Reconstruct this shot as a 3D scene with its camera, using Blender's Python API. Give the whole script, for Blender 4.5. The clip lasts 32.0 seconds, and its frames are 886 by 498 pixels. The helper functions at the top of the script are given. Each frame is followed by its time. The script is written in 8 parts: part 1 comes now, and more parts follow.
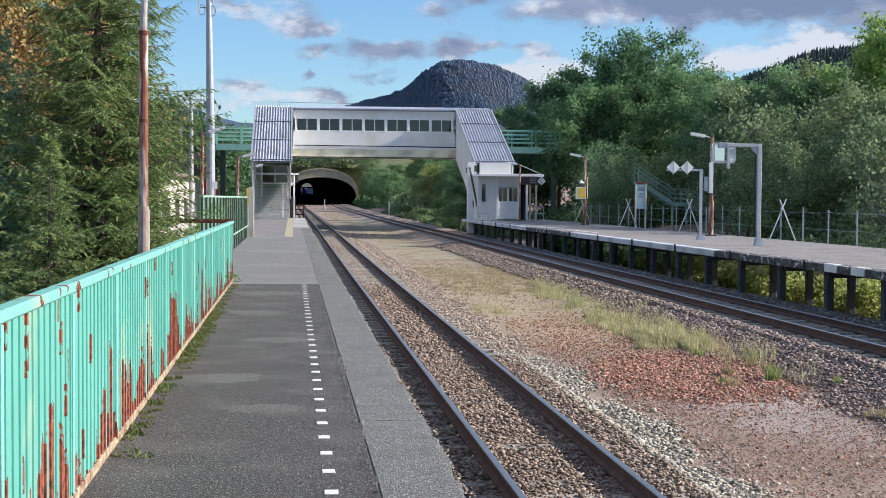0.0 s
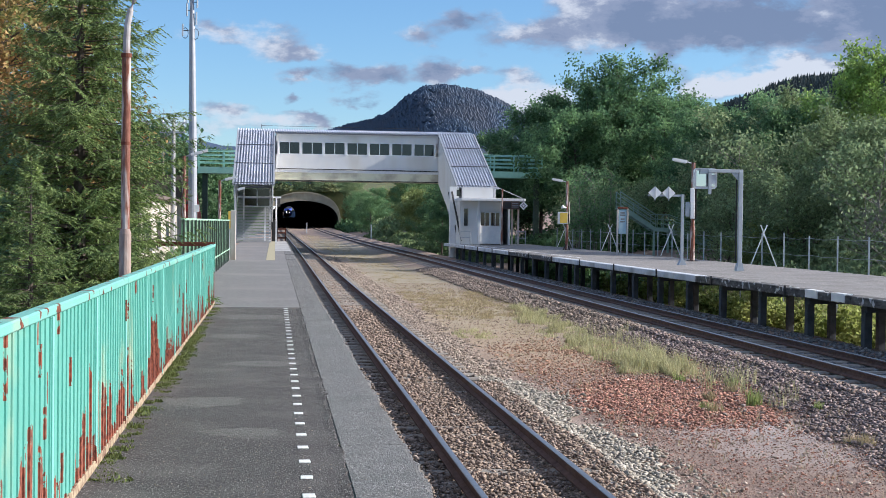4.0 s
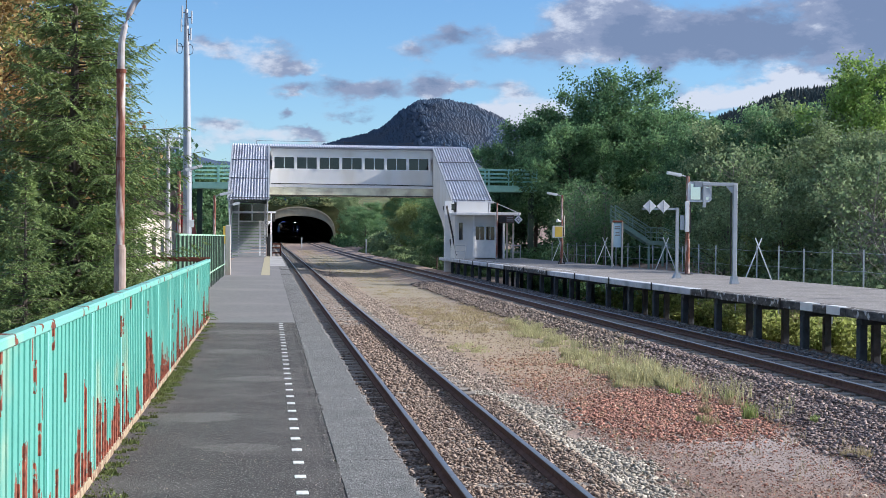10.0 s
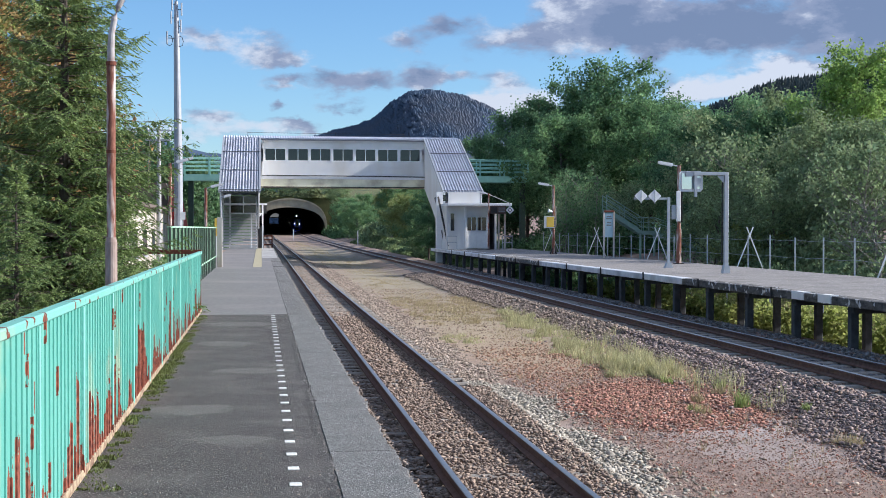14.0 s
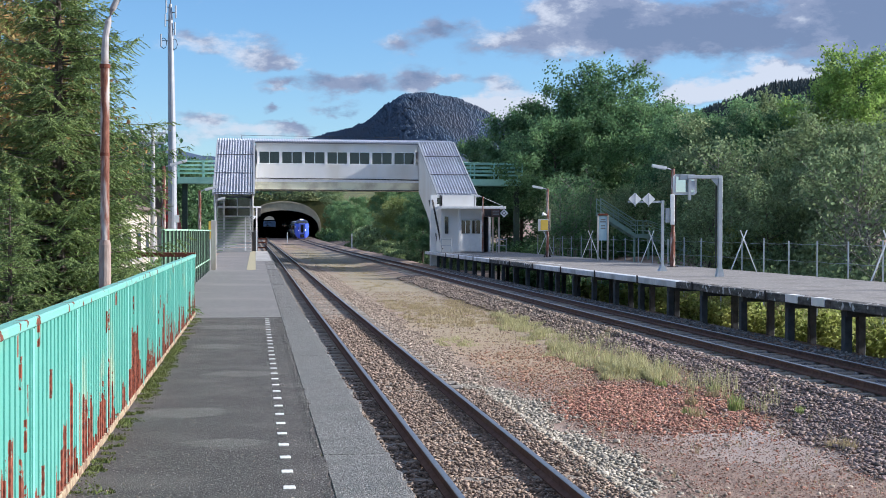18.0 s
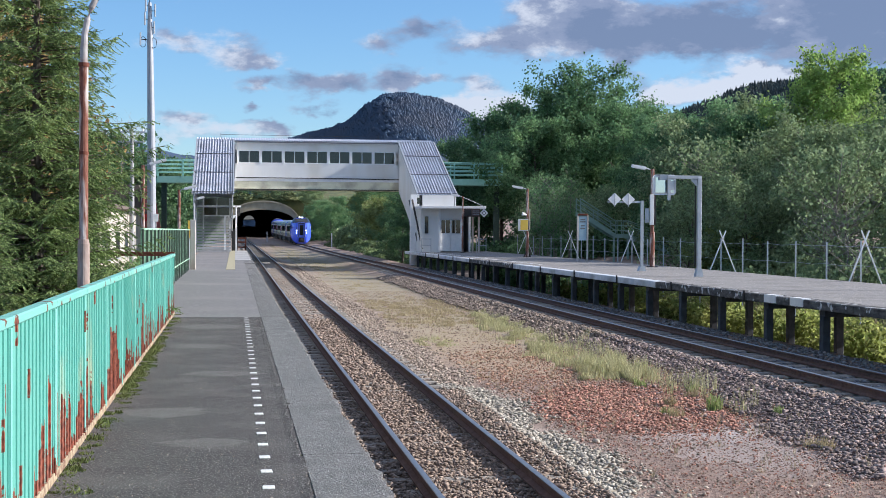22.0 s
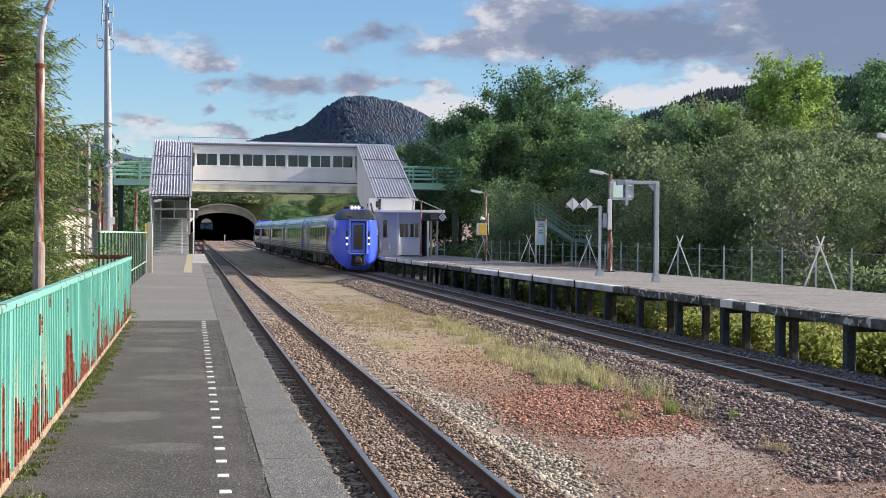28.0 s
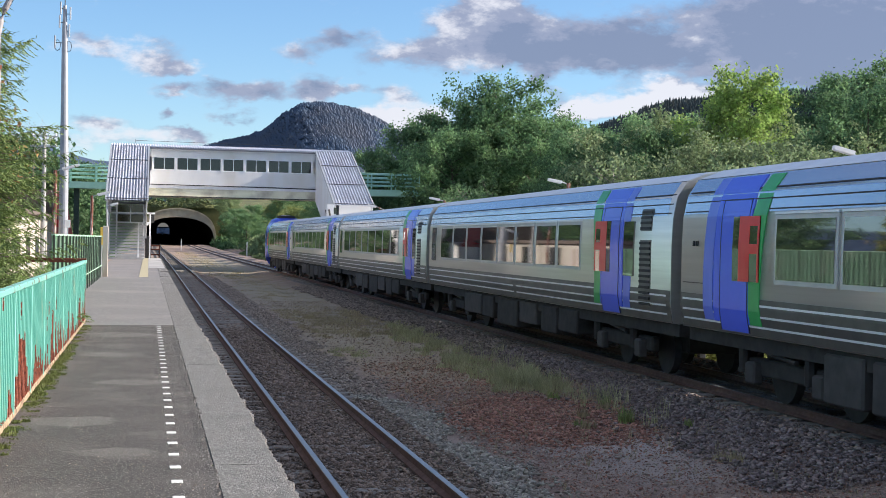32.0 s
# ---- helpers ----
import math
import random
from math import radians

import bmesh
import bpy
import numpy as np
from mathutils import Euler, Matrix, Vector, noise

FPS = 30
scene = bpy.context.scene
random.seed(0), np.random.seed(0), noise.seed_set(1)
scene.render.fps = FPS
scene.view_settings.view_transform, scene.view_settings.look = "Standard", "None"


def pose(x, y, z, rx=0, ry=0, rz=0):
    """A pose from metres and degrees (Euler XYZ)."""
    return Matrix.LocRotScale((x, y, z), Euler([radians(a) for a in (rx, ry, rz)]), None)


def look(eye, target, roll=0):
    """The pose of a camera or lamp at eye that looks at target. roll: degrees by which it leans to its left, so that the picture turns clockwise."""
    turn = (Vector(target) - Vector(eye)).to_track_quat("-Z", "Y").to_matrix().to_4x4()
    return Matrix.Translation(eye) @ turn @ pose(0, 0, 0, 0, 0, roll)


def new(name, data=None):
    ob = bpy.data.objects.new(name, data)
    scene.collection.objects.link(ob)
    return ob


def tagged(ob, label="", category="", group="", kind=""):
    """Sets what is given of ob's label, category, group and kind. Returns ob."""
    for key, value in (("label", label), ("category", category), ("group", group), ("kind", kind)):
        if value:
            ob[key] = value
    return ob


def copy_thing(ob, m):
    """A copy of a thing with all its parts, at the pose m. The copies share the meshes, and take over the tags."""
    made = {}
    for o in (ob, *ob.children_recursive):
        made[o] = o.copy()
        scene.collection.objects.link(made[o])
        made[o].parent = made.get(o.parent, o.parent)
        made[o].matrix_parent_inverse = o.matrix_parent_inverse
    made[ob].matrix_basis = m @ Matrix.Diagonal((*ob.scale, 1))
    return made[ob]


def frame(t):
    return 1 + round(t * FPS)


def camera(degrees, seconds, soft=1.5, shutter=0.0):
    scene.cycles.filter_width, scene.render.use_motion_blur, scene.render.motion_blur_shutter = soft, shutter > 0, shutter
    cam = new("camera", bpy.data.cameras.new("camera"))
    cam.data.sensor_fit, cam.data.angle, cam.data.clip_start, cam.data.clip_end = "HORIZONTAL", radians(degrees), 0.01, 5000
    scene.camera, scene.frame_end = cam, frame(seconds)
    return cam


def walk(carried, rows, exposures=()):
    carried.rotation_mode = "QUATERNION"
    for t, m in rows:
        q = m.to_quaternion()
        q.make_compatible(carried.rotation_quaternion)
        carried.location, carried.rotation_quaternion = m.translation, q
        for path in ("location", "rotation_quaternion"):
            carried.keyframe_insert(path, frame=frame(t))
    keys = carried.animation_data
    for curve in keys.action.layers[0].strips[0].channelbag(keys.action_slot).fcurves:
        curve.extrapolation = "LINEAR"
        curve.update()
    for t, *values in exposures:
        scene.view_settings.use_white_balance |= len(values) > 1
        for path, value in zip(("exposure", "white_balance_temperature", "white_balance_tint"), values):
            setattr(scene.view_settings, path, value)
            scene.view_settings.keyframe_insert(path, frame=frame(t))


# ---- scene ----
CARS, PITCH = 5, 20.45
EYE = Vector((0, 0, 1.5))
# seconds, heading to the left of the track, tilt up, lean (degrees)
PATH = [
    (0, -6.206, -2.067, 0.393),
    (0.5, -6.373, -2.012, 0.363),
    (1, -6.553, -1.911, 0.382),
    (1.5, -6.685, -1.806, 0.406),
    (2, -6.767, -1.718, 0.474),
    (2.5, -6.811, -1.612, 0.563),
    (3, -6.845, -1.469, 0.610),
    (3.5, -6.875, -1.274, 0.659),
    (5.5, -7.204, -0.576, 0.734),
    (6, -7.243, -0.529, 0.806),
    (6.5, -7.239, -0.509, 0.854),
    (7, -7.202, -0.495, 0.868),
    (7.5, -7.168, -0.497, 0.806),
    (8, -7.143, -0.506, 0.700),
    (8.5, -7.124, -0.505, 0.575),
    (9, -7.121, -0.499, 0.520),
    (9.5, -7.117, -0.493, 0.437),
    (10, -7.141, -0.470, 0.441),
    (10.5, -7.184, -0.452, 0.393),
    (11, -7.254, -0.477, 0.380),
    (11.5, -7.320, -0.530, 0.406),
    (12, -7.378, -0.613, 0.405),
    (12.5, -7.412, -0.683, 0.384),
    (13, -7.440, -0.741, 0.300),
    (13.5, -7.451, -0.788, 0.207),
    (14, -7.483, -0.844, 0.116),
    (14.5, -7.503, -0.885, 0.033),
    (16.5, -7.496, -0.876, -0.023),
    (17, -7.539, -0.831, 0.030),
    (17.5, -7.627, -0.771, 0.082),
    (18, -7.728, -0.718, 0.161),
    (18.5, -7.816, -0.700, 0.161),
    (19, -7.878, -0.727, 0.142),
    (19.5, -7.927, -0.771, 0.122),
    (20, -7.979, -0.823, 0.099),
    (20.5, -8.066, -0.848, 0.137),
    (21, -8.208, -0.821, 0.183),
    (21.5, -8.382, -0.771, 0.212),
    (22, -8.559, -0.726, 0.262),
    (22.5, -8.721, -0.675, 0.254),
    (23, -8.870, -0.654, 0.269),
    (23.5, -8.995, -0.619, 0.286),
    (24, -9.117, -0.570, 0.330),
    (24.5, -9.256, -0.482, 0.377),
    (25, -9.403, -0.371, 0.407),
    (25.5, -9.574, -0.277, 0.468),
    (27.5, -10.204, -0.418, 0.522),
    (28, -10.278, -0.549, 0.497),
    (28.5, -10.309, -0.676, 0.522),
    (29, -10.330, -0.730, 0.460),
    (29.5, -10.378, -0.730, 0.453),
    (30, -10.478, -0.655, 0.473),
    (30.5, -10.627, -0.531, 0.575),
    (31, -10.904, -0.398, 0.745),
    (31.5, -11.362, -0.279, 0.961),
    (32, -12.021, -0.226, 1.125),
]


def aim(yaw, pitch, roll):
    y, p = radians(yaw), radians(pitch)
    way = Vector((-math.sin(y) * math.cos(p), math.cos(y) * math.cos(p), math.sin(p)))
    return look(EYE, EYE + way, roll)


cam = camera(35.49, 32.0, soft=0.6)
walk(cam, [(t, aim(a, b, c)) for t, a, b, c in PATH],
     exposures=[(0, 0.75, 5950, 12), (6, 0.70, 5750, 12), (19, 0.72, 5700, 12), (25, 0.73, 5950, 12), (29, 0.74, 6450, 14), (31, 0.80, 6250, 14), (32, 0.94, 6250, 14)])

# ---- sky and sun ----
SUN_EL, SUN_TO = radians(26), Vector((1, -0.10, 0)).normalized()
sun_data = bpy.data.lights.new("sun", "SUN")
sun_data.energy, sun_data.angle, sun_data.color = 5.0, radians(1.0), (1.0, 0.88, 0.72)
sun = new("sun", sun_data)
sun_way = Vector((SUN_TO.x * math.cos(SUN_EL), SUN_TO.y * math.cos(SUN_EL), math.sin(SUN_EL)))
sun.matrix_world = look(sun_way * 200, (0, 0, 0))


def make_world():
    w = bpy.data.worlds.new("sky")
    scene.world = w
    w.use_nodes = True
    nt = w.node_tree
    nt.nodes.clear()
    N, L = nt.nodes.new, nt.links.new
    out, bg = N("ShaderNodeOutputWorld"), N("ShaderNodeBackground")
    sky = N("ShaderNodeTexSky")
    sky.sky_type, sky.sun_disc = "NISHITA", False
    sky.sun_elevation, sky.sun_rotation = SUN_EL, math.atan2(SUN_TO.x, SUN_TO.y)
    sky.air_density, sky.dust_density, sky.ozone_density = 1.0, 0.1, 5.0
    tc = N("ShaderNodeTexCoord")
    gen = tc.outputs["Generated"]

    def mth(op, p, q=0.0):
        n = N("ShaderNodeMath")
        n.operation = op
        for k, v in enumerate((p, q)):
            if isinstance(v, (int, float)):
                n.inputs[k].default_value = v
            else:
                L(v, n.inputs[k])
        return n.outputs[0]

    def vec(op, p, q):
        n = N("ShaderNodeVectorMath")
        n.operation = op
        L(p, n.inputs[0])
        if isinstance(q, tuple):
            n.inputs[1].default_value = q
        else:
            L(q, n.inputs[1])
        return n.outputs["Value"] if op == "LENGTH" else n.outputs[0]

    def billow(scale, detail, rough, shift=(0, 0, 0), out="Fac"):
        m = N("ShaderNodeMapping")
        m.inputs["Scale"].default_value, m.inputs["Location"].default_value = (1.0, 1.0, 2.0), shift
        L(gen, m.inputs["Vector"])
        n = N("ShaderNodeTexNoise")
        n.inputs["Scale"].default_value, n.inputs["Detail"].default_value, n.inputs["Roughness"].default_value = scale, detail, rough
        L(m.outputs["Vector"], n.inputs["Vector"])
        return n.outputs[out]

    def ramp(v, a, b, c=0.0, d=1.0):
        n = N("ShaderNodeMapRange")
        n.interpolation_type = "SMOOTHSTEP"
        for key, val in (("From Min", a), ("From Max", b), ("To Min", c), ("To Max", d)):
            n.inputs[key].default_value = val
        L(v, n.inputs["Value"])
        return n.outputs[0]
    # the clouds' outlines wander: the direction is bent by soft and by fine billows
    bent = vec("ADD", gen, vec("MULTIPLY", vec("SUBTRACT", billow(17, 3, 0.5, (3, 1, 2), "Color"), (0.5, 0.5, 0.5)), (0.05, 0.05, 0.030)))
    bent = vec("ADD", bent, vec("MULTIPLY", vec("SUBTRACT", billow(70, 6, 0.6, (7, 4, 1), "Color"), (0.5, 0.5, 0.5)), (0.018, 0.018, 0.014)))
    # degrees right of the track, height, half width, half height, weight, whiteness
    lobes = [
        (15.6, 8.52, 5.84, 1.46, 0.62, 0.0), (18.2, 7.94, 4.96, 1.28, 0.55, -0.1), (12.8, 7.59, 2.92, 1.09, 0.5, 0.12), (24.7, 8.64, 6.72, 2.73, 0.62, -0.12),
        (29.4, 8.17, 7.59, 3.64, 0.6, -0.1), (12.1, 9.06, 1.75, 0.91, 0.45, 0.28), (14.1, 9.53, 2.04, 0.67, 0.45, 0.25), (10.5, 7.94, 1.75, 0.67, 0.42, 0.35),
        (7.9, 8.29, 1.61, 0.73, 0.55, -0.05), (6.0, 7.59, 1.61, 0.58, 0.5, 0.0), (9.3, 7.35, 1.75, 0.61, 0.3, 0.05), (0.1, 7.35, 2.1, 0.97, 0.52, 0.22),
        (-2.5, 7.59, 1.52, 0.61, 0.5, 0.12), (1.0, 7.0, 1.17, 0.49, 0.4, 0.0), (3.5, 6.02, 2.77, 0.61, 0.6, 0.0), (0.7, 6.0, 1.31, 0.43, 0.5, 0.0),
        (6.5, 6.16, 1.29, 0.97, 0.72, -0.05), (8.1, 6.26, 1.34, 0.39, 0.42, 0.0), (10.0, 6.07, 1.46, 0.43, 0.45, 0.0), (16.1, 6.96, 0.99, 1.03, 0.5, 0.0),
        (19.8, 5.88, 3.5, 0.85, 0.75, 0.85), (22.2, 6.07, 1.46, 0.79, 0.6, 0.8), (17.2, 5.84, 1.17, 0.67, 0.45, 0.45), (10.7, 5.23, 1.99, 0.79, 0.65, 0.8),
        (9.5, 5.09, 0.88, 0.61, 0.4, 0.5), (3.1, 5.09, 1.11, 0.33, 0.5, 0.0), (0.7, 4.9, 0.64, 0.36, 0.52, 0.0), (-1.8, 4.55, 1.61, 0.36, 0.5, 0.0),
        (1.7, 4.29, 1.11, 0.33, 0.5, 0.0), (-0.3, 4.01, 4.38, 0.49, 0.4, 0.35), (5.1, 4.01, 1.75, 0.43, 0.3, 0.3), (-5.2, 3.73, 3.5, 0.49, 0.36, 0.3),
        # mostly out of view: cloud added to raise the ambient light
        (45, 12, 12, 5, 0.5, -0.05), (-14, 9.0, 5.0, 1.2, 0.35, 0.1), (-60, 20, 20, 6, 0.4, 0.2), (150, 22, 40, 8, 0.4, 0.3),
        (-130, 30, 30, 10, 0.35, 0.2),
    ]
    total, white = mth("MULTIPLY", mth("SUBTRACT", billow(34, 9, 0.62), 0.5), 0.75), mth("MULTIPLY", billow(2, 1, 0.5), 0.0)
    for az, el, wa, we, k, b in lobes:
        a, e = radians(az), radians(el)
        c = (math.sin(a) * math.cos(e), math.cos(a) * math.cos(e), math.sin(e))
        off = vec("MULTIPLY", vec("SUBTRACT", bent, c), (1 / radians(wa), 1 / radians(wa), 1 / radians(we)))
        f = ramp(vec("LENGTH", off, (0, 0, 0)), 1.25, 0.0)
        total = mth("ADD", total, mth("MULTIPLY", f, k))
        if b:
            white = mth("ADD", white, mth("MULTIPLY", f, b))
    # unseen bright cloud added towards the zenith to lift the fill light
    sp = N("ShaderNodeSeparateXYZ")
    L(gen, sp.inputs[0])
    zen = ramp(sp.outputs["Z"], 0.30, 0.62, 0.0, 0.30)
    total = mth("ADD", total, zen)
    cover = ramp(total, 0.08, 0.52, 0.0, 0.88)
    # grey-mauve bodies; crowns turn white where the billows thin out towards the light
    relief = mth("MULTIPLY", mth("SUBTRACT", billow(34, 9, 0.62), billow(34, 9, 0.62, (0.35, -0.1, 0.65))), 1.1)
    relief = mth("ADD", relief, mth("MULTIPLY", mth("SUBTRACT", billow(11, 5, 0.6, (2, 5, 3)), 0.5), 0.9))
    lit = mth("ADD", mth("ADD", white, relief), mth("ADD", mth("MULTIPLY", total, -0.30), 0.36))
    lit = mth("ADD", lit, zen)
    thick = N("ShaderNodeValToRGB")
    thick.color_ramp.interpolation = "EASE"
    thick.color_ramp.elements[0].position, thick.color_ramp.elements[0].color = 0.0, (1.12, 1.32, 1.88, 1)
    thick.color_ramp.elements[1].position, thick.color_ramp.elements[1].color = 0.62, (4.1, 4.05, 4.1, 1)
    mid = thick.color_ramp.elements.new(0.25)
    mid.color = (1.65, 1.78, 2.3, 1)
    L(lit, thick.inputs["Fac"])
    mix = N("ShaderNodeMix")
    mix.data_type = "RGBA"
    L(cover, mix.inputs["Factor"])
    deep = N("ShaderNodeMix")
    deep.data_type, deep.blend_type = "RGBA", "MULTIPLY"
    deep.inputs["Factor"].default_value = 1.0
    deep.inputs["B"].default_value = (0.79, 0.81, 0.785, 1)
    L(sky.outputs[0], deep.inputs["A"])
    L(deep.outputs["Result"], mix.inputs["A"])
    L(thick.outputs[0], mix.inputs["B"])
    bg.inputs["Strength"].default_value = 0.113
    L(mix.outputs["Result"], bg.inputs["Color"])
    L(bg.outputs[0], out.inputs["Surface"])


make_world()

# ---- materials ----
def surf(name, c1, c2=None, scale=3.0, rough=0.8, bump=0.0, bscale=40.0, metal=0.0, c3=None, scale3=0.5, vary=0.0, stretch=None, rough2=None, island=False, trans=0.0, speck=None):
    """A two-scale procedural surface: c1 to c2 by fine noise, c3 in broad stains, vary by object."""
    m = bpy.data.materials.new(name)
    m.use_nodes = True
    nt = m.node_tree
    N, L = nt.nodes.new, nt.links.new
    b = nt.nodes["Principled BSDF"]
    tc = N("ShaderNodeTexCoord")
    vec = tc.outputs["Object"]
    if stretch:
        mp = N("ShaderNodeMapping")
        mp.inputs["Scale"].default_value = stretch
        L(vec, mp.inputs["Vector"])
        vec = mp.outputs["Vector"]
    no = N("ShaderNodeTexNoise")
    no.inputs["Scale"].default_value, no.inputs["Detail"].default_value, no.inputs["Roughness"].default_value = scale, 6, 0.62
    L(vec, no.inputs["Vector"])
    ramp = N("ShaderNodeValToRGB")
    ramp.color_ramp.elements[0].position, ramp.color_ramp.elements[1].position = 0.32, 0.68
    ramp.color_ramp.elements[0].color, ramp.color_ramp.elements[1].color = (*c1, 1), (*(c2 or c1), 1)
    L(no.outputs["Fac"], ramp.inputs["Fac"])
    col = ramp.outputs["Color"]
    if c3:
        n3 = N("ShaderNodeTexNoise")
        n3.inputs["Scale"].default_value, n3.inputs["Detail"].default_value = scale3, 5
        L(vec, n3.inputs["Vector"])
        mr = N("ShaderNodeMapRange")
        mr.inputs["From Min"].default_value, mr.inputs["From Max"].default_value = 0.48, 0.68
        L(n3.outputs["Fac"], mr.inputs["Value"])
        mx = N("ShaderNodeMix")
        mx.data_type = "RGBA"
        L(mr.outputs[0], mx.inputs["Factor"])
        L(col, mx.inputs["A"])
        mx.inputs["B"].default_value = (*c3, 1)
        col = mx.outputs["Result"]
    if speck:
        ns = N("ShaderNodeTexNoise")
        ns.inputs["Scale"].default_value, ns.inputs["Detail"].default_value = speck[0], 2
        L(tc.outputs["Object"], ns.inputs["Vector"])
        mr = N("ShaderNodeMapRange")
        mr.inputs["From Min"].default_value, mr.inputs["From Max"].default_value = speck[1], speck[1] + 0.06
        L(ns.outputs["Fac"], mr.inputs["Value"])
        mx = N("ShaderNodeMix")
        mx.data_type = "RGBA"
        L(mr.outputs[0], mx.inputs["Factor"])
        L(col, mx.inputs["A"])
        mx.inputs["B"].default_value = (*speck[2], 1)
        col = mx.outputs["Result"]
    if vary:
        src = N("ShaderNodeNewGeometry").outputs["Random Per Island"] if island else N("ShaderNodeObjectInfo").outputs["Random"]
        mr = N("ShaderNodeMapRange")
        mr.inputs["To Min"].default_value, mr.inputs["To Max"].default_value = 1 - vary, 1 + vary
        L(src, mr.inputs["Value"])
        hs = N("ShaderNodeHueSaturation")
        L(mr.outputs[0], hs.inputs["Value"])
        L(col, hs.inputs["Color"])
        col = hs.outputs["Color"]
    L(col, b.inputs["Base Color"])
    b.inputs["Metallic"].default_value = metal
    if rough2 is None:
        b.inputs["Roughness"].default_value = rough
    else:
        rr = N("ShaderNodeMapRange")
        rr.inputs["To Min"].default_value, rr.inputs["To Max"].default_value = rough, rough2
        L(no.outputs["Fac"], rr.inputs["Value"])
        L(rr.outputs[0], b.inputs["Roughness"])
    if bump:
        nb = N("ShaderNodeTexNoise")
        nb.inputs["Scale"].default_value, nb.inputs["Detail"].default_value = bscale, 4
        L(vec, nb.inputs["Vector"])
        bp = N("ShaderNodeBump")
        bp.inputs["Strength"].default_value, bp.inputs["Distance"].default_value = min(1, bump), 0.02
        L(nb.outputs["Fac"], bp.inputs["Height"])
        L(bp.outputs[0], b.inputs["Normal"])
    if trans:
        tr, ms = N("ShaderNodeBsdfTranslucent"), N("ShaderNodeMixShader")
        L(col, tr.inputs["Color"])
        ms.inputs[0].default_value = trans
        L(b.outputs[0], ms.inputs[1])
        L(tr.outputs[0], ms.inputs[2])
        L(ms.outputs[0], nt.nodes["Material Output"].inputs["Surface"])
    return m


def glow(name, col, strength):
    m = bpy.data.materials.new(name)
    m.use_nodes = True
    b = m.node_tree.nodes["Principled BSDF"]
    b.inputs["Base Color"].default_value = (0.8, 0.8, 0.8, 1)
    b.inputs["Emission Color"].default_value = (*col, 1)
    b.inputs["Emission Strength"].default_value = strength
    return m


def glass(name, col, rough=0.05, ior=1.6):
    m = bpy.data.materials.new(name)
    m.use_nodes = True
    b = m.node_tree.nodes["Principled BSDF"]
    b.inputs["Base Color"].default_value = (*col, 1)
    b.inputs["Roughness"].default_value = rough
    b.inputs["Specular IOR Level"].default_value = 0.9
    b.inputs["IOR"].default_value = ior
    return m


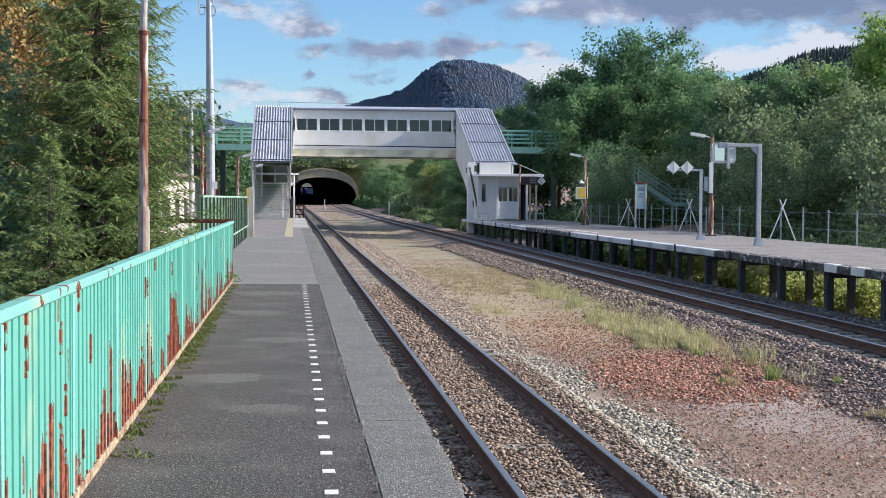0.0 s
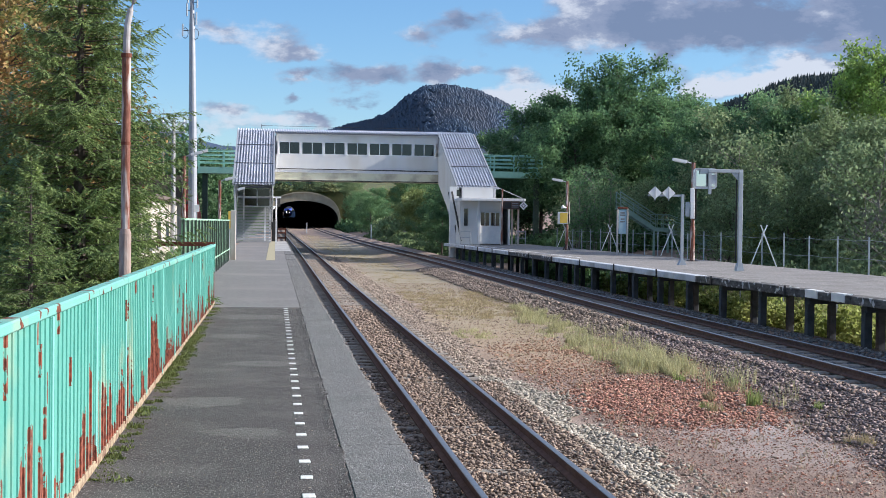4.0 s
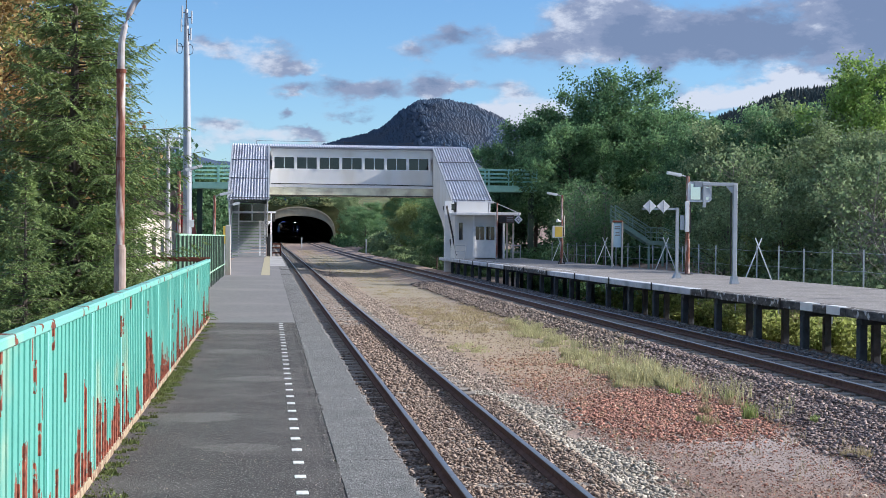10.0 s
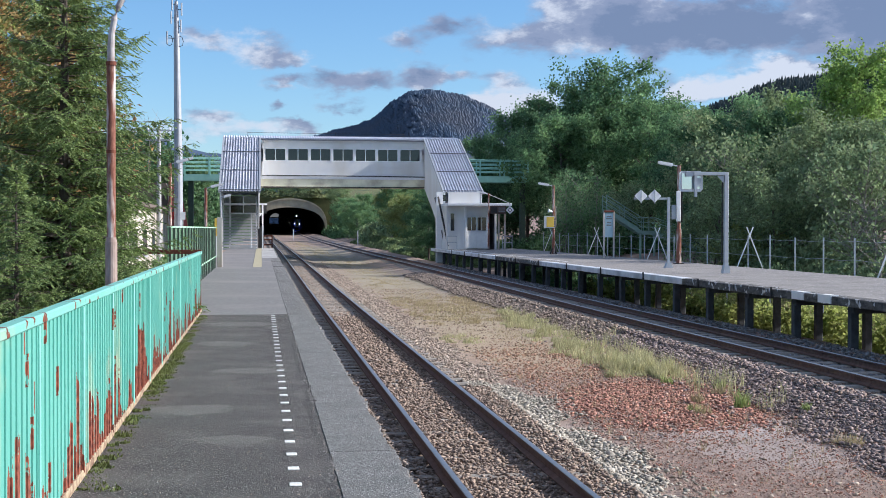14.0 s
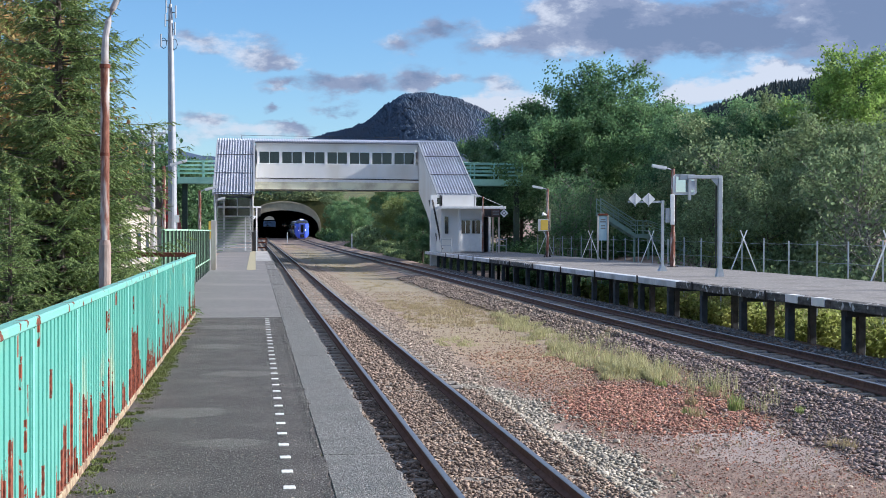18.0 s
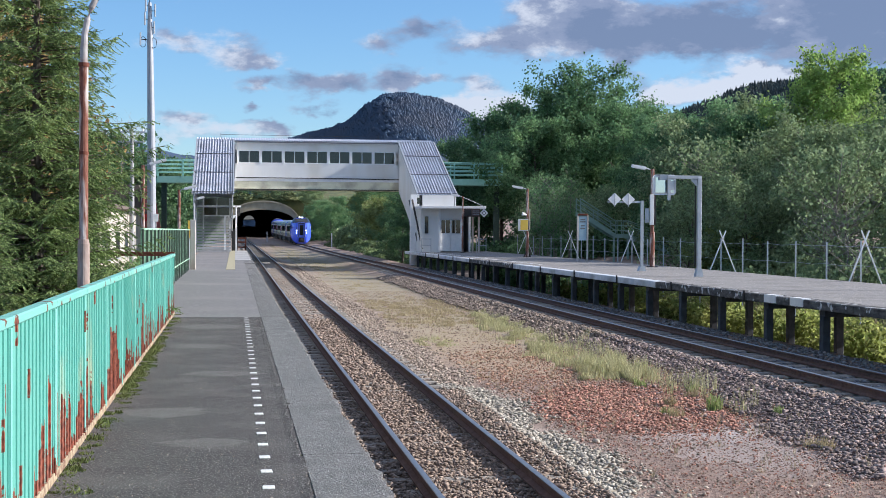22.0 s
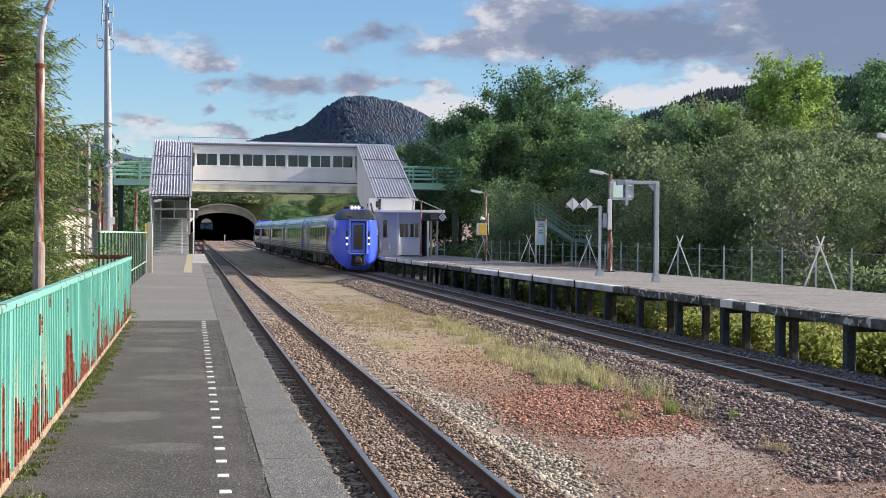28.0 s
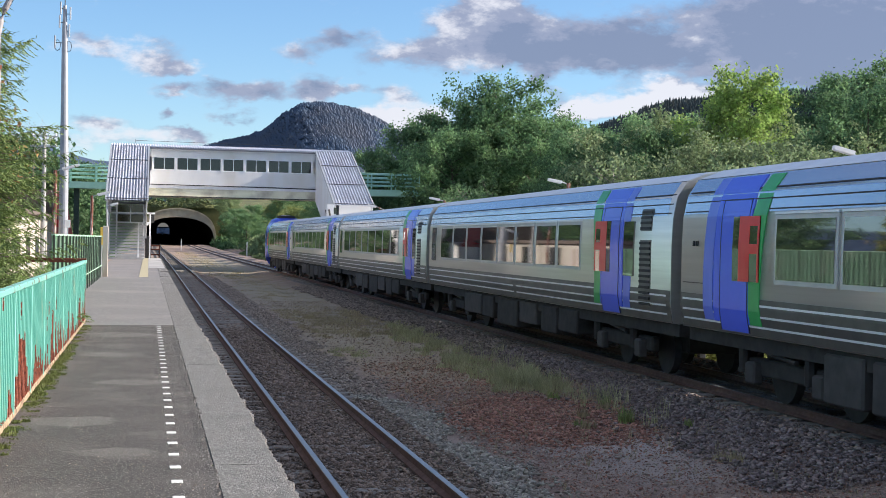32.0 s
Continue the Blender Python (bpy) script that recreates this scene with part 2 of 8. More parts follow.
def rusty(name, paint, paint2, rust=(0.15, 0.042, 0.022), reach=0.34, rib=0.059, spot=0.986, chips=0.0):
    """Old paint on ribbed sheet: rust climbs each rib to its own height, with stray streaks and pale worn patches."""
    m = surf(name, paint, paint2, scale=1.3, rough=0.55, bump=0.15, bscale=60)
    nt = m.node_tree
    N, L = nt.nodes.new, nt.links.new
    b = nt.nodes["Principled BSDF"]
    col = b.inputs["Base Color"].links[0].from_socket

    def math_node(op, p, q=None, clamp=False):
        n = N("ShaderNodeMath")
        n.operation, n.use_clamp = op, clamp
        for k, v in enumerate((p, q)):
            if v is None:
                continue
            if isinstance(v, (int, float)):
                n.inputs[k].default_value = v
            else:
                L(v, n.inputs[k])
        return n.outputs[0]

    def noise_node(vec, scale, detail=4):
        n = N("ShaderNodeTexNoise")
        n.inputs["Scale"].default_value, n.inputs["Detail"].default_value = scale, detail
        L(vec, n.inputs["Vector"])
        return n.outputs["Fac"]

    def cell(u, v):
        c = N("ShaderNodeCombineXYZ")
        L(u, c.inputs[0])
        L(v, c.inputs[1])
        w = N("ShaderNodeTexWhiteNoise")
        w.noise_dimensions = "2D"
        L(c.outputs[0], w.inputs["Vector"])
        return w.outputs["Value"]
    tc = N("ShaderNodeTexCoord")
    obj = tc.outputs["Object"]
    sep = N("ShaderNodeSeparateXYZ")
    L(obj, sep.inputs[0])
    y, z = sep.outputs["Y"], sep.outputs["Z"]
    strip = math_node("FLOOR", math_node("DIVIDE", y, rib))
    zero = math_node("MULTIPLY", strip, 0.0)
    each = math_node("POWER", cell(strip, zero), 0.65)
    along = N("ShaderNodeCombineXYZ")
    L(y, along.inputs[1])
    run = N("ShaderNodeMapRange")
    run.inputs["From Min"].default_value, run.inputs["From Max"].default_value = 0.34, 0.58
    L(noise_node(along.outputs[0], 0.75, 3), run.inputs["Value"])
    tall = math_node("MULTIPLY", math_node("MULTIPLY", each, run.outputs[0]), reach)
    rough_edge = math_node("MULTIPLY", math_node("SUBTRACT", noise_node(obj, 15), 0.5), 0.40)
    low = math_node("LESS_THAN", z, math_node("ADD", math_node("ADD", tall, rough_edge), 0.012))
    # stray streaks, a hand long, each within one rib
    stray = math_node("GREATER_THAN", cell(strip, math_node("FLOOR", math_node("MULTIPLY", z, 6.5))), spot)
    ragged = math_node("GREATER_THAN", noise_node(obj, 17), 0.44)
    stray = math_node("MULTIPLY", stray, ragged)
    mask = math_node("MAXIMUM", low, stray)
    if chips:
        mask = math_node("MAXIMUM", mask, math_node("GREATER_THAN", noise_node(obj, 5.5, 6), 0.70 - chips))
    pale = N("ShaderNodeMapRange")
    pale.inputs["From Min"].default_value, pale.inputs["From Max"].default_value = 0.60, 0.72
    L(noise_node(obj, 1.1, 6), pale.inputs["Value"])
    m0 = N("ShaderNodeMix")
    m0.data_type = "RGBA"
    L(math_node("MULTIPLY", pale.outputs[0], 0.75), m0.inputs["Factor"])
    L(col, m0.inputs["A"])
    m0.inputs["B"].default_value = (0.42, 0.47, 0.33, 1)
    rr = N("ShaderNodeValToRGB")
    rr.color_ramp.elements[0].position, rr.color_ramp.elements[1].position = 0.35, 0.65
    rr.color_ramp.elements[0].color, rr.color_ramp.elements[1].color = (rust[0] * 0.45, rust[1] * 0.45, rust[2] * 0.5, 1), (rust[0] * 1.5, rust[1] * 1.6, rust[2] * 1.6, 1)
    L(noise_node(obj, 24), rr.inputs["Fac"])
    mx = N("ShaderNodeMix")
    mx.data_type = "RGBA"
    L(mask, mx.inputs["Factor"])
    L(m0.outputs["Result"], mx.inputs["A"])
    L(rr.outputs["Color"], mx.inputs["B"])
    L(mx.outputs["Result"], b.inputs["Base Color"])
    L(math_node("ADD", math_node("MULTIPLY", mask, 0.4), 0.5), b.inputs["Roughness"])
    return m


# ---- mesh helpers ----
def link_mesh(name, bm, mat, parent=None, label="", smooth=False):
    me = bpy.data.meshes.new(name)
    bm.normal_update()
    bm.to_mesh(me)
    bm.free()
    for mm in (mat if isinstance(mat, (list, tuple)) else [mat]):
        me.materials.append(mm)
    if smooth:
        me.shade_smooth()
    ob = new(name, me)
    if parent:
        ob.parent = parent
    if label:
        tagged(ob, label)
    return ob


def part(name, bm, mat, parent, label="", smooth=False):
    return link_mesh(name, bm, mat, parent, label, smooth)


def shared(name, mesh, parent, m):
    ob = new(name, mesh)
    ob.parent = parent
    ob.matrix_basis = m
    return ob


def thing(name, label, category, group="", at=(0, 0, 0), kind=""):
    ob = new(name)
    ob.location = at
    ob.empty_display_size = 0.1
    return tagged(ob, label, category, group, kind)


def raw_mesh(name, verts, faces, mat, parent=None, label="", smooth=False):
    me = bpy.data.meshes.new(name)
    me.from_pydata(verts, [], faces)
    for mm in (mat if isinstance(mat, (list, tuple)) else [mat]):
        me.materials.append(mm)
    if smooth:
        me.shade_smooth()
    ob = new(name, me)
    if parent:
        ob.parent = parent
    if label:
        tagged(ob, label)
    return ob


def B():
    return bmesh.new()


def box(bm, x0, x1, y0, y1, z0, z1, bevel=0.0, mat=0):
    v = [bm.verts.new(p) for p in ((x0, y0, z0), (x1, y0, z0), (x1, y1, z0), (x0, y1, z0), (x0, y0, z1), (x1, y0, z1), (x1, y1, z1), (x0, y1, z1))]
    fs = [bm.faces.new([v[i] for i in q]) for q in ((0, 3, 2, 1), (4, 5, 6, 7), (0, 1, 5, 4), (1, 2, 6, 5), (2, 3, 7, 6), (3, 0, 4, 7))]
    for f in fs:
        f.material_index = mat
    if bevel:
        es = list({e for f in fs for e in f.edges})
        bmesh.ops.bevel(bm, geom=es, offset=bevel, segments=1, affect="EDGES")
    return bm


def tube(bm, pts, r, n=8, cap=True, mat=0):
    """A round tube along points; r one radius or one for each point."""
    pts = [Vector(p) for p in pts]
    rs = r if isinstance(r, (list, tuple)) else [r] * len(pts)
    rings = []
    for i, p in enumerate(pts):
        d = (pts[min(i + 1, len(pts) - 1)] - pts[max(i - 1, 0)]).normalized()
        a = d.cross(Vector((0, 0, 1)) if abs(d.z) < 0.95 else Vector((1, 0, 0))).normalized()
        c = d.cross(a)
        rings.append([bm.verts.new(p + rs[i] * (math.cos(k * math.tau / n) * a + math.sin(k * math.tau / n) * c)) for k in range(n)])
    for u, w in zip(rings, rings[1:]):
        for k in range(n):
            bm.faces.new((u[k], w[k], w[(k + 1) % n], u[(k + 1) % n])).material_index = mat
    if cap:
        bm.faces.new(rings[0]).material_index = mat
        bm.faces.new(rings[-1][::-1]).material_index = mat
    return bm


def beam(bm, p, q, w, h, up=(0, 0, 1)):
    """A square bar from p to q, w wide and h deep."""
    p, q = Vector(p), Vector(q)
    d = (q - p).normalized()
    a = d.cross(Vector(up))
    a = a.normalized() if a.length > 1e-4 else Vector((1, 0, 0))
    c = a.cross(d).normalized()
    ends = []
    for o in (p, q):
        ends.append([bm.verts.new(o + a * s * w / 2 + c * t * h / 2) for s, t in ((-1, -1), (1, -1), (1, 1), (-1, 1))])
    u, v = ends
    for k in range(4):
        bm.faces.new((u[k], u[(k + 1) % 4], v[(k + 1) % 4], v[k]))
    bm.faces.new(u[::-1])
    bm.faces.new(v)
    return bm


def prism(bm, profile, y0, y1, axis="y", mat=0):
    """Sweeps a closed outline (pairs) along one axis."""
    def at(a, b, s):
        return (a, s, b) if axis == "y" else (s, a, b) if axis == "x" else (a, b, s)
    u = [bm.verts.new(at(a, b, y0)) for a, b in profile]
    v = [bm.verts.new(at(a, b, y1)) for a, b in profile]
    n = len(profile)
    for k in range(n):
        bm.faces.new((u[k], u[(k + 1) % n], v[(k + 1) % n], v[k])).material_index = mat
    bm.faces.new(u[::-1]).material_index = mat
    bm.faces.new(v).material_index = mat
    return bm


# ---- the line of the tracks ----
def curve(table):
    ys, vs = [a for a, _ in table], [b for _, b in table]
    grid = np.arange(-140, 900, 2.0)
    val = np.interp(grid, ys, vs)
    k = np.hanning(31)
    pad = np.pad(val, 15, mode="edge")
    val = np.convolve(pad, k / k.sum(), mode="valid")
    return lambda y: float(np.interp(y, grid, val))


right_x = curve([(-140, 9.82), (80, 9.82), (130, 9.6), (180, 9.35), (240, 9.3), (300, 9.05), (370, 8.7), (430, 7.4), (500, 5.0), (560, 4.9), (900, 4.9)])
right_z = curve([(-140, -0.78), (40, -0.76), (90, -0.70), (130, -0.66), (180, -0.52), (220, -0.40), (290, 0.0), (370, 1.0), (440, 2.2), (500, 3.2), (560, 3.4), (900, 4)])
left_x = curve([(-140, 2.42), (120, 2.42), (180, 2.25), (240, 1.9), (300, 1.9), (900, 2)])
left_z = curve([(-140, -0.9), (50, -0.9), (90, -0.80), (140, -0.70), (200, -0.48), (240, -0.33), (300, 0.1), (370, 1.0), (440, 2.2), (500, 3.2), (900, 4)])

M = {}
M["asphalt"] = surf("worn_asphalt", (0.019, 0.0175, 0.0178), (0.108, 0.096, 0.092), scale=34, rough=0.9, bump=1.0, bscale=110, c3=(0.105, 0.093, 0.09), scale3=1.6, speck=(75, 0.59, (0.36, 0.34, 0.325)))
M["asphalt_far"] = surf("smooth_grey_asphalt", (0.145, 0.143, 0.148), (0.225, 0.22, 0.22), scale=10, rough=0.9, bump=0.3, bscale=120, c3=(0.23, 0.22, 0.215), scale3=0.4, speck=(70, 0.68, (0.4, 0.4, 0.39)))
M["concrete"] = surf("pebbly_concrete", (0.06, 0.06, 0.062), (0.27, 0.265, 0.258), scale=55, rough=0.9, bump=1.0, bscale=90, c3=(0.125, 0.125, 0.123), scale3=2.4, speck=(110, 0.62, (0.55, 0.55, 0.54)))
M["concrete_pale"] = surf("pale_concrete", (0.34, 0.34, 0.34), (0.46, 0.46, 0.46), scale=7, rough=0.85, bump=0.3, bscale=60, c3=(0.25, 0.25, 0.25), scale3=0.6)
M["concrete_dark"] = surf("dark_bluish_concrete", (0.042, 0.050, 0.062), (0.085, 0.094, 0.11), scale=5, rough=0.9, bump=0.3, bscale=50)
M["white"] = surf("white_paint", (0.72, 0.73, 0.745), (0.82, 0.82, 0.825), scale=5, rough=0.6, bump=0.08, bscale=30)
M["mark"] = surf("worn_white_marking", (0.55, 0.55, 0.54), (0.8, 0.8, 0.79), scale=40, rough=0.75)
M["yellow"] = surf("worn_yellow_paving", (0.34, 0.31, 0.20), (0.43, 0.395, 0.27), scale=12, rough=0.85, bump=0.2)
M["rail_top"] = surf("polished_rail_steel", (0.34, 0.335, 0.335), (0.50, 0.495, 0.49), scale=20, rough=0.34, metal=1.0, rough2=0.55)
M["rail_side"] = surf("rusty_rail_steel", (0.085, 0.045, 0.037), (0.17, 0.098, 0.078), scale=9, rough=0.85, bump=0.2, bscale=80)
M["sleeper"] = surf("weathered_concrete_sleeper", (0.20, 0.185, 0.165), (0.34, 0.31, 0.27), scale=12, rough=0.9, bump=0.4, bscale=50, vary=0.2)
M["stone_brown"] = surf("brown_ballast", (0.14, 0.10, 0.078), (0.34, 0.268, 0.212), scale=14, rough=0.9, vary=0.5, island=True)
M["stone_grey"] = surf("grey_ballast", (0.22, 0.198, 0.162), (0.44, 0.405, 0.345), scale=14, rough=0.9, vary=0.42, island=True)
M["stone_red"] = surf("reddish_gravel", (0.23, 0.105, 0.075), (0.43, 0.235, 0.175), scale=9, rough=0.95, vary=0.5, island=True)
M["stone_rust"] = surf("rust_brown_gravel", (0.26, 0.15, 0.10), (0.47, 0.31, 0.22), scale=9, rough=0.95, vary=0.5, island=True)
M["stone_dust"] = surf("dusty_fine_gravel", (0.21, 0.14, 0.115), (0.44, 0.335, 0.28), scale=9, rough=0.95, vary=0.4, island=True)
M["stone_dark"] = surf("dark_ballast", (0.125, 0.095, 0.09), (0.31, 0.25, 0.235), scale=9, rough=0.9, vary=0.55, island=True)
M["teal"] = rusty("peeling_turquoise_paint", (0.11, 0.365, 0.305), (0.15, 0.42, 0.355), rust=(0.20, 0.055, 0.03), reach=0.64, rib=0.0692, spot=0.975)
M["teal_strip"] = rusty("turquoise_cover_strip", (0.20, 0.52, 0.45), (0.24, 0.56, 0.49), reach=0.12, rib=1.66, spot=0.985)
M["teal_cap"] = rusty("chipped_turquoise_cap", (0.17, 0.45, 0.385), (0.21, 0.50, 0.43), reach=0.0, spot=0.9995, chips=0.10)
M["green"] = surf("faded_green_paint", (0.26, 0.47, 0.33), (0.34, 0.56, 0.42), scale=3, rough=0.6, c3=(0.38, 0.55, 0.42), scale3=1.0)
M["green_bridge"] = surf("pale_green_paint", (0.25, 0.50, 0.42), (0.33, 0.58, 0.50), scale=2, rough=0.55)
M["rust"] = surf("rusty_pole_paint", (0.13, 0.042, 0.028), (0.27, 0.12, 0.08), scale=9, rough=0.9, bump=0.25, c3=(0.60, 0.55, 0.52), scale3=1.9, stretch=(5, 5, 1.0))
M["rust_bar"] = surf("brown_rust", (0.10, 0.028, 0.018), (0.17, 0.055, 0.03), scale=12, rough=0.9, bump=0.2)
M["galv"] = surf("galvanised_steel", (0.36, 0.39, 0.43), (0.47, 0.50, 0.54), scale=4, rough=0.5, metal=0.35)
M["mast"] = surf("grey_mast_steel", (0.30, 0.32, 0.36), (0.40, 0.42, 0.46), scale=2, rough=0.55, metal=0.3)
M["roof"] = surf("corrugated_roof_steel", (0.50, 0.54, 0.63), (0.60, 0.64, 0.73), scale=1.5, rough=0.6, metal=0.0, c3=(0.46, 0.49, 0.56), scale3=0.7)
# roof steel darkened to give the laps their shadow
M["roof_dark"] = surf("roof_lap_shadow_steel", (0.10, 0.11, 0.13), (0.16, 0.17, 0.2), scale=4, rough=0.6)
M["wall"] = surf("aged_cream_cladding", (0.68, 0.69, 0.70), (0.77, 0.77, 0.76), scale=1.2, rough=0.7, bump=0.05, c3=(0.62, 0.61, 0.58), scale3=0.6, stretch=(1, 1, 0.3))
M["girder"] = surf("yellowed_girder_paint", (0.72, 0.71, 0.52), (0.80, 0.78, 0.62), scale=1.0, rough=0.65, c3=(0.46, 0.42, 0.32), scale3=0.9)
M["glass"] = glass("dim_window_glass", (0.014, 0.018, 0.02), 0.05, 1.45)
M["glass_train"] = glass("tinted_train_glass", (0.015, 0.015, 0.017), 0.03, 2.1)
M["glass_cab"] = glass("dark_cab_glass", (0.012, 0.014, 0.016), 0.04, 1.5)
M["metal_dark"] = surf("dark_metal", (0.02, 0.02, 0.022), (0.045, 0.043, 0.042), scale=6, rough=0.7)
M["black"] = surf("matt_black", (0.012, 0.012, 0.014), (0.02, 0.02, 0.022), scale=6, rough=0.7)
M["tunnel"] = surf("dark_lining_concrete", (0.05, 0.05, 0.05), (0.08, 0.08, 0.078), scale=1, rough=0.95)
M["portal"] = surf("weathered_portal_concrete", (0.30, 0.26, 0.185), (0.44, 0.385, 0.28), scale=0.8, rough=0.9, c3=(0.28, 0.25, 0.2), scale3=0.3)
M["ground"] = surf("dry_earth_and_gravel", (0.17, 0.120, 0.095), (0.37, 0.275, 0.225), scale=26, rough=0.95, bump=0.9, bscale=40, c3=(0.36, 0.285, 0.24), scale3=0.7)


def stains(m, spots):
    """Broad ragged stains on a ground: centre, half sizes, colour, strength."""
    nt = m.node_tree
    N, L = nt.nodes.new, nt.links.new
    b = nt.nodes["Principled BSDF"]
    col = b.inputs["Base Color"].links[0].from_socket
    obj = N("ShaderNodeTexCoord").outputs["Object"]
    no = N("ShaderNodeTexNoise")
    no.inputs["Scale"].default_value, no.inputs["Detail"].default_value, no.inputs["Roughness"].default_value = 2.2, 8, 0.65
    L(obj, no.inputs["Vector"])
    for cx, cy, rx, ry, colour, k in spots:
        mp = N("ShaderNodeMapping")
        mp.inputs["Location"].default_value, mp.inputs["Scale"].default_value = (-cx / rx, -cy / ry, 0), (1 / rx, 1 / ry, 0)
        L(obj, mp.inputs["Vector"])
        ln = N("ShaderNodeVectorMath")
        ln.operation = "LENGTH"
        L(mp.outputs[0], ln.inputs[0])
        ad = N("ShaderNodeMath")
        ad.operation = "MULTIPLY_ADD"
        L(no.outputs["Fac"], ad.inputs[0])
        ad.inputs[1].default_value = 2.4
        L(ln.outputs["Value"], ad.inputs[2])
        mr = N("ShaderNodeMapRange")
        mr.interpolation_type = "SMOOTHSTEP"
        mr.inputs["From Min"].default_value, mr.inputs["From Max"].default_value = 2.45, 1.75
        mr.inputs["To Max"].default_value = k
        L(ad.outputs[0], mr.inputs["Value"])
        mx = N("ShaderNodeMix")
        mx.data_type = "RGBA"
        L(mr.outputs[0], mx.inputs["Factor"])
        L(col, mx.inputs["A"])
        mx.inputs["B"].default_value = (*colour, 1)
        col = mx.outputs["Result"]
    L(col, b.inputs["Base Color"])


# straw thatch between the tracks, grey dust in the bare hollow
stains(M["ground"], [(6.0, 36, 2.2, 11, (0.40, 0.34, 0.22), 0.65), (6.2, 64, 2.2, 24, (0.33, 0.30, 0.21), 0.7), (6.0, 130, 2.6, 55, (0.27, 0.265, 0.20), 0.7), (5.5, 29, 1.6, 5, (0.40, 0.31, 0.22), 0.7),
                     (6.15, 16.4, 1.2, 1.9, (0.42, 0.385, 0.37), 0.5), (6.7, 17.9, 0.8, 1.0, (0.45, 0.42, 0.41), 0.5)])
M["grass"] = surf("dry_grass", (0.32, 0.265, 0.15), (0.48, 0.41, 0.255), scale=3, rough=0.8, vary=0.3, island=True, trans=0.3)
M["weed"] = surf("green_weeds", (0.20, 0.27, 0.08), (0.36, 0.42, 0.17), scale=3, rough=0.75, vary=0.35, island=True, trans=0.35)
M["bush"] = surf("yellow_green_brush", (0.19, 0.26, 0.07), (0.42, 0.45, 0.15), scale=0.6, rough=0.75, vary=0.4, island=True, trans=0.5)
M["moss"] = surf("green_moss", (0.06, 0.085, 0.022), (0.15, 0.18, 0.05), scale=30, rough=0.95, vary=0.4, island=True)
M["bark_pale"] = surf("pale_grey_bark", (0.17, 0.155, 0.14), (0.30, 0.28, 0.25), scale=5, rough=0.9, bump=0.3, bscale=14, stretch=(1, 1, 0.3))
M["bark"] = surf("grey_brown_bark", (0.07, 0.055, 0.045), (0.15, 0.125, 0.105), scale=5, rough=0.95, bump=0.5, bscale=14, stretch=(1, 1, 0.3))
M["leaf"] = surf("deep_green_leaves", (0.074, 0.155, 0.082), (0.185, 0.31, 0.14), scale=0.5, rough=0.8, vary=0.4, island=True, trans=0.5)
M["leaf_light"] = surf("yellow_green_leaves", (0.19, 0.33, 0.075), (0.36, 0.48, 0.15), scale=0.5, rough=0.75, vary=0.35, island=True, trans=0.5)
M["leaf_olive"] = surf("olive_leaves", (0.155, 0.235, 0.115), (0.325, 0.40, 0.205), scale=0.5, rough=0.8, vary=0.4, island=True, trans=0.42)
M["leaf_mid"] = surf("mid_green_leaves", (0.102, 0.205, 0.10), (0.225, 0.36, 0.16), scale=0.5, rough=0.8, vary=0.4, island=True, trans=0.5)
M["needle_mix"] = surf("green_and_brown_needles", (0.16, 0.245, 0.072), (0.41, 0.49, 0.16), scale=1.2, rough=0.75, vary=0.45, island=True, c3=(0.40, 0.22, 0.09), scale3=0.6, trans=0.3)
M["leaf_gold"] = surf("turning_yellow_leaves", (0.17, 0.23, 0.065), (0.31, 0.35, 0.13), scale=0.5, rough=0.6, vary=0.35, island=True, trans=0.4)
M["needle"] = surf("spruce_needles", (0.072, 0.122, 0.042), (0.275, 0.365, 0.12), scale=1.2, rough=0.75, vary=0.45, island=True, trans=0.3)
M["leaf_rust"] = surf("rust_brown_leaves", (0.25, 0.15, 0.065), (0.50, 0.31, 0.13), scale=0.6, rough=0.8, vary=0.4, island=True, trans=0.4, c3=(0.22, 0.26, 0.09), scale3=0.5)
M["needle_blue"] = surf("soft_pine_needles", (0.15, 0.29, 0.17), (0.28, 0.43, 0.26), scale=1.2, rough=0.75, vary=0.35, island=True, trans=0.3)
# distance haze is mixed into both slope colours as blue
M["hill"] = surf("haze_blue_wooded_slope", (0.020, 0.045, 0.085), (0.036, 0.065, 0.105), scale=0.035, rough=1.0, c3=(0.040, 0.052, 0.075), scale3=0.012, bump=1.0, bscale=0.12)
M["hill_far"] = surf("haze_blue_ridge", (0.045, 0.075, 0.14), (0.06, 0.095, 0.16), scale=0.02, rough=0.95)
M["blue"] = surf("cobalt_train_paint", (0.072, 0.135, 0.82), (0.082, 0.148, 0.86), scale=2, rough=0.22)
M["steel"] = surf("brushed_stainless_steel", (0.60, 0.58, 0.545), (0.70, 0.68, 0.64), scale=3, rough=0.30, metal=0.75, stretch=(1, 0.1, 4))
M["steel_roof"] = surf("train_roof_steel", (0.52, 0.55, 0.60), (0.62, 0.65, 0.70), scale=2, rough=0.38, metal=0.6)
M["steel_low"] = surf("dark_trim_and_reflection_steel", (0.12, 0.117, 0.11), (0.17, 0.165, 0.155), scale=3, rough=0.42, metal=0.6)
M["stripe"] = surf("white_stripe", (0.75, 0.75, 0.74), (0.82, 0.82, 0.8), scale=3, rough=0.4)
M["red"] = surf("red_door_paint", (0.72, 0.03, 0.035), (0.78, 0.045, 0.045), scale=3, rough=0.3)
M["green_band"] = surf("bright_green_band", (0.03, 0.36, 0.09), (0.04, 0.42, 0.11), scale=3, rough=0.3)
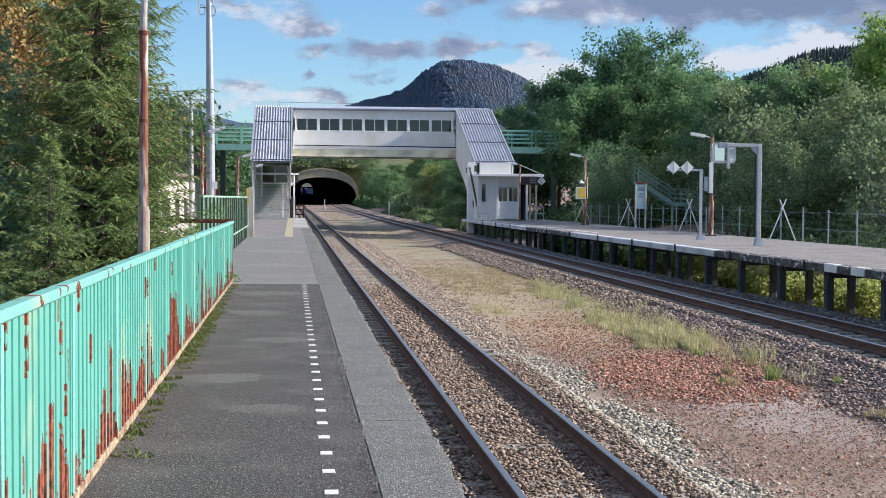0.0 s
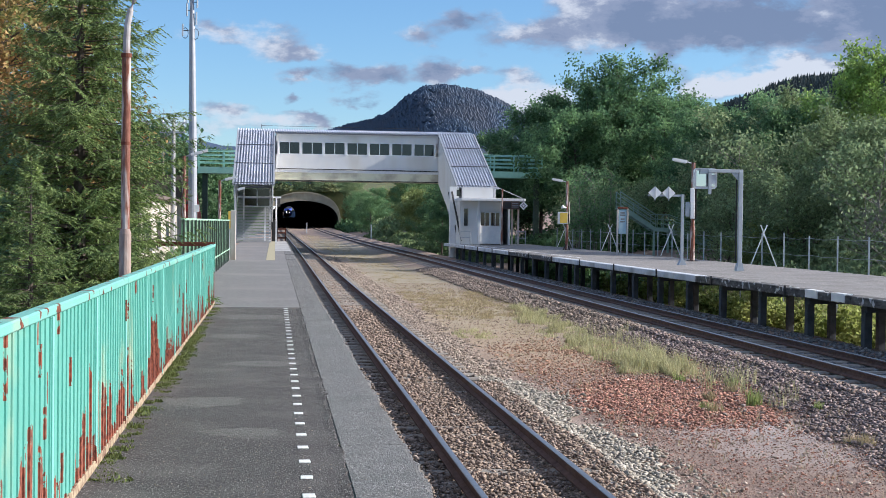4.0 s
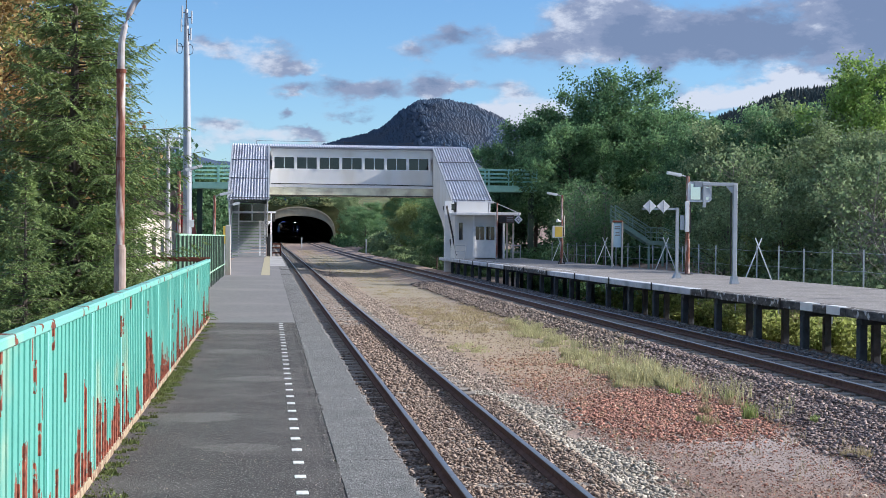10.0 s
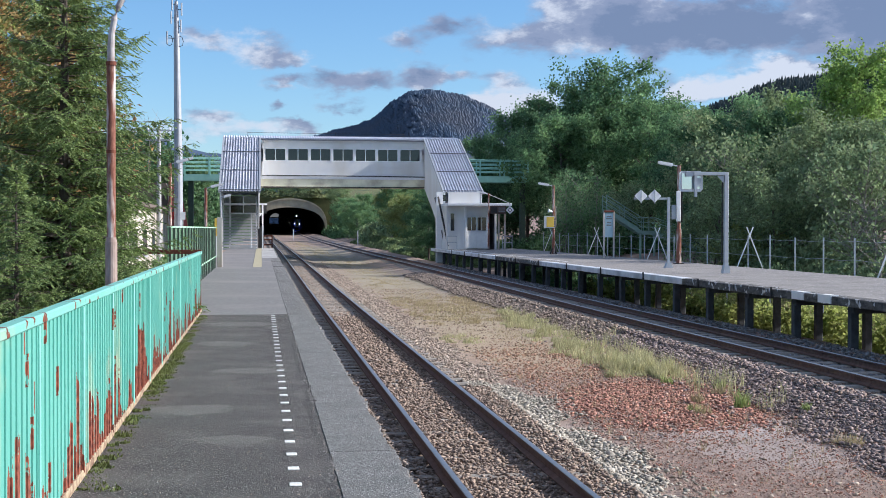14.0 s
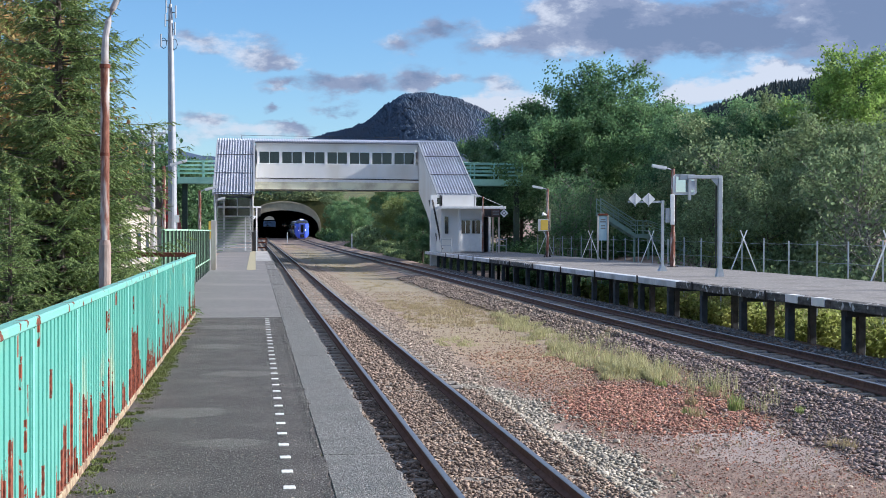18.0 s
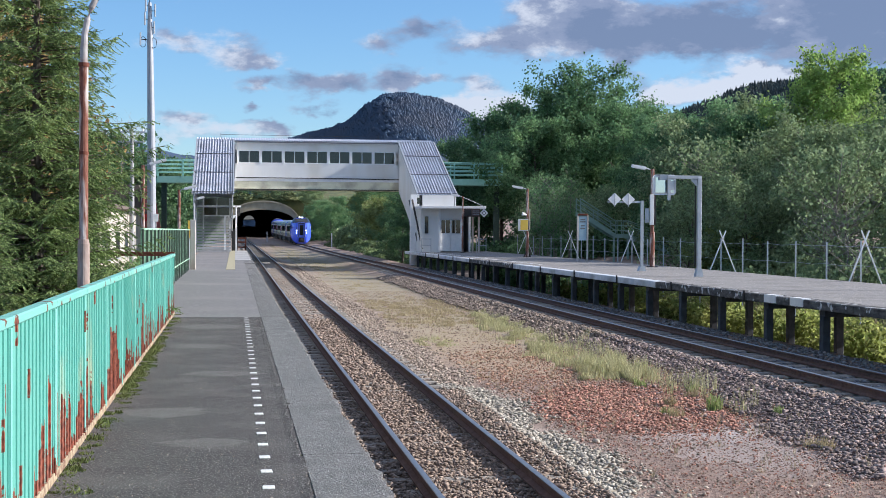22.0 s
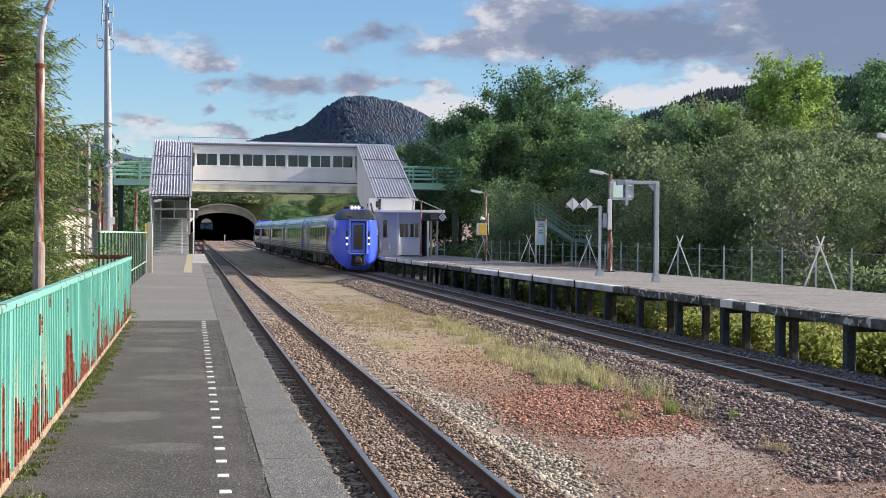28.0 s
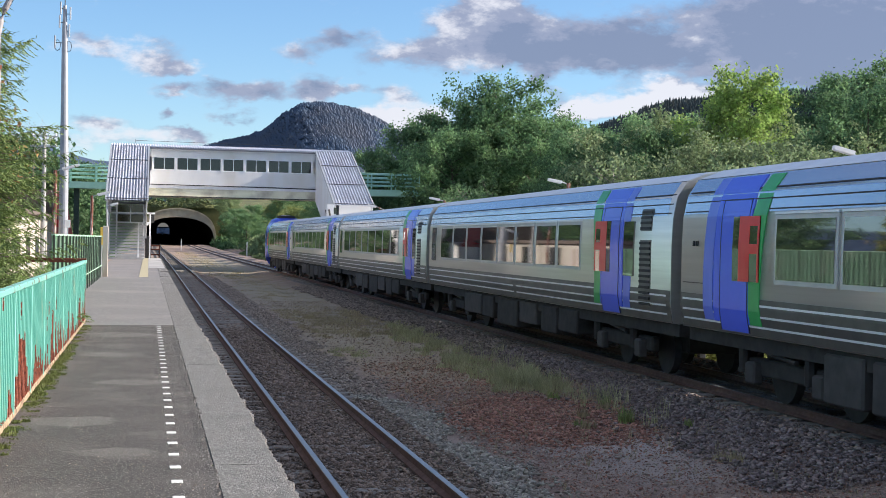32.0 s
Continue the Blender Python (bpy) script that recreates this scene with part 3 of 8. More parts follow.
M["under"] = surf("grimy_shaded_underfloor", (0.016, 0.015, 0.014), (0.045, 0.040, 0.037), scale=4, rough=0.85)
M["under_box"] = surf("dusty_equipment_box", (0.035, 0.032, 0.031), (0.075, 0.068, 0.064), scale=3, rough=0.8)
M["lamp"] = glow("headlamp_glow", (1.0, 0.93, 0.80), 26)
M["red_wall"] = surf("faded_red_boards", (0.35, 0.09, 0.085), (0.45, 0.14, 0.13), scale=2, rough=0.75)
M["yellow_sign"] = surf("yellow_sign_paint", (0.75, 0.50, 0.06), (0.80, 0.56, 0.10), scale=3, rough=0.5)
M["sign_blue"] = surf("pale_blue_print", (0.35, 0.50, 0.58), (0.42, 0.56, 0.63), scale=3, rough=0.5)
M["grey_text"] = surf("grey_print", (0.16, 0.17, 0.18), (0.22, 0.22, 0.23), scale=3, rough=0.6)
M["brown_sign"] = surf("dark_brown_sign", (0.06, 0.035, 0.03), (0.09, 0.05, 0.04), scale=3, rough=0.5)
M["wood_white"] = surf("weathered_white_wood", (0.46, 0.42, 0.38), (0.60, 0.56, 0.52), scale=8, rough=0.85, stretch=(1, 1, 0.2), c3=(0.32, 0.24, 0.18), scale3=1.5)
M["stone_dark_brown"] = surf("dark_brown_ballast", (0.14, 0.11, 0.09), (0.33, 0.27, 0.225), scale=9, rough=0.9, vary=0.55, island=True)
M["stone_grey_brown"] = surf("grey_brown_ballast", (0.22, 0.175, 0.14), (0.45, 0.38, 0.315), scale=9, rough=0.9, vary=0.5, island=True)
M["stone_earth"] = surf("earthy_gravel", (0.20, 0.135, 0.10), (0.40, 0.31, 0.245), scale=9, rough=0.95, vary=0.5, island=True)
M["stone_blue"] = surf("bluish_grey_ballast", (0.13, 0.135, 0.145), (0.29, 0.295, 0.31), scale=9, rough=0.9, vary=0.5, island=True)
M["weed_pale"] = surf("pale_green_grass", (0.36, 0.36, 0.18), (0.56, 0.53, 0.32), scale=3, rough=0.8, vary=0.3, island=True, trans=0.35)
M["bush_dull"] = surf("dull_grassy_shrub", (0.12, 0.18, 0.075), (0.25, 0.32, 0.14), scale=0.6, rough=0.8, vary=0.4, island=True, trans=0.35)
# haze painted in: blue tree colours that hardly vary
M["hill_tree"] = surf("haze_blue_trees", (0.040, 0.072, 0.125), (0.056, 0.088, 0.138), scale=0.05, rough=1.0, vary=0.08, island=True, c3=(0.066, 0.080, 0.110), scale3=0.012)
M["hill_dark"] = surf("dark_conifer_trees", (0.026, 0.042, 0.045), (0.052, 0.070, 0.068), scale=0.05, rough=0.95, vary=0.3, island=True)
M["bank_tree"] = surf("olive_bank_bushes", (0.09, 0.12, 0.045), (0.19, 0.21, 0.09), scale=0.2, rough=0.9, vary=0.35, island=True)

# ---- ground ----
def smooth(a, b, v):
    t = min(1, max(0, (v - a) / (b - a)))
    return t * t * (3 - 2 * t)


def ground_z(x, y):
    rise = left_z(min(y, 600)) + 0.9
    z = -1.16
    if x > 7.2:
        z += 0.16 * smooth(7.2, 8.6, x)
    if x > 11.6:
        z -= 0.15 * smooth(11.6, 12.6, x) + 0.75 * smooth(12.4, 15.0, x)
    if x > 18.5:
        z += 1.65 * smooth(18.5, 25, x) + 0.02 * max(0, x - 25)
    if 10.6 < x < 13.4:
        z += 0.13 * smooth(10.6, 11.2, x) * smooth(13.4, 12.2, x)
    if x < 0.9:
        z -= 0.1
    if x < -2:
        z -= 0.3 * smooth(-2, -6, x)
    z += 0.035 * noise.noise((x * 0.7, y * 0.7, 0)) + 0.02 * noise.noise((x * 2.3, y * 2.3, 4))
    if y > 90:
        away = smooth(11.5, 24, x) + smooth(-1, -12, x)
        z += away * 0.012 * (y - 90) * (1 if y < 400 else 400 / y)
    return z + rise


def make_ground():
    xs = sorted(set([-2500, -1500, -800, -400, -200, -100, -60, -40, -25, -16, -10, -7, -5, -4, -3, -2.2, 40, 48, 60, 80, 110, 160, 240, 400, 800, 1500, 2500]
                    + [round(-1.6 + 0.4 * k, 2) for k in range(95)]))
    ys = sorted(set([-1500, -600, -200, -80, -40, -20, -8] + [round(-4 + 0.5 * k, 2) for k in range(120)] + [58 + 2 * k for k in range(50)]
                    + [160 + 10 * k for k in range(25)] + [420, 470, 540, 650, 800, 1000, 1300, 1700, 2300, 3200]))
    vs, fs = [], []
    for y in ys:
        for x in xs:
            vs.append((x, y, ground_z(x, y)))
    n = len(xs)
    for j in range(len(ys) - 1):
        for i in range(n - 1):
            a = j * n + i
            fs.append((a, a + 1, a + n + 1, a + n))
    return tagged(raw_mesh("ground", vs, fs, M["ground"], smooth=True), "dry brown gravelly earth with thin grass beside the tracks", "ground", kind="structure")


make_ground()


def make_track(label, fx, fz, near):
    tr = thing("railway_track", label, "railway track", "tracks")
    ys = list(np.arange(-60, 120, 3.0)) + list(np.arange(120, 660, 8.0))
    prof_side = [(-0.06, -0.145), (0.06, -0.145), (0.06, -0.125), (0.01, -0.10), (0.01, -0.04), (0.033, -0.03), (0.033, -0.006), (-0.033, -0.006), (-0.033, -0.03), (-0.01, -0.04), (-0.01, -0.10), (-0.06, -0.125)]
    prof_top = [(-0.0325, -0.0058), (0.0325, -0.0058), (0.027, 0.0), (-0.027, 0.0)]
    for s in (-0.565, 0.565):
        for name, prof, mt in (("rail", prof_side, M["rail_side"]), ("rail_head", prof_top, M["rail_top"])):
            bm = B()
            rings = []
            for y in ys:
                rings.append([bm.verts.new((fx(y) + s + a, y, fz(y) + b)) for a, b in prof])
            k = len(prof)
            for u, w in zip(rings, rings[1:]):
                for i in range(k):
                    bm.faces.new((u[i], w[i], w[(i + 1) % k], u[(i + 1) % k]))
            ob = part(name, bm, mt, tr if name == "rail" else rail, "rust-brown steel rail" if name == "rail" else "bright worn rail head")
            if name == "rail":
                rail = ob
    bm = B()
    box(bm, -1.0, 1.0, -0.12, 0.12, -0.34, -0.15, bevel=0.025)
    me = bpy.data.meshes.new("sleeper")
    bm.to_mesh(me)
    bm.free()
    me.materials.append(M["sleeper"])
    rnd = random.Random(5)
    for i in range(170):
        y = near + 0.61 * i
        shared("sleeper", me, tr, pose(fx(y), y, fz(y) + rnd.uniform(-0.008, 0.008), 0, 0, rnd.uniform(-0.6, 0.6)))
    # the far sleepers in one piece
    bm = B()
    for i in range(230):
        y = near + 0.61 * (170 + i)
        box(bm, fx(y) - 1.0, fx(y) + 1.0, y - 0.12, y + 0.12, fz(y) - 0.3, fz(y) - 0.15)
    tagged(part("far_sleeper_bed", bm, M["sleeper"], tr), kind="stuff")
    # the bed below
    bm = B()
    rings = []
    for y in ys:
        rings.append([bm.verts.new((fx(y) + a, y, fz(y) + b)) for a, b in ((-1.9, -0.55), (-1.25, -0.20), (1.25, -0.20), (1.95, -0.55))])
    for u, w in zip(rings, rings[1:]):
        for i in range(3):
            bm.faces.new((u[i], u[i + 1], w[i + 1], w[i]))
    part("track_bed", bm, M["bed_l"] if near < 6 else M["bed_r"], tr, "packed ballast bed")
    return tr


M["bed_l"] = surf("brown_track_bed", (0.14, 0.10, 0.075), (0.34, 0.27, 0.21), scale=22, rough=0.95, bump=1.0, bscale=24)
M["bed_r"] = surf("grey_track_bed", (0.09, 0.085, 0.08), (0.27, 0.25, 0.235), scale=22, rough=0.95, bump=1.0, bscale=24)
make_track("near railway track with rusty rails on brown ballast", left_x, left_z, 4.9)
make_track("far railway track with rusty rails on grey ballast", right_x, right_z, 10.0)


# ---- near platform ----
def near_platform():
    p = thing("platform_near", "narrow station platform of worn dark asphalt with concrete edge", "platform", kind="structure")
    bm = B()
    box(bm, -2.2, 0.45, -12, 24.18, -1.2, 0.0)
    part("asphalt_surface", bm, M["asphalt"], p, "dark patched asphalt")
    bm = B()
    prism(bm, [(24.184, -1.2), (97, -1.2)] + [(y, 0.004 + left_z(y) + 0.9) for y in (97, 90, 80, 70, 60, 50, 40, 24.184)], -2.2, 0.45, axis="x")
    part("newer_asphalt", bm, M["asphalt_far"], p, "smoother grey asphalt")
    rnd = random.Random(3)
    y = -8.0
    ends = [-8.0, -3.4, 1.9, 9.27, 16.7, 24.2, 31.5, 39, 46.5, 54, 62, 70, 78, 86, 97]
    for a, b in zip(ends, ends[1:]):
        bm = B()
        up = left_z((a + b) / 2) + 0.9
        box(bm, 0.452, 0.87 + rnd.uniform(-0.006, 0.006), a + 0.004, b - 0.004, -0.35 + up, 0.005 + up, bevel=0.004)
        part("edge_slab", bm, M["concrete"], p, "pebbly grey concrete edging")
    bm = B()
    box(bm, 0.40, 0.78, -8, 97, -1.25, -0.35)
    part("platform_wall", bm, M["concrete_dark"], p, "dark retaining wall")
    me = None
    for i in range(46):
        y = 1.02 + 0.546 * i
        if y > 24.2:
            break
        if me is None:
            bm = B()
            box(bm, -0.036, 0.036, -0.052, 0.052, 0.0, 0.006, bevel=0.003)
            me = bpy.data.meshes.new("white_mark")
            bm.to_mesh(me)
            bm.free()
            me.materials.append(M["mark"])
        shared("white_mark", me, p, pose(0.2, y, 0.0, 0, 0, rnd.uniform(-2, 2)))
    # the asphalt laps unevenly over the edging, whose outer lip has crumbled
    for nm, mt, lab, x0, top, deep, amp in (("asphalt_lip", M["asphalt"], "ragged lip of asphalt over the edging", 0.36, 0.0085, 0.0, 0.07), ("broken_lip", M["concrete"], "crumbled outer lip of the edging", 0.80, -0.012, 0.09, 0.055)):
        for y0 in np.arange(7.0, 24.0, 4.25):
            bm = B()
            n = 120
            ys = [y0 + 4.25 * q / n for q in range(n + 1)]
            xs = [x0 + 0.05 + amp * max(0.0, 0.35 + 0.8 * noise.noise((y * 1.7, x0, 3)) + 0.5 * noise.noise((y * 7.0, x0, 1)) + 0.3 * noise.noise((y * 19.0, x0, 8))) for y in ys]
            if deep:
                xs = [x + 0.025 for x in xs]
            a = [bm.verts.new((x0, y, -0.002)) for y in ys]
            b = [bm.verts.new((x, y, top - (0.02 * abs(noise.noise((y * 9, 2, 2))) if deep else 0))) for x, y in zip(xs, ys)]
            c = [bm.verts.new((x + 0.004, y, top - deep - 0.006)) for x, y in zip(xs, ys)]
            for q in range(n):
                bm.faces.new((a[q], b[q], b[q + 1], a[q + 1]))
                bm.faces.new((b[q], c[q], c[q + 1], b[q + 1]))
            part(nm, bm, mt, p, lab)
    # hair cracks wander across the old asphalt; patches of later asphalt lie a little proud
    for k, (y0, x0, x1, sway) in enumerate(((9.27, -1.0, 0.44, 0.10), (12.5, -0.95, 0.44, 0.25), (16.7, -1.0, 0.44, 0.12), (20.3, -0.9, 0.40, 0.2), (13.6, -0.6, 0.1, 0.5), (10.6, -1.0, -0.2, 0.4), (18.4, -0.3, 0.44, 0.3))):
        bm = B()
        n = 26
        pts = [(x0 + (x1 - x0) * q / n, y0 + sway * noise.noise((q * 0.21, k * 3.1, 0)) + 0.03 * noise.noise((q * 1.3, k, 5))) for q in range(n + 1)]
        wid = [0.004 + 0.006 * abs(noise.noise((q * 0.5, k, 9))) for q in range(n + 1)]
        lo = [bm.verts.new((x, y - w, 0.0012)) for (x, y), w in zip(pts, wid)]
        hi = [bm.verts.new((x, y + w, 0.0012)) for (x, y), w in zip(pts, wid)]
        for q in range(n):
            bm.faces.new((lo[q], lo[q + 1], hi[q + 1], hi[q]))
        part("crack", bm, M["crack"], p, "dark crack in the asphalt")
    for k, (cx, cy, w, h) in enumerate(((-0.35, 21.9, 0.55, 0.5), (-0.45, 18.2, 0.4, 0.35), (-0.1, 14.7, 0.42, 0.28), (-0.55, 11.6, 0.36, 0.3), (-0.2, 9.9, 0.3, 0.2))):
        bm = B()
        ring = [bm.verts.new((cx + w * (1 + 0.45 * noise.noise((q * 0.5, k * 2.0, 1))) * math.cos(q * math.tau / 24), cy + h * (1 + 0.5 * noise.noise((q * 0.6, k * 2.0, 4))) * math.sin(q * math.tau / 24), 0.0007)) for q in range(24)]
        bm.faces.new(ring)
        part("worn_patch", bm, M["asphalt_worn"], p, "paler worn patch of asphalt")
    bm = B()
    prism(bm, [(53, -0.1), (96, -0.1)] + [(y, 0.012 + left_z(y) + 0.9) for y in (96, 90, 80, 70, 60, 53)], -0.32, 0.02, axis="x")
    part("yellow_strip", bm, M["yellow"], p, "worn yellow guiding strip")
    bm = B()
    prism(bm, [(68, -0.1), (96, -0.1)] + [(y, 0.016 + left_z(y) + 0.9) for y in (96, 90, 80, 68)], 0.03, 0.8, axis="x")
    part("pale_slab", bm, M["concrete_pale"], p, "pale concrete slab")
    return p


M["crack"] = surf("dirt_filled_crack", (0.012, 0.011, 0.010), (0.03, 0.028, 0.022), scale=20, rough=1.0)
M["asphalt_worn"] = surf("worn_pale_asphalt", (0.055, 0.050, 0.048), (0.20, 0.182, 0.172), scale=42, rough=0.9, bump=1.0, bscale=110, c3=(0.10, 0.09, 0.085), scale3=3.0, speck=(90, 0.6, (0.45, 0.44, 0.42)))
near_platform()


# ---- turquoise fence ----
def near_fence():
    f = thing("fence", "peeling turquoise corrugated steel fence, rusting along its foot", "fence", at=(-1.07, 0, 0))
    step, rib = 1.66, 0.1383
    n = int(round(step / rib))
    y = 25.1 - step
    k = 0
    while y > -6:
        bm = B()
        prof = []
        for q in range(n):
            o = y + q * rib
            prof += [(0.0, o), (0.0, o + 0.100), (0.008, o + 0.101), (0.008, o + 0.134)]
        prof.append((0.0, y + step))
        u = [bm.verts.new((a + 0.002 * (k % 2), b, 0.045)) for a, b in prof]
        v = [bm.verts.new((a + 0.002 * (k % 2), b, 1.045)) for a, b in prof]
        for i in range(len(prof) - 1):
            bm.faces.new((u[i], u[i + 1], v[i + 1], v[i]))
        back = [bm.verts.new((-0.008, b, c)) for b, c in ((y, 0.045), (y + step, 0.045), (y + step, 1.03), (y, 1.03))]
        bm.faces.new(back)
        part("panel", bm, M["teal"], f)
        part("cover_strip", box(B(), 0.004, 0.020, y - 0.020, y + 0.020, 0.03, 1.03, bevel=0.003), M["teal_strip"], f)
        part("top_cap", box(B(), -0.050, 0.028, y + 0.003, y + step - 0.003, 1.035, 1.085, bevel=0.008), M["teal_cap"], f, "chipped turquoise cap rail")
        part("post", box(B(), -0.09, -0.04, y - 0.03, y + 0.03, -0.15, 1.02), M["rust_bar"], f, "rusty steel post")
        y -= step
        k += 1
    bm = B()
    box(bm, -0.03, 0.016, -6, 25.1, -0.01, 0.05, bevel=0.004)
    part("bottom_rail", bm, M["rust_cream"], f, "rusted bottom rail with cream paint left")
    return f


M["rust_cream"] = surf("rust_and_cream_paint", (0.11, 0.035, 0.02), (0.50, 0.42, 0.28), scale=14, rough=0.9)
near_fence()


def far_fence():
    f = thing("fence", "faded green corrugated fence with dark posts beside the platform", "fence", at=(-1.72, 0, 0))
    y, step = 26.3, 1.35
    while y < 52.5:
        bm = B()
        n = 10
        vs = [((-0.02 if (k // 2) % 2 else 0.0), y + step * k / (2 * n)) for k in range(2 * n + 1)]
        a = [bm.verts.new((p, q, 0.12)) for p, q in vs]
        b = [bm.verts.new((p, q, 1.50)) for p, q in vs]
        for i in range(len(vs) - 1):
            bm.faces.new((a[i], a[i + 1], b[i + 1], b[i]))
        bmesh.ops.solidify(bm, geom=list(bm.faces), thickness=0.004)
        part("panel", bm, M["green"], f)
        bm = B()
        box(bm, 0.008, 0.05, y - 0.02, y + 0.03, -0.05, 1.52, bevel=0.004)
        part("post", bm, M["green_dark"], f, "dark green post")
        bm = B()
        box(bm, -0.03, 0.04, y + 0.03, y + step - 0.02, 1.50, 1.54)
        part("top_rail", bm, M["green"], f)
        bm = B()
        box(bm, 0.004, 0.04, y + 0.03, y + step - 0.02, 0.42, 0.46)
        part("mid_rail", bm, M["green"], f)
        y += step
    bm = B()
    box(bm, -0.95, 0.62, 26.1, 26.17, 1.02, 1.10, bevel=0.006)
    part("return_rail", bm, M["rust_bar"], f, "rusty brown cross rail")
    return f


M["green_dark"] = surf("dark_green_paint", (0.04, 0.065, 0.05), (0.07, 0.10, 0.075), scale=6, rough=0.6)
far_fence()


# ---- far platform ----
RZ = 0.17


def far_platform():
    p = thing("platform_far", "raised station platform on dark concrete posts with white edge", "platform", kind="structure")
    bm = B()
    box(bm, 11.62, 16.9, -40, 92, -0.02, RZ - 0.004)
    part("asphalt_surface", bm, M["asphalt_pale"], p, "grey asphalt")
    spans = [(-40, 26, 0), (26, 36.2, 1), (36.2, 55.5, 2), (55.5, 66, 1), (66, 92, 2)]
    rnd = random.Random(8)
    for a, b, kind in spans:
        y = a
        while y < b - 0.1:
            e = min(b, y + 2.0)
            bm = B()
            lift = 0.0 if kind == 2 else rnd.uniform(-0.012, 0.012)
            box(bm, 11.25 + (0 if kind == 2 else rnd.uniform(-0.02, 0.02)), 11.615, y + 0.01, e - 0.01, RZ - 0.17, RZ + 0.006 + lift, bevel=0.015)
            part("edge_slab", bm, M["edge_white"] if kind == 2 else M["edge_dark"], p, "white painted edge slab" if kind == 2 else "crumbling dark edge slab")
            y = e
    for y in (28.0, 26.6):
        bm = B()
        box(bm, 11.225, 11.40, y - 0.32, y + 0.32, RZ - 0.15, RZ + 0.02)
        part("white_block", bm, M["white"], p, "white painted edge block")
    for k in range(11):
        y = 29.5 + 5.2 * k
        part("edge_peg", box(B(), 11.205, 11.245, y - 0.025, y + 0.025, RZ - 0.19, RZ + 0.05, bevel=0.005), M["metal_dark"], p, "short dark peg at the platform edge")
    bm = B()
    box(bm, 12.25, 12.37, 55, 92, RZ - 0.002, RZ + 0.003)
    part("white_line", bm, M["mark"], p, "worn white line")
    y = 25.95 - 15 * 2.93
    while y < 91:
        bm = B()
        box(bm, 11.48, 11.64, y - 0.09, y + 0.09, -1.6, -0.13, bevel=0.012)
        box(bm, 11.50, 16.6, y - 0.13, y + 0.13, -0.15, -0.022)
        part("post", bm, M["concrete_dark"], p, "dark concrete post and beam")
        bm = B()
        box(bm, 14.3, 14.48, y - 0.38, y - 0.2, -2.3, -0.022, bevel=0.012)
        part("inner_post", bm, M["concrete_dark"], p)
        y += 2.93
    return p


M["asphalt_pale"] = surf("pale_grey_asphalt", (0.185, 0.178, 0.172), (0.315, 0.30, 0.29), scale=7, rough=0.9, bump=0.5, bscale=60, c3=(0.19, 0.18, 0.172), scale3=0.9, speck=(14, 0.64, (0.42, 0.40, 0.385)))
M["edge_white"] = surf("bluish_white_edge_paint", (0.52, 0.55, 0.60), (0.66, 0.68, 0.72), scale=4, rough=0.7, c3=(0.32, 0.34, 0.37), scale3=0.9)
M["edge_dark"] = surf("crumbled_edge_concrete", (0.03, 0.03, 0.032), (0.16, 0.155, 0.15), scale=3.2, rough=0.95, bump=0.8, bscale=12, stretch=(1, 1, 3), speck=(5, 0.60, (0.52, 0.53, 0.55)))
far_platform()


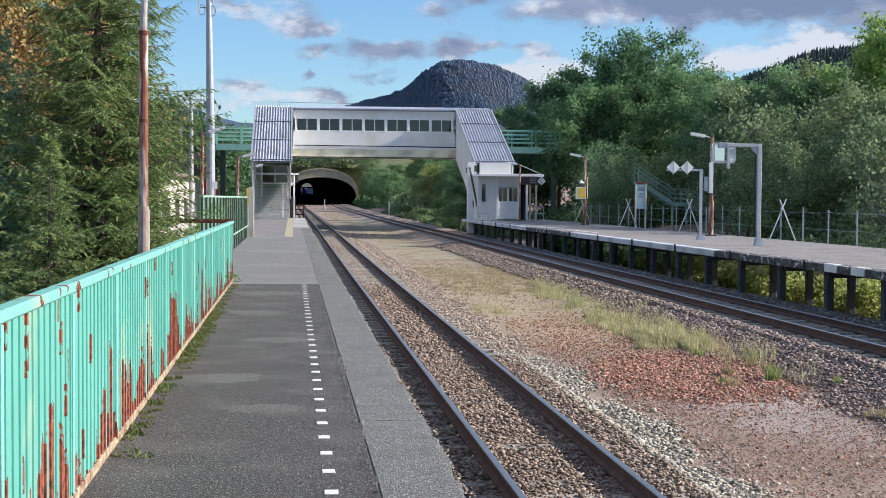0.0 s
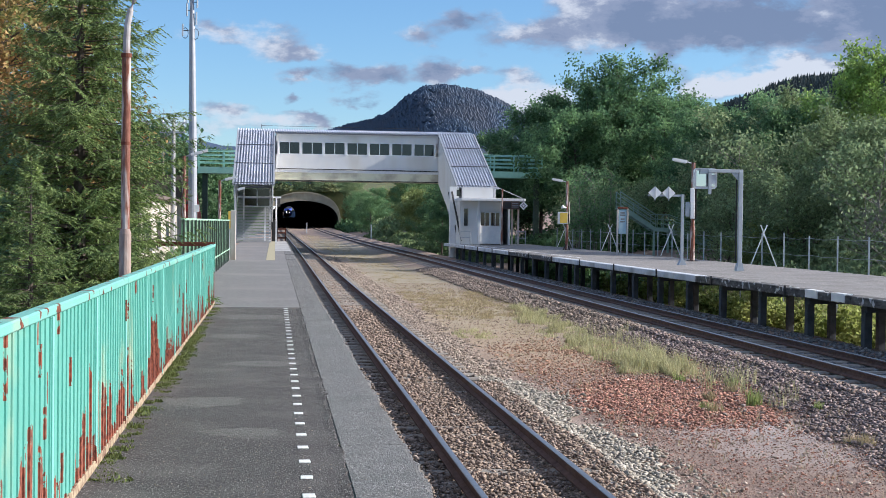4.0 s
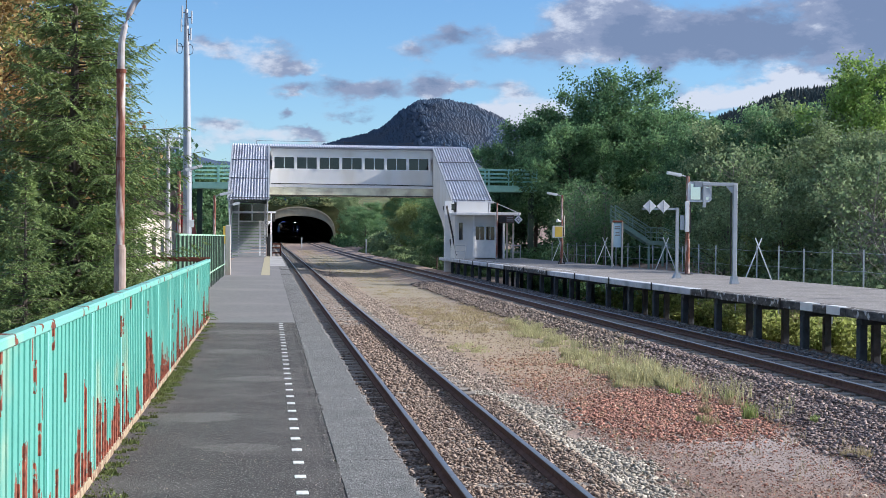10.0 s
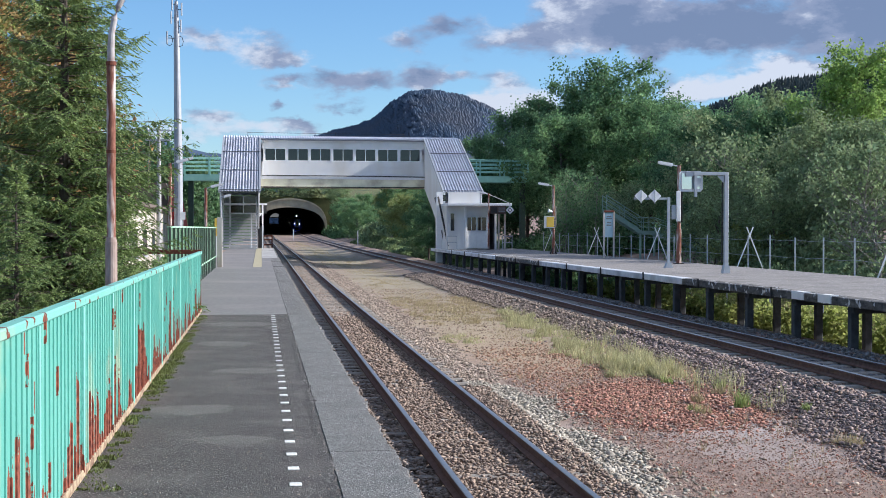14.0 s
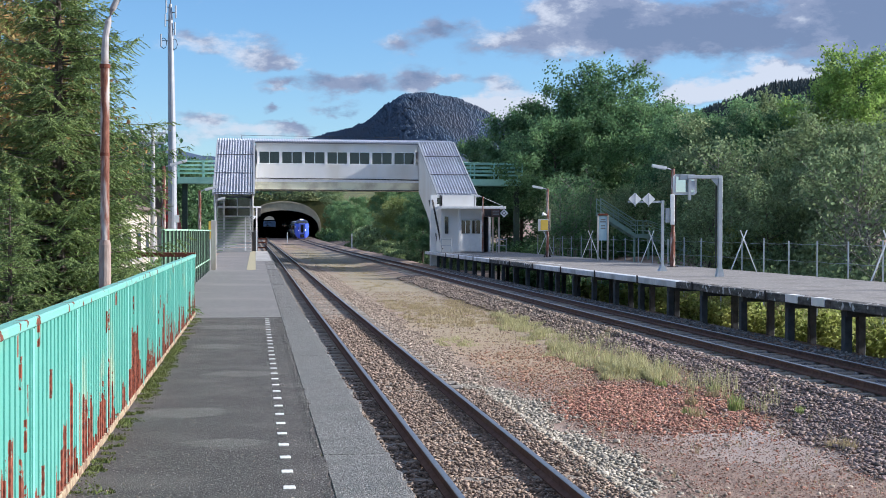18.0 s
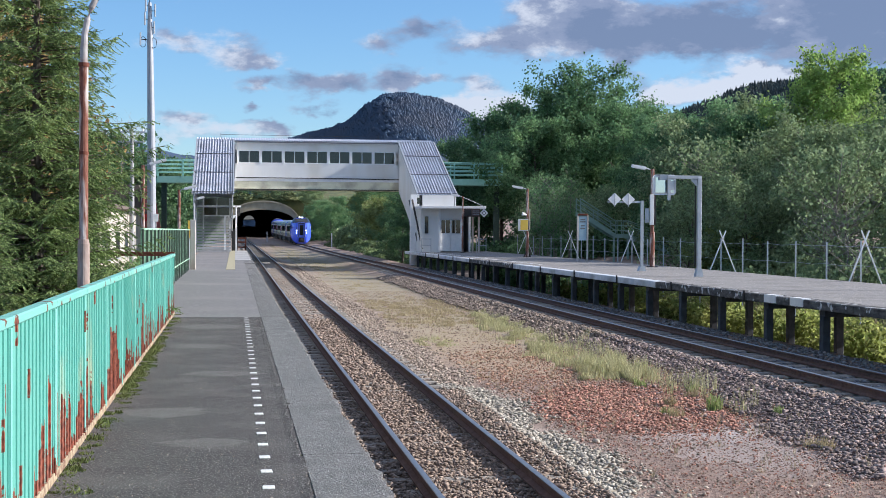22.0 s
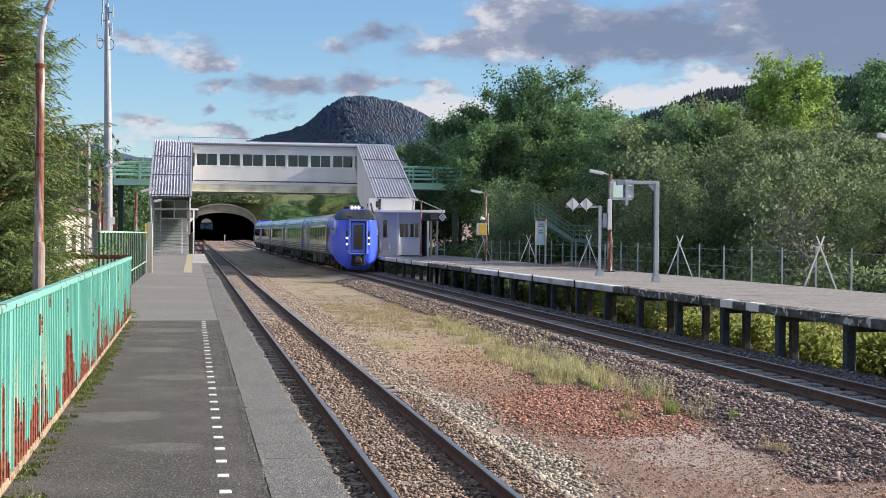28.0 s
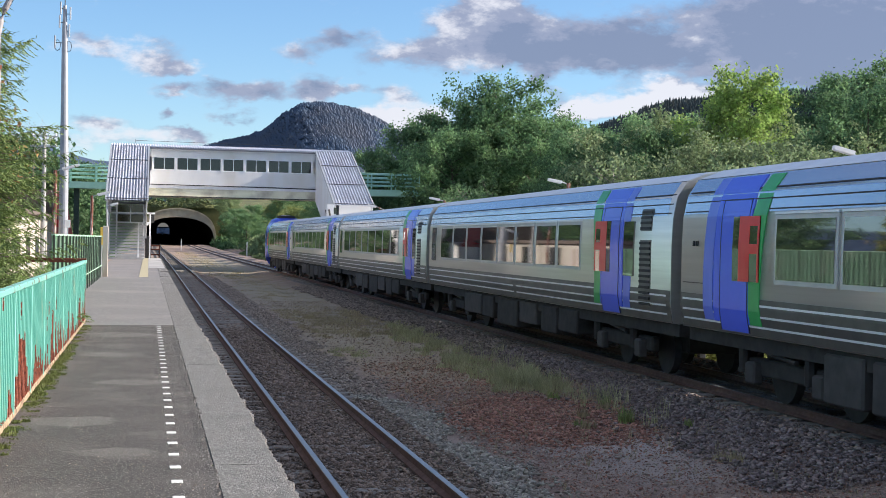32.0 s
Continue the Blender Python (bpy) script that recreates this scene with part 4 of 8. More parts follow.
# ---- snow-shed tunnel ----
def make_tunnel():
    t = thing("tunnel", "wide dark concrete tunnel arch over both tracks", "tunnel", kind="structure")
    cx, hw, y0, y1 = 6.2, 8.1, 305.0, 500.0

    def arch(r, zc, top, n=28):
        return [(cx + r * math.cos(math.pi * (1 - k / n)), zc + (top - zc) * math.sin(math.pi * k / n) ** 0.6) for k in range(n + 1)]
    bm = B()
    for (a, b) in ((y0, y0 + 1.2),):
        outer, inner = arch(hw, 0.4, 7.9), arch(hw - 0.35, 0.4, 6.1)
        outer = [(cx - hw, -1.5)] + outer + [(cx + hw, -1.5)]
        inner = [(cx - hw + 0.35, -1.5)] + inner + [(cx + hw - 0.35, -1.5)]
        oa = [bm.verts.new((x, a, z)) for x, z in outer]
        ia = [bm.verts.new((x, a, z)) for x, z in inner]
        ob = [bm.verts.new((x, b, z)) for x, z in outer]
        ib = [bm.verts.new((x, b, z)) for x, z in inner]
        for k in range(len(outer) - 1):
            bm.faces.new((oa[k], oa[k + 1], ia[k + 1], ia[k]))
            bm.faces.new((oa[k], ob[k], ob[k + 1], oa[k + 1]))
            bm.faces.new((ia[k], ia[k + 1], ib[k + 1], ib[k]))
            bm.faces.new((ob[k], ib[k], ib[k + 1], ob[k + 1]))
    part("portal_ring", bm, M["portal"], t, "weathered concrete portal ring")
    bm = B()
    outer = arch(hw + 0.10, 0.4, 8.08)
    lip = arch(hw - 0.08, 0.4, 7.8)
    for a, b in ((y0 - 0.25, y0 - 0.003),):
        va = [bm.verts.new((x, a, z)) for x, z in outer]
        vb = [bm.verts.new((x, a, z)) for x, z in lip]
        wa = [bm.verts.new((x, b, z)) for x, z in outer]
        wb = [bm.verts.new((x, b, z)) for x, z in lip]
        for k in range(len(outer) - 1):
            bm.faces.new((va[k], va[k + 1], vb[k + 1], vb[k]))
            bm.faces.new((va[k], wa[k], wa[k + 1], va[k + 1]))
            bm.faces.new((vb[k], vb[k + 1], wb[k + 1], wb[k]))
    part("portal_rim", bm, M["portal"], t, "pale rim of the arch")
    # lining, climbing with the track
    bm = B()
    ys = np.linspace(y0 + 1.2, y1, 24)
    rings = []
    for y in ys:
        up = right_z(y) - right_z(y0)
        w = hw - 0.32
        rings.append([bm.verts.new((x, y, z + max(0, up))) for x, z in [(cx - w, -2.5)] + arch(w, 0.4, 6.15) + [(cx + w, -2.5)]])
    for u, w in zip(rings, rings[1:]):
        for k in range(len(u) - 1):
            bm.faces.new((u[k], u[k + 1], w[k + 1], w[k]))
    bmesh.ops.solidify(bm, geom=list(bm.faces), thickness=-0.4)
    part("lining", bm, M["tunnel"], t, "dark tunnel lining")
    # end wall with the single-track opening
    px, pz = 5.05, 2.3
    op = [(px - 2.2, 1.0)] + [(px + 2.2 * math.cos(math.pi * (1 - k / 14)), pz + 2.0 + 2.6 * math.sin(math.pi * k / 14)) for k in range(15)] + [(px + 2.2, 1.0)]
    big = [(cx - hw - 1, 1.0)] + [(cx + (hw + 1) * math.cos(math.pi * (1 - k / 14)), 4.0 + 8.0 * math.sin(math.pi * k / 14)) for k in range(15)] + [(cx + hw + 1, 1.0)]
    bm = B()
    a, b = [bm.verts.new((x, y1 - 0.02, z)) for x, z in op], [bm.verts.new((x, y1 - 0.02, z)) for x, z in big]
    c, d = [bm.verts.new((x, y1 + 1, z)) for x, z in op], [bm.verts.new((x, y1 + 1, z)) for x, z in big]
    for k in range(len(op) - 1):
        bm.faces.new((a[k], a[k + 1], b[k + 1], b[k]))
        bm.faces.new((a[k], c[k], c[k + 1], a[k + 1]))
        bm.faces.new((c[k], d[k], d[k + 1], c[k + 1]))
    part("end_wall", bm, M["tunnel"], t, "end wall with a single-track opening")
    return t


make_tunnel()


# ---- hills ----
def hill(name, label, fn, x0, x1, y0, y1, nx, ny, mat):
    vs, fs = [], []
    for j in range(ny + 1):
        for i in range(nx + 1):
            x, y = x0 + (x1 - x0) * i / nx, y0 + (y1 - y0) * j / ny
            vs.append((x, y, fn(x, y)))
    for j in range(ny):
        for i in range(nx):
            a = j * (nx + 1) + i
            fs.append((a, a + 1, a + nx + 2, a + nx + 1))
    return tagged(raw_mesh(name, vs, fs, mat), label, "hill", kind="structure")


def peak(x, y):
    """A blunt summit with a long left shoulder; the crest line falls off to both sides."""
    crest = float(np.interp(x, [-60, 60, 107, 128, 146, 166, 191, 233, 261, 300, 360], [40, 104, 116, 126, 142, 155, 159, 151, 139, 116, 92]))
    h = max(crest - 0.42 * (math.hypot(y - 1580, 30) - 30), -8)
    return h + 1.6 * noise.noise((x * 0.16, y * 0.16, 7)) + 4.0 * noise.noise((x * 0.014, y * 0.014, 0)) + 2.2 * noise.noise((x * 0.05, y * 0.05, 3))


MOUNT = hill("mountain", "steep wooded mountain, its colour blued with distance haze", peak, -420, 760, 1330, 1830, 330, 120, M["hill"])


def ridge(x, y):
    top = 128 + 20 * noise.noise((x * 0.004, 0.3, 0)) + 4 * noise.noise((x * 0.05, y * 0.05, 3)) + 24 * smooth(-40, -200, x)
    return max(-10, top - 0.5 * abs(y - 2350)) + 1.5 * noise.noise((x * 0.1, y * 0.1, 8))


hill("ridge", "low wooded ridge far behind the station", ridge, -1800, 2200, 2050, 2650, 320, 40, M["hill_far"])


def slope_right(x, y):
    r = math.hypot((x - 345) / 172, (y - 680) / 170)
    return -6 + 84 * math.exp(-r ** 4) + 3 * noise.noise((x * 0.03, y * 0.03, 5))


hill("hillside", "dark wooded hillside behind the trees", slope_right, 60, 800, 300, 1060, 100, 90, M["hill"])


M["bank"] = surf("rough_grass_bank", (0.07, 0.085, 0.03), (0.16, 0.16, 0.06), scale=0.5, rough=0.95, c3=(0.05, 0.075, 0.025), scale3=0.1)


def slope_behind(x, y):
    dx = abs(x - 6.2)
    over = 8.3 + 0.030 * (y - 307)
    side = over - 0.75 * max(0, dx - 7.6) + 0.9 * smooth(12, 40, dx) * smooth(310, 380, y) * 8
    return max(side, ground_z(x, y) - 0.3 + 0.05 * (y - 306)) + 0.35 * noise.noise((x * 0.3, y * 0.3, 3))


hill("embankment", "grassy wooded bank over the tunnel", slope_behind, -110, 130, 306.3, 499, 120, 60, M["bank"])


def bank_face():
    """The upright front of the bank on both sides of the arch and above it."""
    bm = B()
    xs = [-40 + 0.65 * k for k in range(140)]
    lo, hi = [], []
    for x in xs:
        dx = abs(x - 6.2) / 8.05
        base = 0.4 + 7.45 * math.sin(math.acos(min(1, dx))) ** 0.6 if dx < 1 else ground_z(x, 306) - 1
        lo.append(bm.verts.new((x, 306.25, base)))
        hi.append(bm.verts.new((x, 306.3, max(base + 0.05, slope_behind(x, 306.3)))))
    for k in range(len(xs) - 1):
        bm.faces.new((lo[k], lo[k + 1], hi[k + 1], hi[k]))
    bmesh.ops.solidify(bm, geom=list(bm.faces), thickness=-0.3)
    return tagged(link_mesh("bank_face", bm, M["bank"]), "overgrown earth face beside the tunnel arch", "bank", kind="structure")


bank_face()
M["slope_far"] = surf("grey_green_far_slope", (0.06, 0.064, 0.055), (0.09, 0.092, 0.078), scale=0.5, rough=0.95)


def beyond(x, y):
    return ground_z(x, 499) + 2.6 + 0.16 * max(0, y - 545) + 0.4 * noise.noise((x * 0.1, y * 0.1, 2))


hill("far_slope", "dull grassy slope beyond the tunnel", beyond, -60, 80, 500.5, 600, 30, 24, M["slope_far"])


# ---- covered footbridge ----
BY0, BY1 = 102.0, 104.6


def corrugated(bm, p0, along, down, width, length, pitch=0.16, depth=0.035):
    """A corrugated sheet from p0, waves across its width."""
    p0, along, down = Vector(p0), Vector(along).normalized(), Vector(down).normalized()
    nrm = along.cross(down).normalized()
    nrm = nrm if nrm.z > 0 else -nrm
    n = int(width / pitch) * 4
    a, b = [], []
    for k in range(n + 1):
        q = p0 + along * (width * k / n) + nrm * (depth * (0.5 + 0.5 * math.cos(k * math.pi / 2)))
        a.append(bm.verts.new(q))
        b.append(bm.verts.new(q + down * length))
    for k in range(n):
        bm.faces.new((a[k], a[k + 1], b[k + 1], b[k]))
    bmesh.ops.solidify(bm, geom=list(bm.faces), thickness=0.01)


def footbridge():
    f = thing("footbridge", "covered station footbridge with cream walls and corrugated grey roof", "footbridge")
    x0, x1 = -2.72, 14.55
    bm = B()
    box(bm, x0 + 2.75, 11.95, BY0, BY0 + 0.10, 5.30, 6.42)
    part("lower_wall", bm, M["wall"], f, "stained cream cladding")
    bm = B()
    box(bm, x0 + 2.75, 11.95, BY0, BY0 + 0.10, 7.36, 7.92)
    part("upper_wall", bm, M["wall"], f)
    bm = B()
    box(bm, x0, x1, BY1 - 0.1, BY1, 5.30, 7.92)
    part("back_wall", bm, M["wall"], f)
    for xa in (x0, x1 - 0.1):
        bm = B()
        box(bm, xa, xa + 0.1, BY0 + 0.1, BY1 - 0.1, 5.30, 7.92)
        part("end_wall", bm, M["wall"], f)
    bm = B()
    box(bm, x0, x1, BY0 + 0.1, BY1 - 0.1, 5.15, 5.28)
    part("deck", bm, M["concrete_dark"], f)
    # windows between white posts
    n, wx0, wx1 = 7, 0.20, 11.75
    w = (wx1 - wx0) / n
    for i in range(n):
        a = wx0 + i * w
        win = part("window", box(B(), a + 0.05, a + w - 0.05, BY0 + 0.015, BY0 + 0.05, 6.42, 6.48), M["white"], f, "white framed sliding window")
        for nm, q in (("frame_top", (a + 0.05, a + w - 0.05, 7.31, 7.36)), ("frame_left", (a + 0.05, a + 0.11, 6.48, 7.31)), ("frame_right", (a + w - 0.11, a + w - 0.05, 6.48, 7.31)), ("frame_middle", (a + w / 2 - 0.025, a + w / 2 + 0.025, 6.48, 7.31))):
            part(nm, box(B(), q[0], q[1], BY0 + 0.01, BY0 + 0.05, q[2], q[3]), M["white"], win)
        for q in ((a + 0.11, a + w / 2 - 0.025), (a + w / 2 + 0.025, a + w - 0.11)):
            part("pane", box(B(), q[0], q[1], BY0 + 0.03, BY0 + 0.042, 6.48, 7.31), M["glass"], win)
    for i in range(n + 1):
        a = wx0 + i * w
        part("window_post", box(B(), a - 0.048, a + 0.048, BY0 - 0.03, BY0 + 0.10, 6.42, 7.36), M["white"], f)
    # girder under the wall
    bm = B()
    box(bm, x0 + 2.6, 12.1, BY0 - 0.10, BY0 + 0.05, 4.55, 5.10)
    part("girder", bm, M["girder"], f, "yellowed steel girder")
    bm = B()
    box(bm, x0 + 2.6, 12.1, BY0 - 0.16, BY0 + 0.12, 5.10, 5.28)
    part("girder_flange", bm, M["white"], f, "pale girder flange")
    bm = B()
    box(bm, x0 + 2.6, 12.1, BY0 - 0.17, BY0 + 0.12, 4.50, 4.55)
    part("bottom_flange", bm, M["metal_dark"], f)
    bm = B()
    box(bm, x0, x1, BY1 - 0.1, BY1 + 0.06, 4.5, 5.28)
    part("back_girder", bm, M["girder"], f)
    bm = B()
    tube(bm, [(x0 + 2.8, BY0 - 0.19, 5.36), (8.6, BY0 - 0.19, 5.34), (12.0, BY0 - 0.19, 5.30)], 0.035)
    part("pipe", bm, M["metal_dark"], f)
    # ridge roof with corrugated eave
    bm = B()
    corrugated(bm, (x0, (BY0 + BY1) / 2, 8.30), (1, 0, 0), (0, -1, -0.16), x1 - x0, 1.55, 0.18, 0.05)
    corrugated(bm, (x0, (BY0 + BY1) / 2, 8.30), (1, 0, 0), (0, 1, -0.16), x1 - x0, 1.55, 0.18, 0.05)
    part("roof", bm, M["roof"], f, "corrugated grey roof")
    bm = B()
    box(bm, x0 + 2.7, 12.0, BY0 - 0.22, BY0 - 0.16, 7.92, 8.0)
    part("eave_board", bm, M["roof_dark"], f)
    for xx in (-1.0, 5.5, 10.6, 13.0):
        part("roof_finial", tube(B(), [(xx, BY0 + 1, 8.2), (xx - 0.04, BY0 + 1, 8.62)], 0.018, 6), M["metal_dark"], f)
    part("roof_wire", tube(B(), [(-1.0, BY0 + 1, 8.55), (5.5, BY0 + 1, 8.52), (10.6, BY0 + 1, 8.52)], 0.012, 5), M["metal_dark"], f)
    # the two stair roofs, sloping down towards the platform ends
    for xa, nm in ((-2.72, "stair_roof"), (11.93, "stair_roof")):
        zt, yb, zb = 8.08, 90.6, 3.86
        top = Vector((xa, BY0 - 0.2, zt))
        run = Vector((0, yb - (BY0 - 0.2), zb - zt))
        bm = B()
        corrugated(bm, top, (1, 0, 0), run, 2.66, run.length, 0.19, 0.06)
        rf = part(nm, bm, M["roof"], f, "sloping corrugated stair roof")
        for q in (0.30, 0.645, 0.985):
            p = top + run * q
            part("roof_lap", beam(B(), p + Vector((0, 0, 0.075)), p + Vector((2.66, 0, 0.075)), 0.07, 0.05), M["roof_dark"], rf)
        for dx in (0.02, 2.64):
            part("verge", beam(B(), top + Vector((dx, 0, 0.0)), top + run + Vector((dx, 0, 0.0)), 0.10, 0.16), M["galv"], rf)
        # closed sides below the stair roofs
        for dx in (0.06, 2.52):
            bm = B()
            prof = [(BY0, 4.45), (BY0, 8.0), (yb + 0.2, zb), (yb + 0.2, 2.6 if xa > 0 else 3.1), (93.0, 1.45)]
            prism(bm, prof, xa + dx, xa + dx + 0.08, axis="x")
            part("stair_side", bm, M["wall"], f, "cream stair cladding")
        nst = 26
        for k in range(nst):
            ya = 92.6 + k * (BY0 - 92.6) / nst
            za = (k + 1) * 5.2 / nst + (0 if xa < 0 else 0.1)
            part("step", box(B(), xa + 0.16, xa + 2.5, ya, ya + 0.40, za - 0.16, za), M["step"], f, "pale concrete step")
    return f


M["step"] = surf("pale_worn_steps", (0.36, 0.37, 0.39), (0.48, 0.49, 0.5), scale=3, rough=0.8)
footbridge()


def far_footbridge():
    f = thing("open_footbridge", "pale green open footbridge with railings behind the station", "footbridge")
    y0, y1 = 108.0, 110.0
    xa, xb = -5.9, 21.0
    part("deck", box(B(), xa, xb, y0, y1, 5.15, 5.65), M["green_bridge"], f, "pale green deck girder")
    for y in (y0 + 0.03, y1 - 0.03):
        for z in (6.0, 6.3, 6.6, 6.92):
            part("rail", tube(B(), [(xa, y, z), (xb, y, z)], 0.045, 6), M["green_bridge"], f)
        x = xa
        while x < xb + 0.1:
            part("baluster_post", box(B(), x - 0.05, x + 0.05, y - 0.05, y + 0.05, 5.65, 6.95), M["green_bridge"], f)
            x += 1.92
    # the flight that turns down on its near end, behind the covered bridge
    for z in (6.0, 6.45, 6.92):
        part("return_rail", tube(B(), [(xa, y0, z), (xa - 0.9, y1 + 1.5, z - 0.9)], 0.05, 6), M["green_bridge"], f)
    part("stringer", beam(B(), (xa, y0 + 0.2, 5.3), (xa - 1.2, y1 + 1.8, 4.2), 0.1, 0.4), M["green_bridge"], f)
    for x in (-5.4, 20.7):
        part("pier", box(B(), x - 0.2, x + 0.2, y0 + 0.8, y0 + 1.2, -2.0, 5.15), M["green_dark"], f)
    return f


far_footbridge()


# ---- near stairs: glazed porch ----
def porch():
    p = thing("stair_porch", "white steel-framed glazed porch at the foot of the stairs", "porch", at=(0, 0, 0.1))
    yf, yb = 93.6, 95.6
    for x, y in ((-2.55, yf), (-2.1, yb - 0.3), (-0.32, yb - 0.3), (0.10, yf), (-0.64, yf - 0.6)):
        top = 3.05 if y < 94.5 else 3.6
        part("post", box(B(), x - 0.05, x + 0.05, y - 0.05, y + 0.05, -0.05, 2.42 if y < yf else top), M["white"], p)
    part("top_beam", box(B(), -2.6, 0.40, yf - 0.05, yf + 0.05, 2.96, 3.07), M["white"], p)
    part("side_beam", box(B(), -2.6, -2.5, yf + 0.05, yb, 2.96, 3.06), M["white"], p)
    part("mid_beam", box(B(), -2.1, 0.1, yb - 0.35, yb - 0.25, 2.36, 2.44), M["white"], p)
    part("front_rail", box(B(), -0.64, 0.14, yf - 0.62, yf - 0.56, 2.34, 2.42), M["white"], p)
    for a, b in ((-2.05, -1.24), (-1.16, -0.37)):
        part("glazing", box(B(), a, b, yb - 0.32, yb - 0.29, 2.46, 2.94), M["glass"], p, "dim glass pane")
        part("upper_glazing", box(B(), a, b, yb - 0.32, yb - 0.29, 3.08, 3.58), M["glass"], p, "dim glass pane")
    part("glazing_bar", box(B(), -1.23, -1.17, yb - 0.34, yb - 0.27, 2.44, 3.6), M["white"], p)
    part("dark_board", box(B(), 0.0, 0.36, yf + 0.06, yf + 0.14, 2.4, 2.94), M["metal_dark"], p, "dark end board")
    for z in (0.35, 0.7, 1.05):
        part("stair_rail", tube(B(), [(-2.56, yf, z), (-2.56, yb, z)], 0.03, 6), M["white"], p)
    part("kick_board", box(B(), -2.1, -0.35, yb - 0.6, yb - 0.3, -0.05, 0.18, bevel=0.01), M["step"], p)
    # dark box added as the shadow at the back of the porch
    part("porch_shadow_box", box(B(), -0.2, 0.2, yb + 0.2, yb + 0.7, -0.05, 1.5), M["metal_dark"], p)
    return p


porch()


def diamond_sign(x, y, z, r=0.24):
    d = thing("diamond_sign", "small white diamond sign with a ring mark on a bracket", "sign", "diamond signs", at=(x, y, z))
    bm = B()
    prism(bm, [(0, -r), (r, 0), (0, r), (-r, 0)], -0.02, 0.02)
    part("plate", bm, M["white"], d)
    bm = B()
    prism(bm, [(0, -r * 0.55), (r * 0.55, 0), (0, r * 0.55), (-r * 0.55, 0)], -0.026, -0.021)
    q = part("mark", bm, M["grey_text"], d)
    part("mark_centre", tube(B(), [(0, -0.034, 0), (0, -0.027, 0)], r * 0.28, 12), M["white"], q)
    part("hanger", tube(B(), [(0, 0, r), (0, 0, r + 0.18)], 0.015, 6), M["galv"], d)
    return d


diamond_sign(-0.21, 92.9, 2.4)
diamond_sign(15.62, 86.4, 2.68, 0.27)


# ---- hut below the far stairs ----
def hut():
    h = thing("waiting_hut", "small cream waiting hut with sliding doors under the stairs", "hut", at=(0, 0, RZ))
    part("stair_leg", box(B(), 11.42, 11.86, 90.2, 90.7, -0.9, 3.75), M["white"], h, "white support leg")
    part("left_wall", box(B(), 11.86, 13.0, 88.0, 88.12, 0, 2.78), M["wall"], h)
    part("side_window", box(B(), 12.05, 12.28, 87.96, 88.0, 1.2, 2.3), M["glass"], h)
    part("back_wall", box(B(), 11.86, 15.05, 91.0, 91.1, 0, 2.78), M["wall"], h)
    part("side_wall", box(B(), 11.80, 11.86, 88.12, 91.0, 0, 2.78), M["wall"], h)
    part("right_wall", box(B(), 14.98, 15.05, 88.12, 91.0, 0, 2.78), M["wall"], h)
    for x in (12.95, 14.42, 14.9):
        part("pilaster", box(B(), x, x + 0.12, 87.9, 88.12, 0, 2.78), M["white"], h)
    part("lintel", box(B(), 13.07, 14.42, 88.0, 88.1, 2.12, 2.78), M["wall"], h)
    for i, a in enumerate((13.09, 13.76)):
        d = part("sliding_door", box(B(), a, a + 0.65, 88.02 + 0.03 * i, 88.05 + 0.03 * i, 0.06, 1.20), M["white"], h, "white sliding door with glazed upper half")
        part("door_glass", box(B(), a + 0.05, a + 0.60, 88.03 + 0.03 * i, 88.04 + 0.03 * i, 1.22, 2.06), M["glass"], d)
        for q in ((a, a + 0.05, 1.2, 2.1), (a + 0.60, a + 0.65, 1.2, 2.1), (a + 0.05, a + 0.6, 2.06, 2.1)):
            part("door_frame", box(B(), q[0], q[1], 88.02 + 0.03 * i, 88.05 + 0.03 * i, q[2], q[3]), M["white"], d)
        part("door_bar", box(B(), a + 0.3, a + 0.34, 88.02 + 0.03 * i, 88.05 + 0.03 * i, 1.22, 2.06), M["white"], d)
    part("flat_roof", box(B(), 11.7, 15.85, 86.9, 91.1, 2.78, 2.96, bevel=0.02), M["white"], h, "flat white roof")
    part("upper_wall", box(B(), 11.95, 14.0, 88.4, 88.5, 2.96, 3.68), M["wall"], h)
    part("vent_window", box(B(), 11.6, 11.8, 88.35, 88.4, 3.1, 3.5), M["glass"], h)
    for x in (14.95, 15.35):
        part("porch_post", box(B(), x, x + 0.10, 86.95, 87.05, 0, 2.78), M["wood_white"], h)
    for z in (0.45, 0.85):
        part("guard_rail", tube(B(), [(15.2, 86.6, z), (15.8, 86.6, z)], 0.025, 6), M["galv"], h)
        part("guard_rail", tube(B(), [(11.75, 87.2, z), (12.35, 87.2, z)], 0.025, 6), M["galv"], h)
    for x in (15.2, 15.8, 11.75, 12.35):
        y = 86.6 if x > 14 else 87.2
        part("guard_post", tube(B(), [(x, y, 0), (x, y, 0.88)], 0.025, 6), M["galv"], h)
    for y in (90.0, 91.6):
        part("stair_strut", beam(B(), (11.5, y, 3.4), (11.9, y - 2.0, 0.2), 0.09, 0.09), M["metal_dark"], h)
    return h


hut()


def hanging_sign():
    s = thing("hanging_sign", "dark brown box sign hung from the hut roof", "sign", at=(14.85, 86.4, 2.7))
    part("box", box(B(), -0.5, 0.5, -0.10, 0.10, -0.26, 0.26, bevel=0.015), M["brown_sign"], s)
    part("panel", box(B(), -0.46, -0.06, -0.112, -0.101, -0.2, 0.2), M["black"], s)
    for z in (0.1, -0.02, -0.12):
        part("text_bar", box(B(), 0.02, 0.42, -0.112, -0.101, z - 0.02, z + 0.03), M["grey_text"], s)
    return s


hanging_sign()


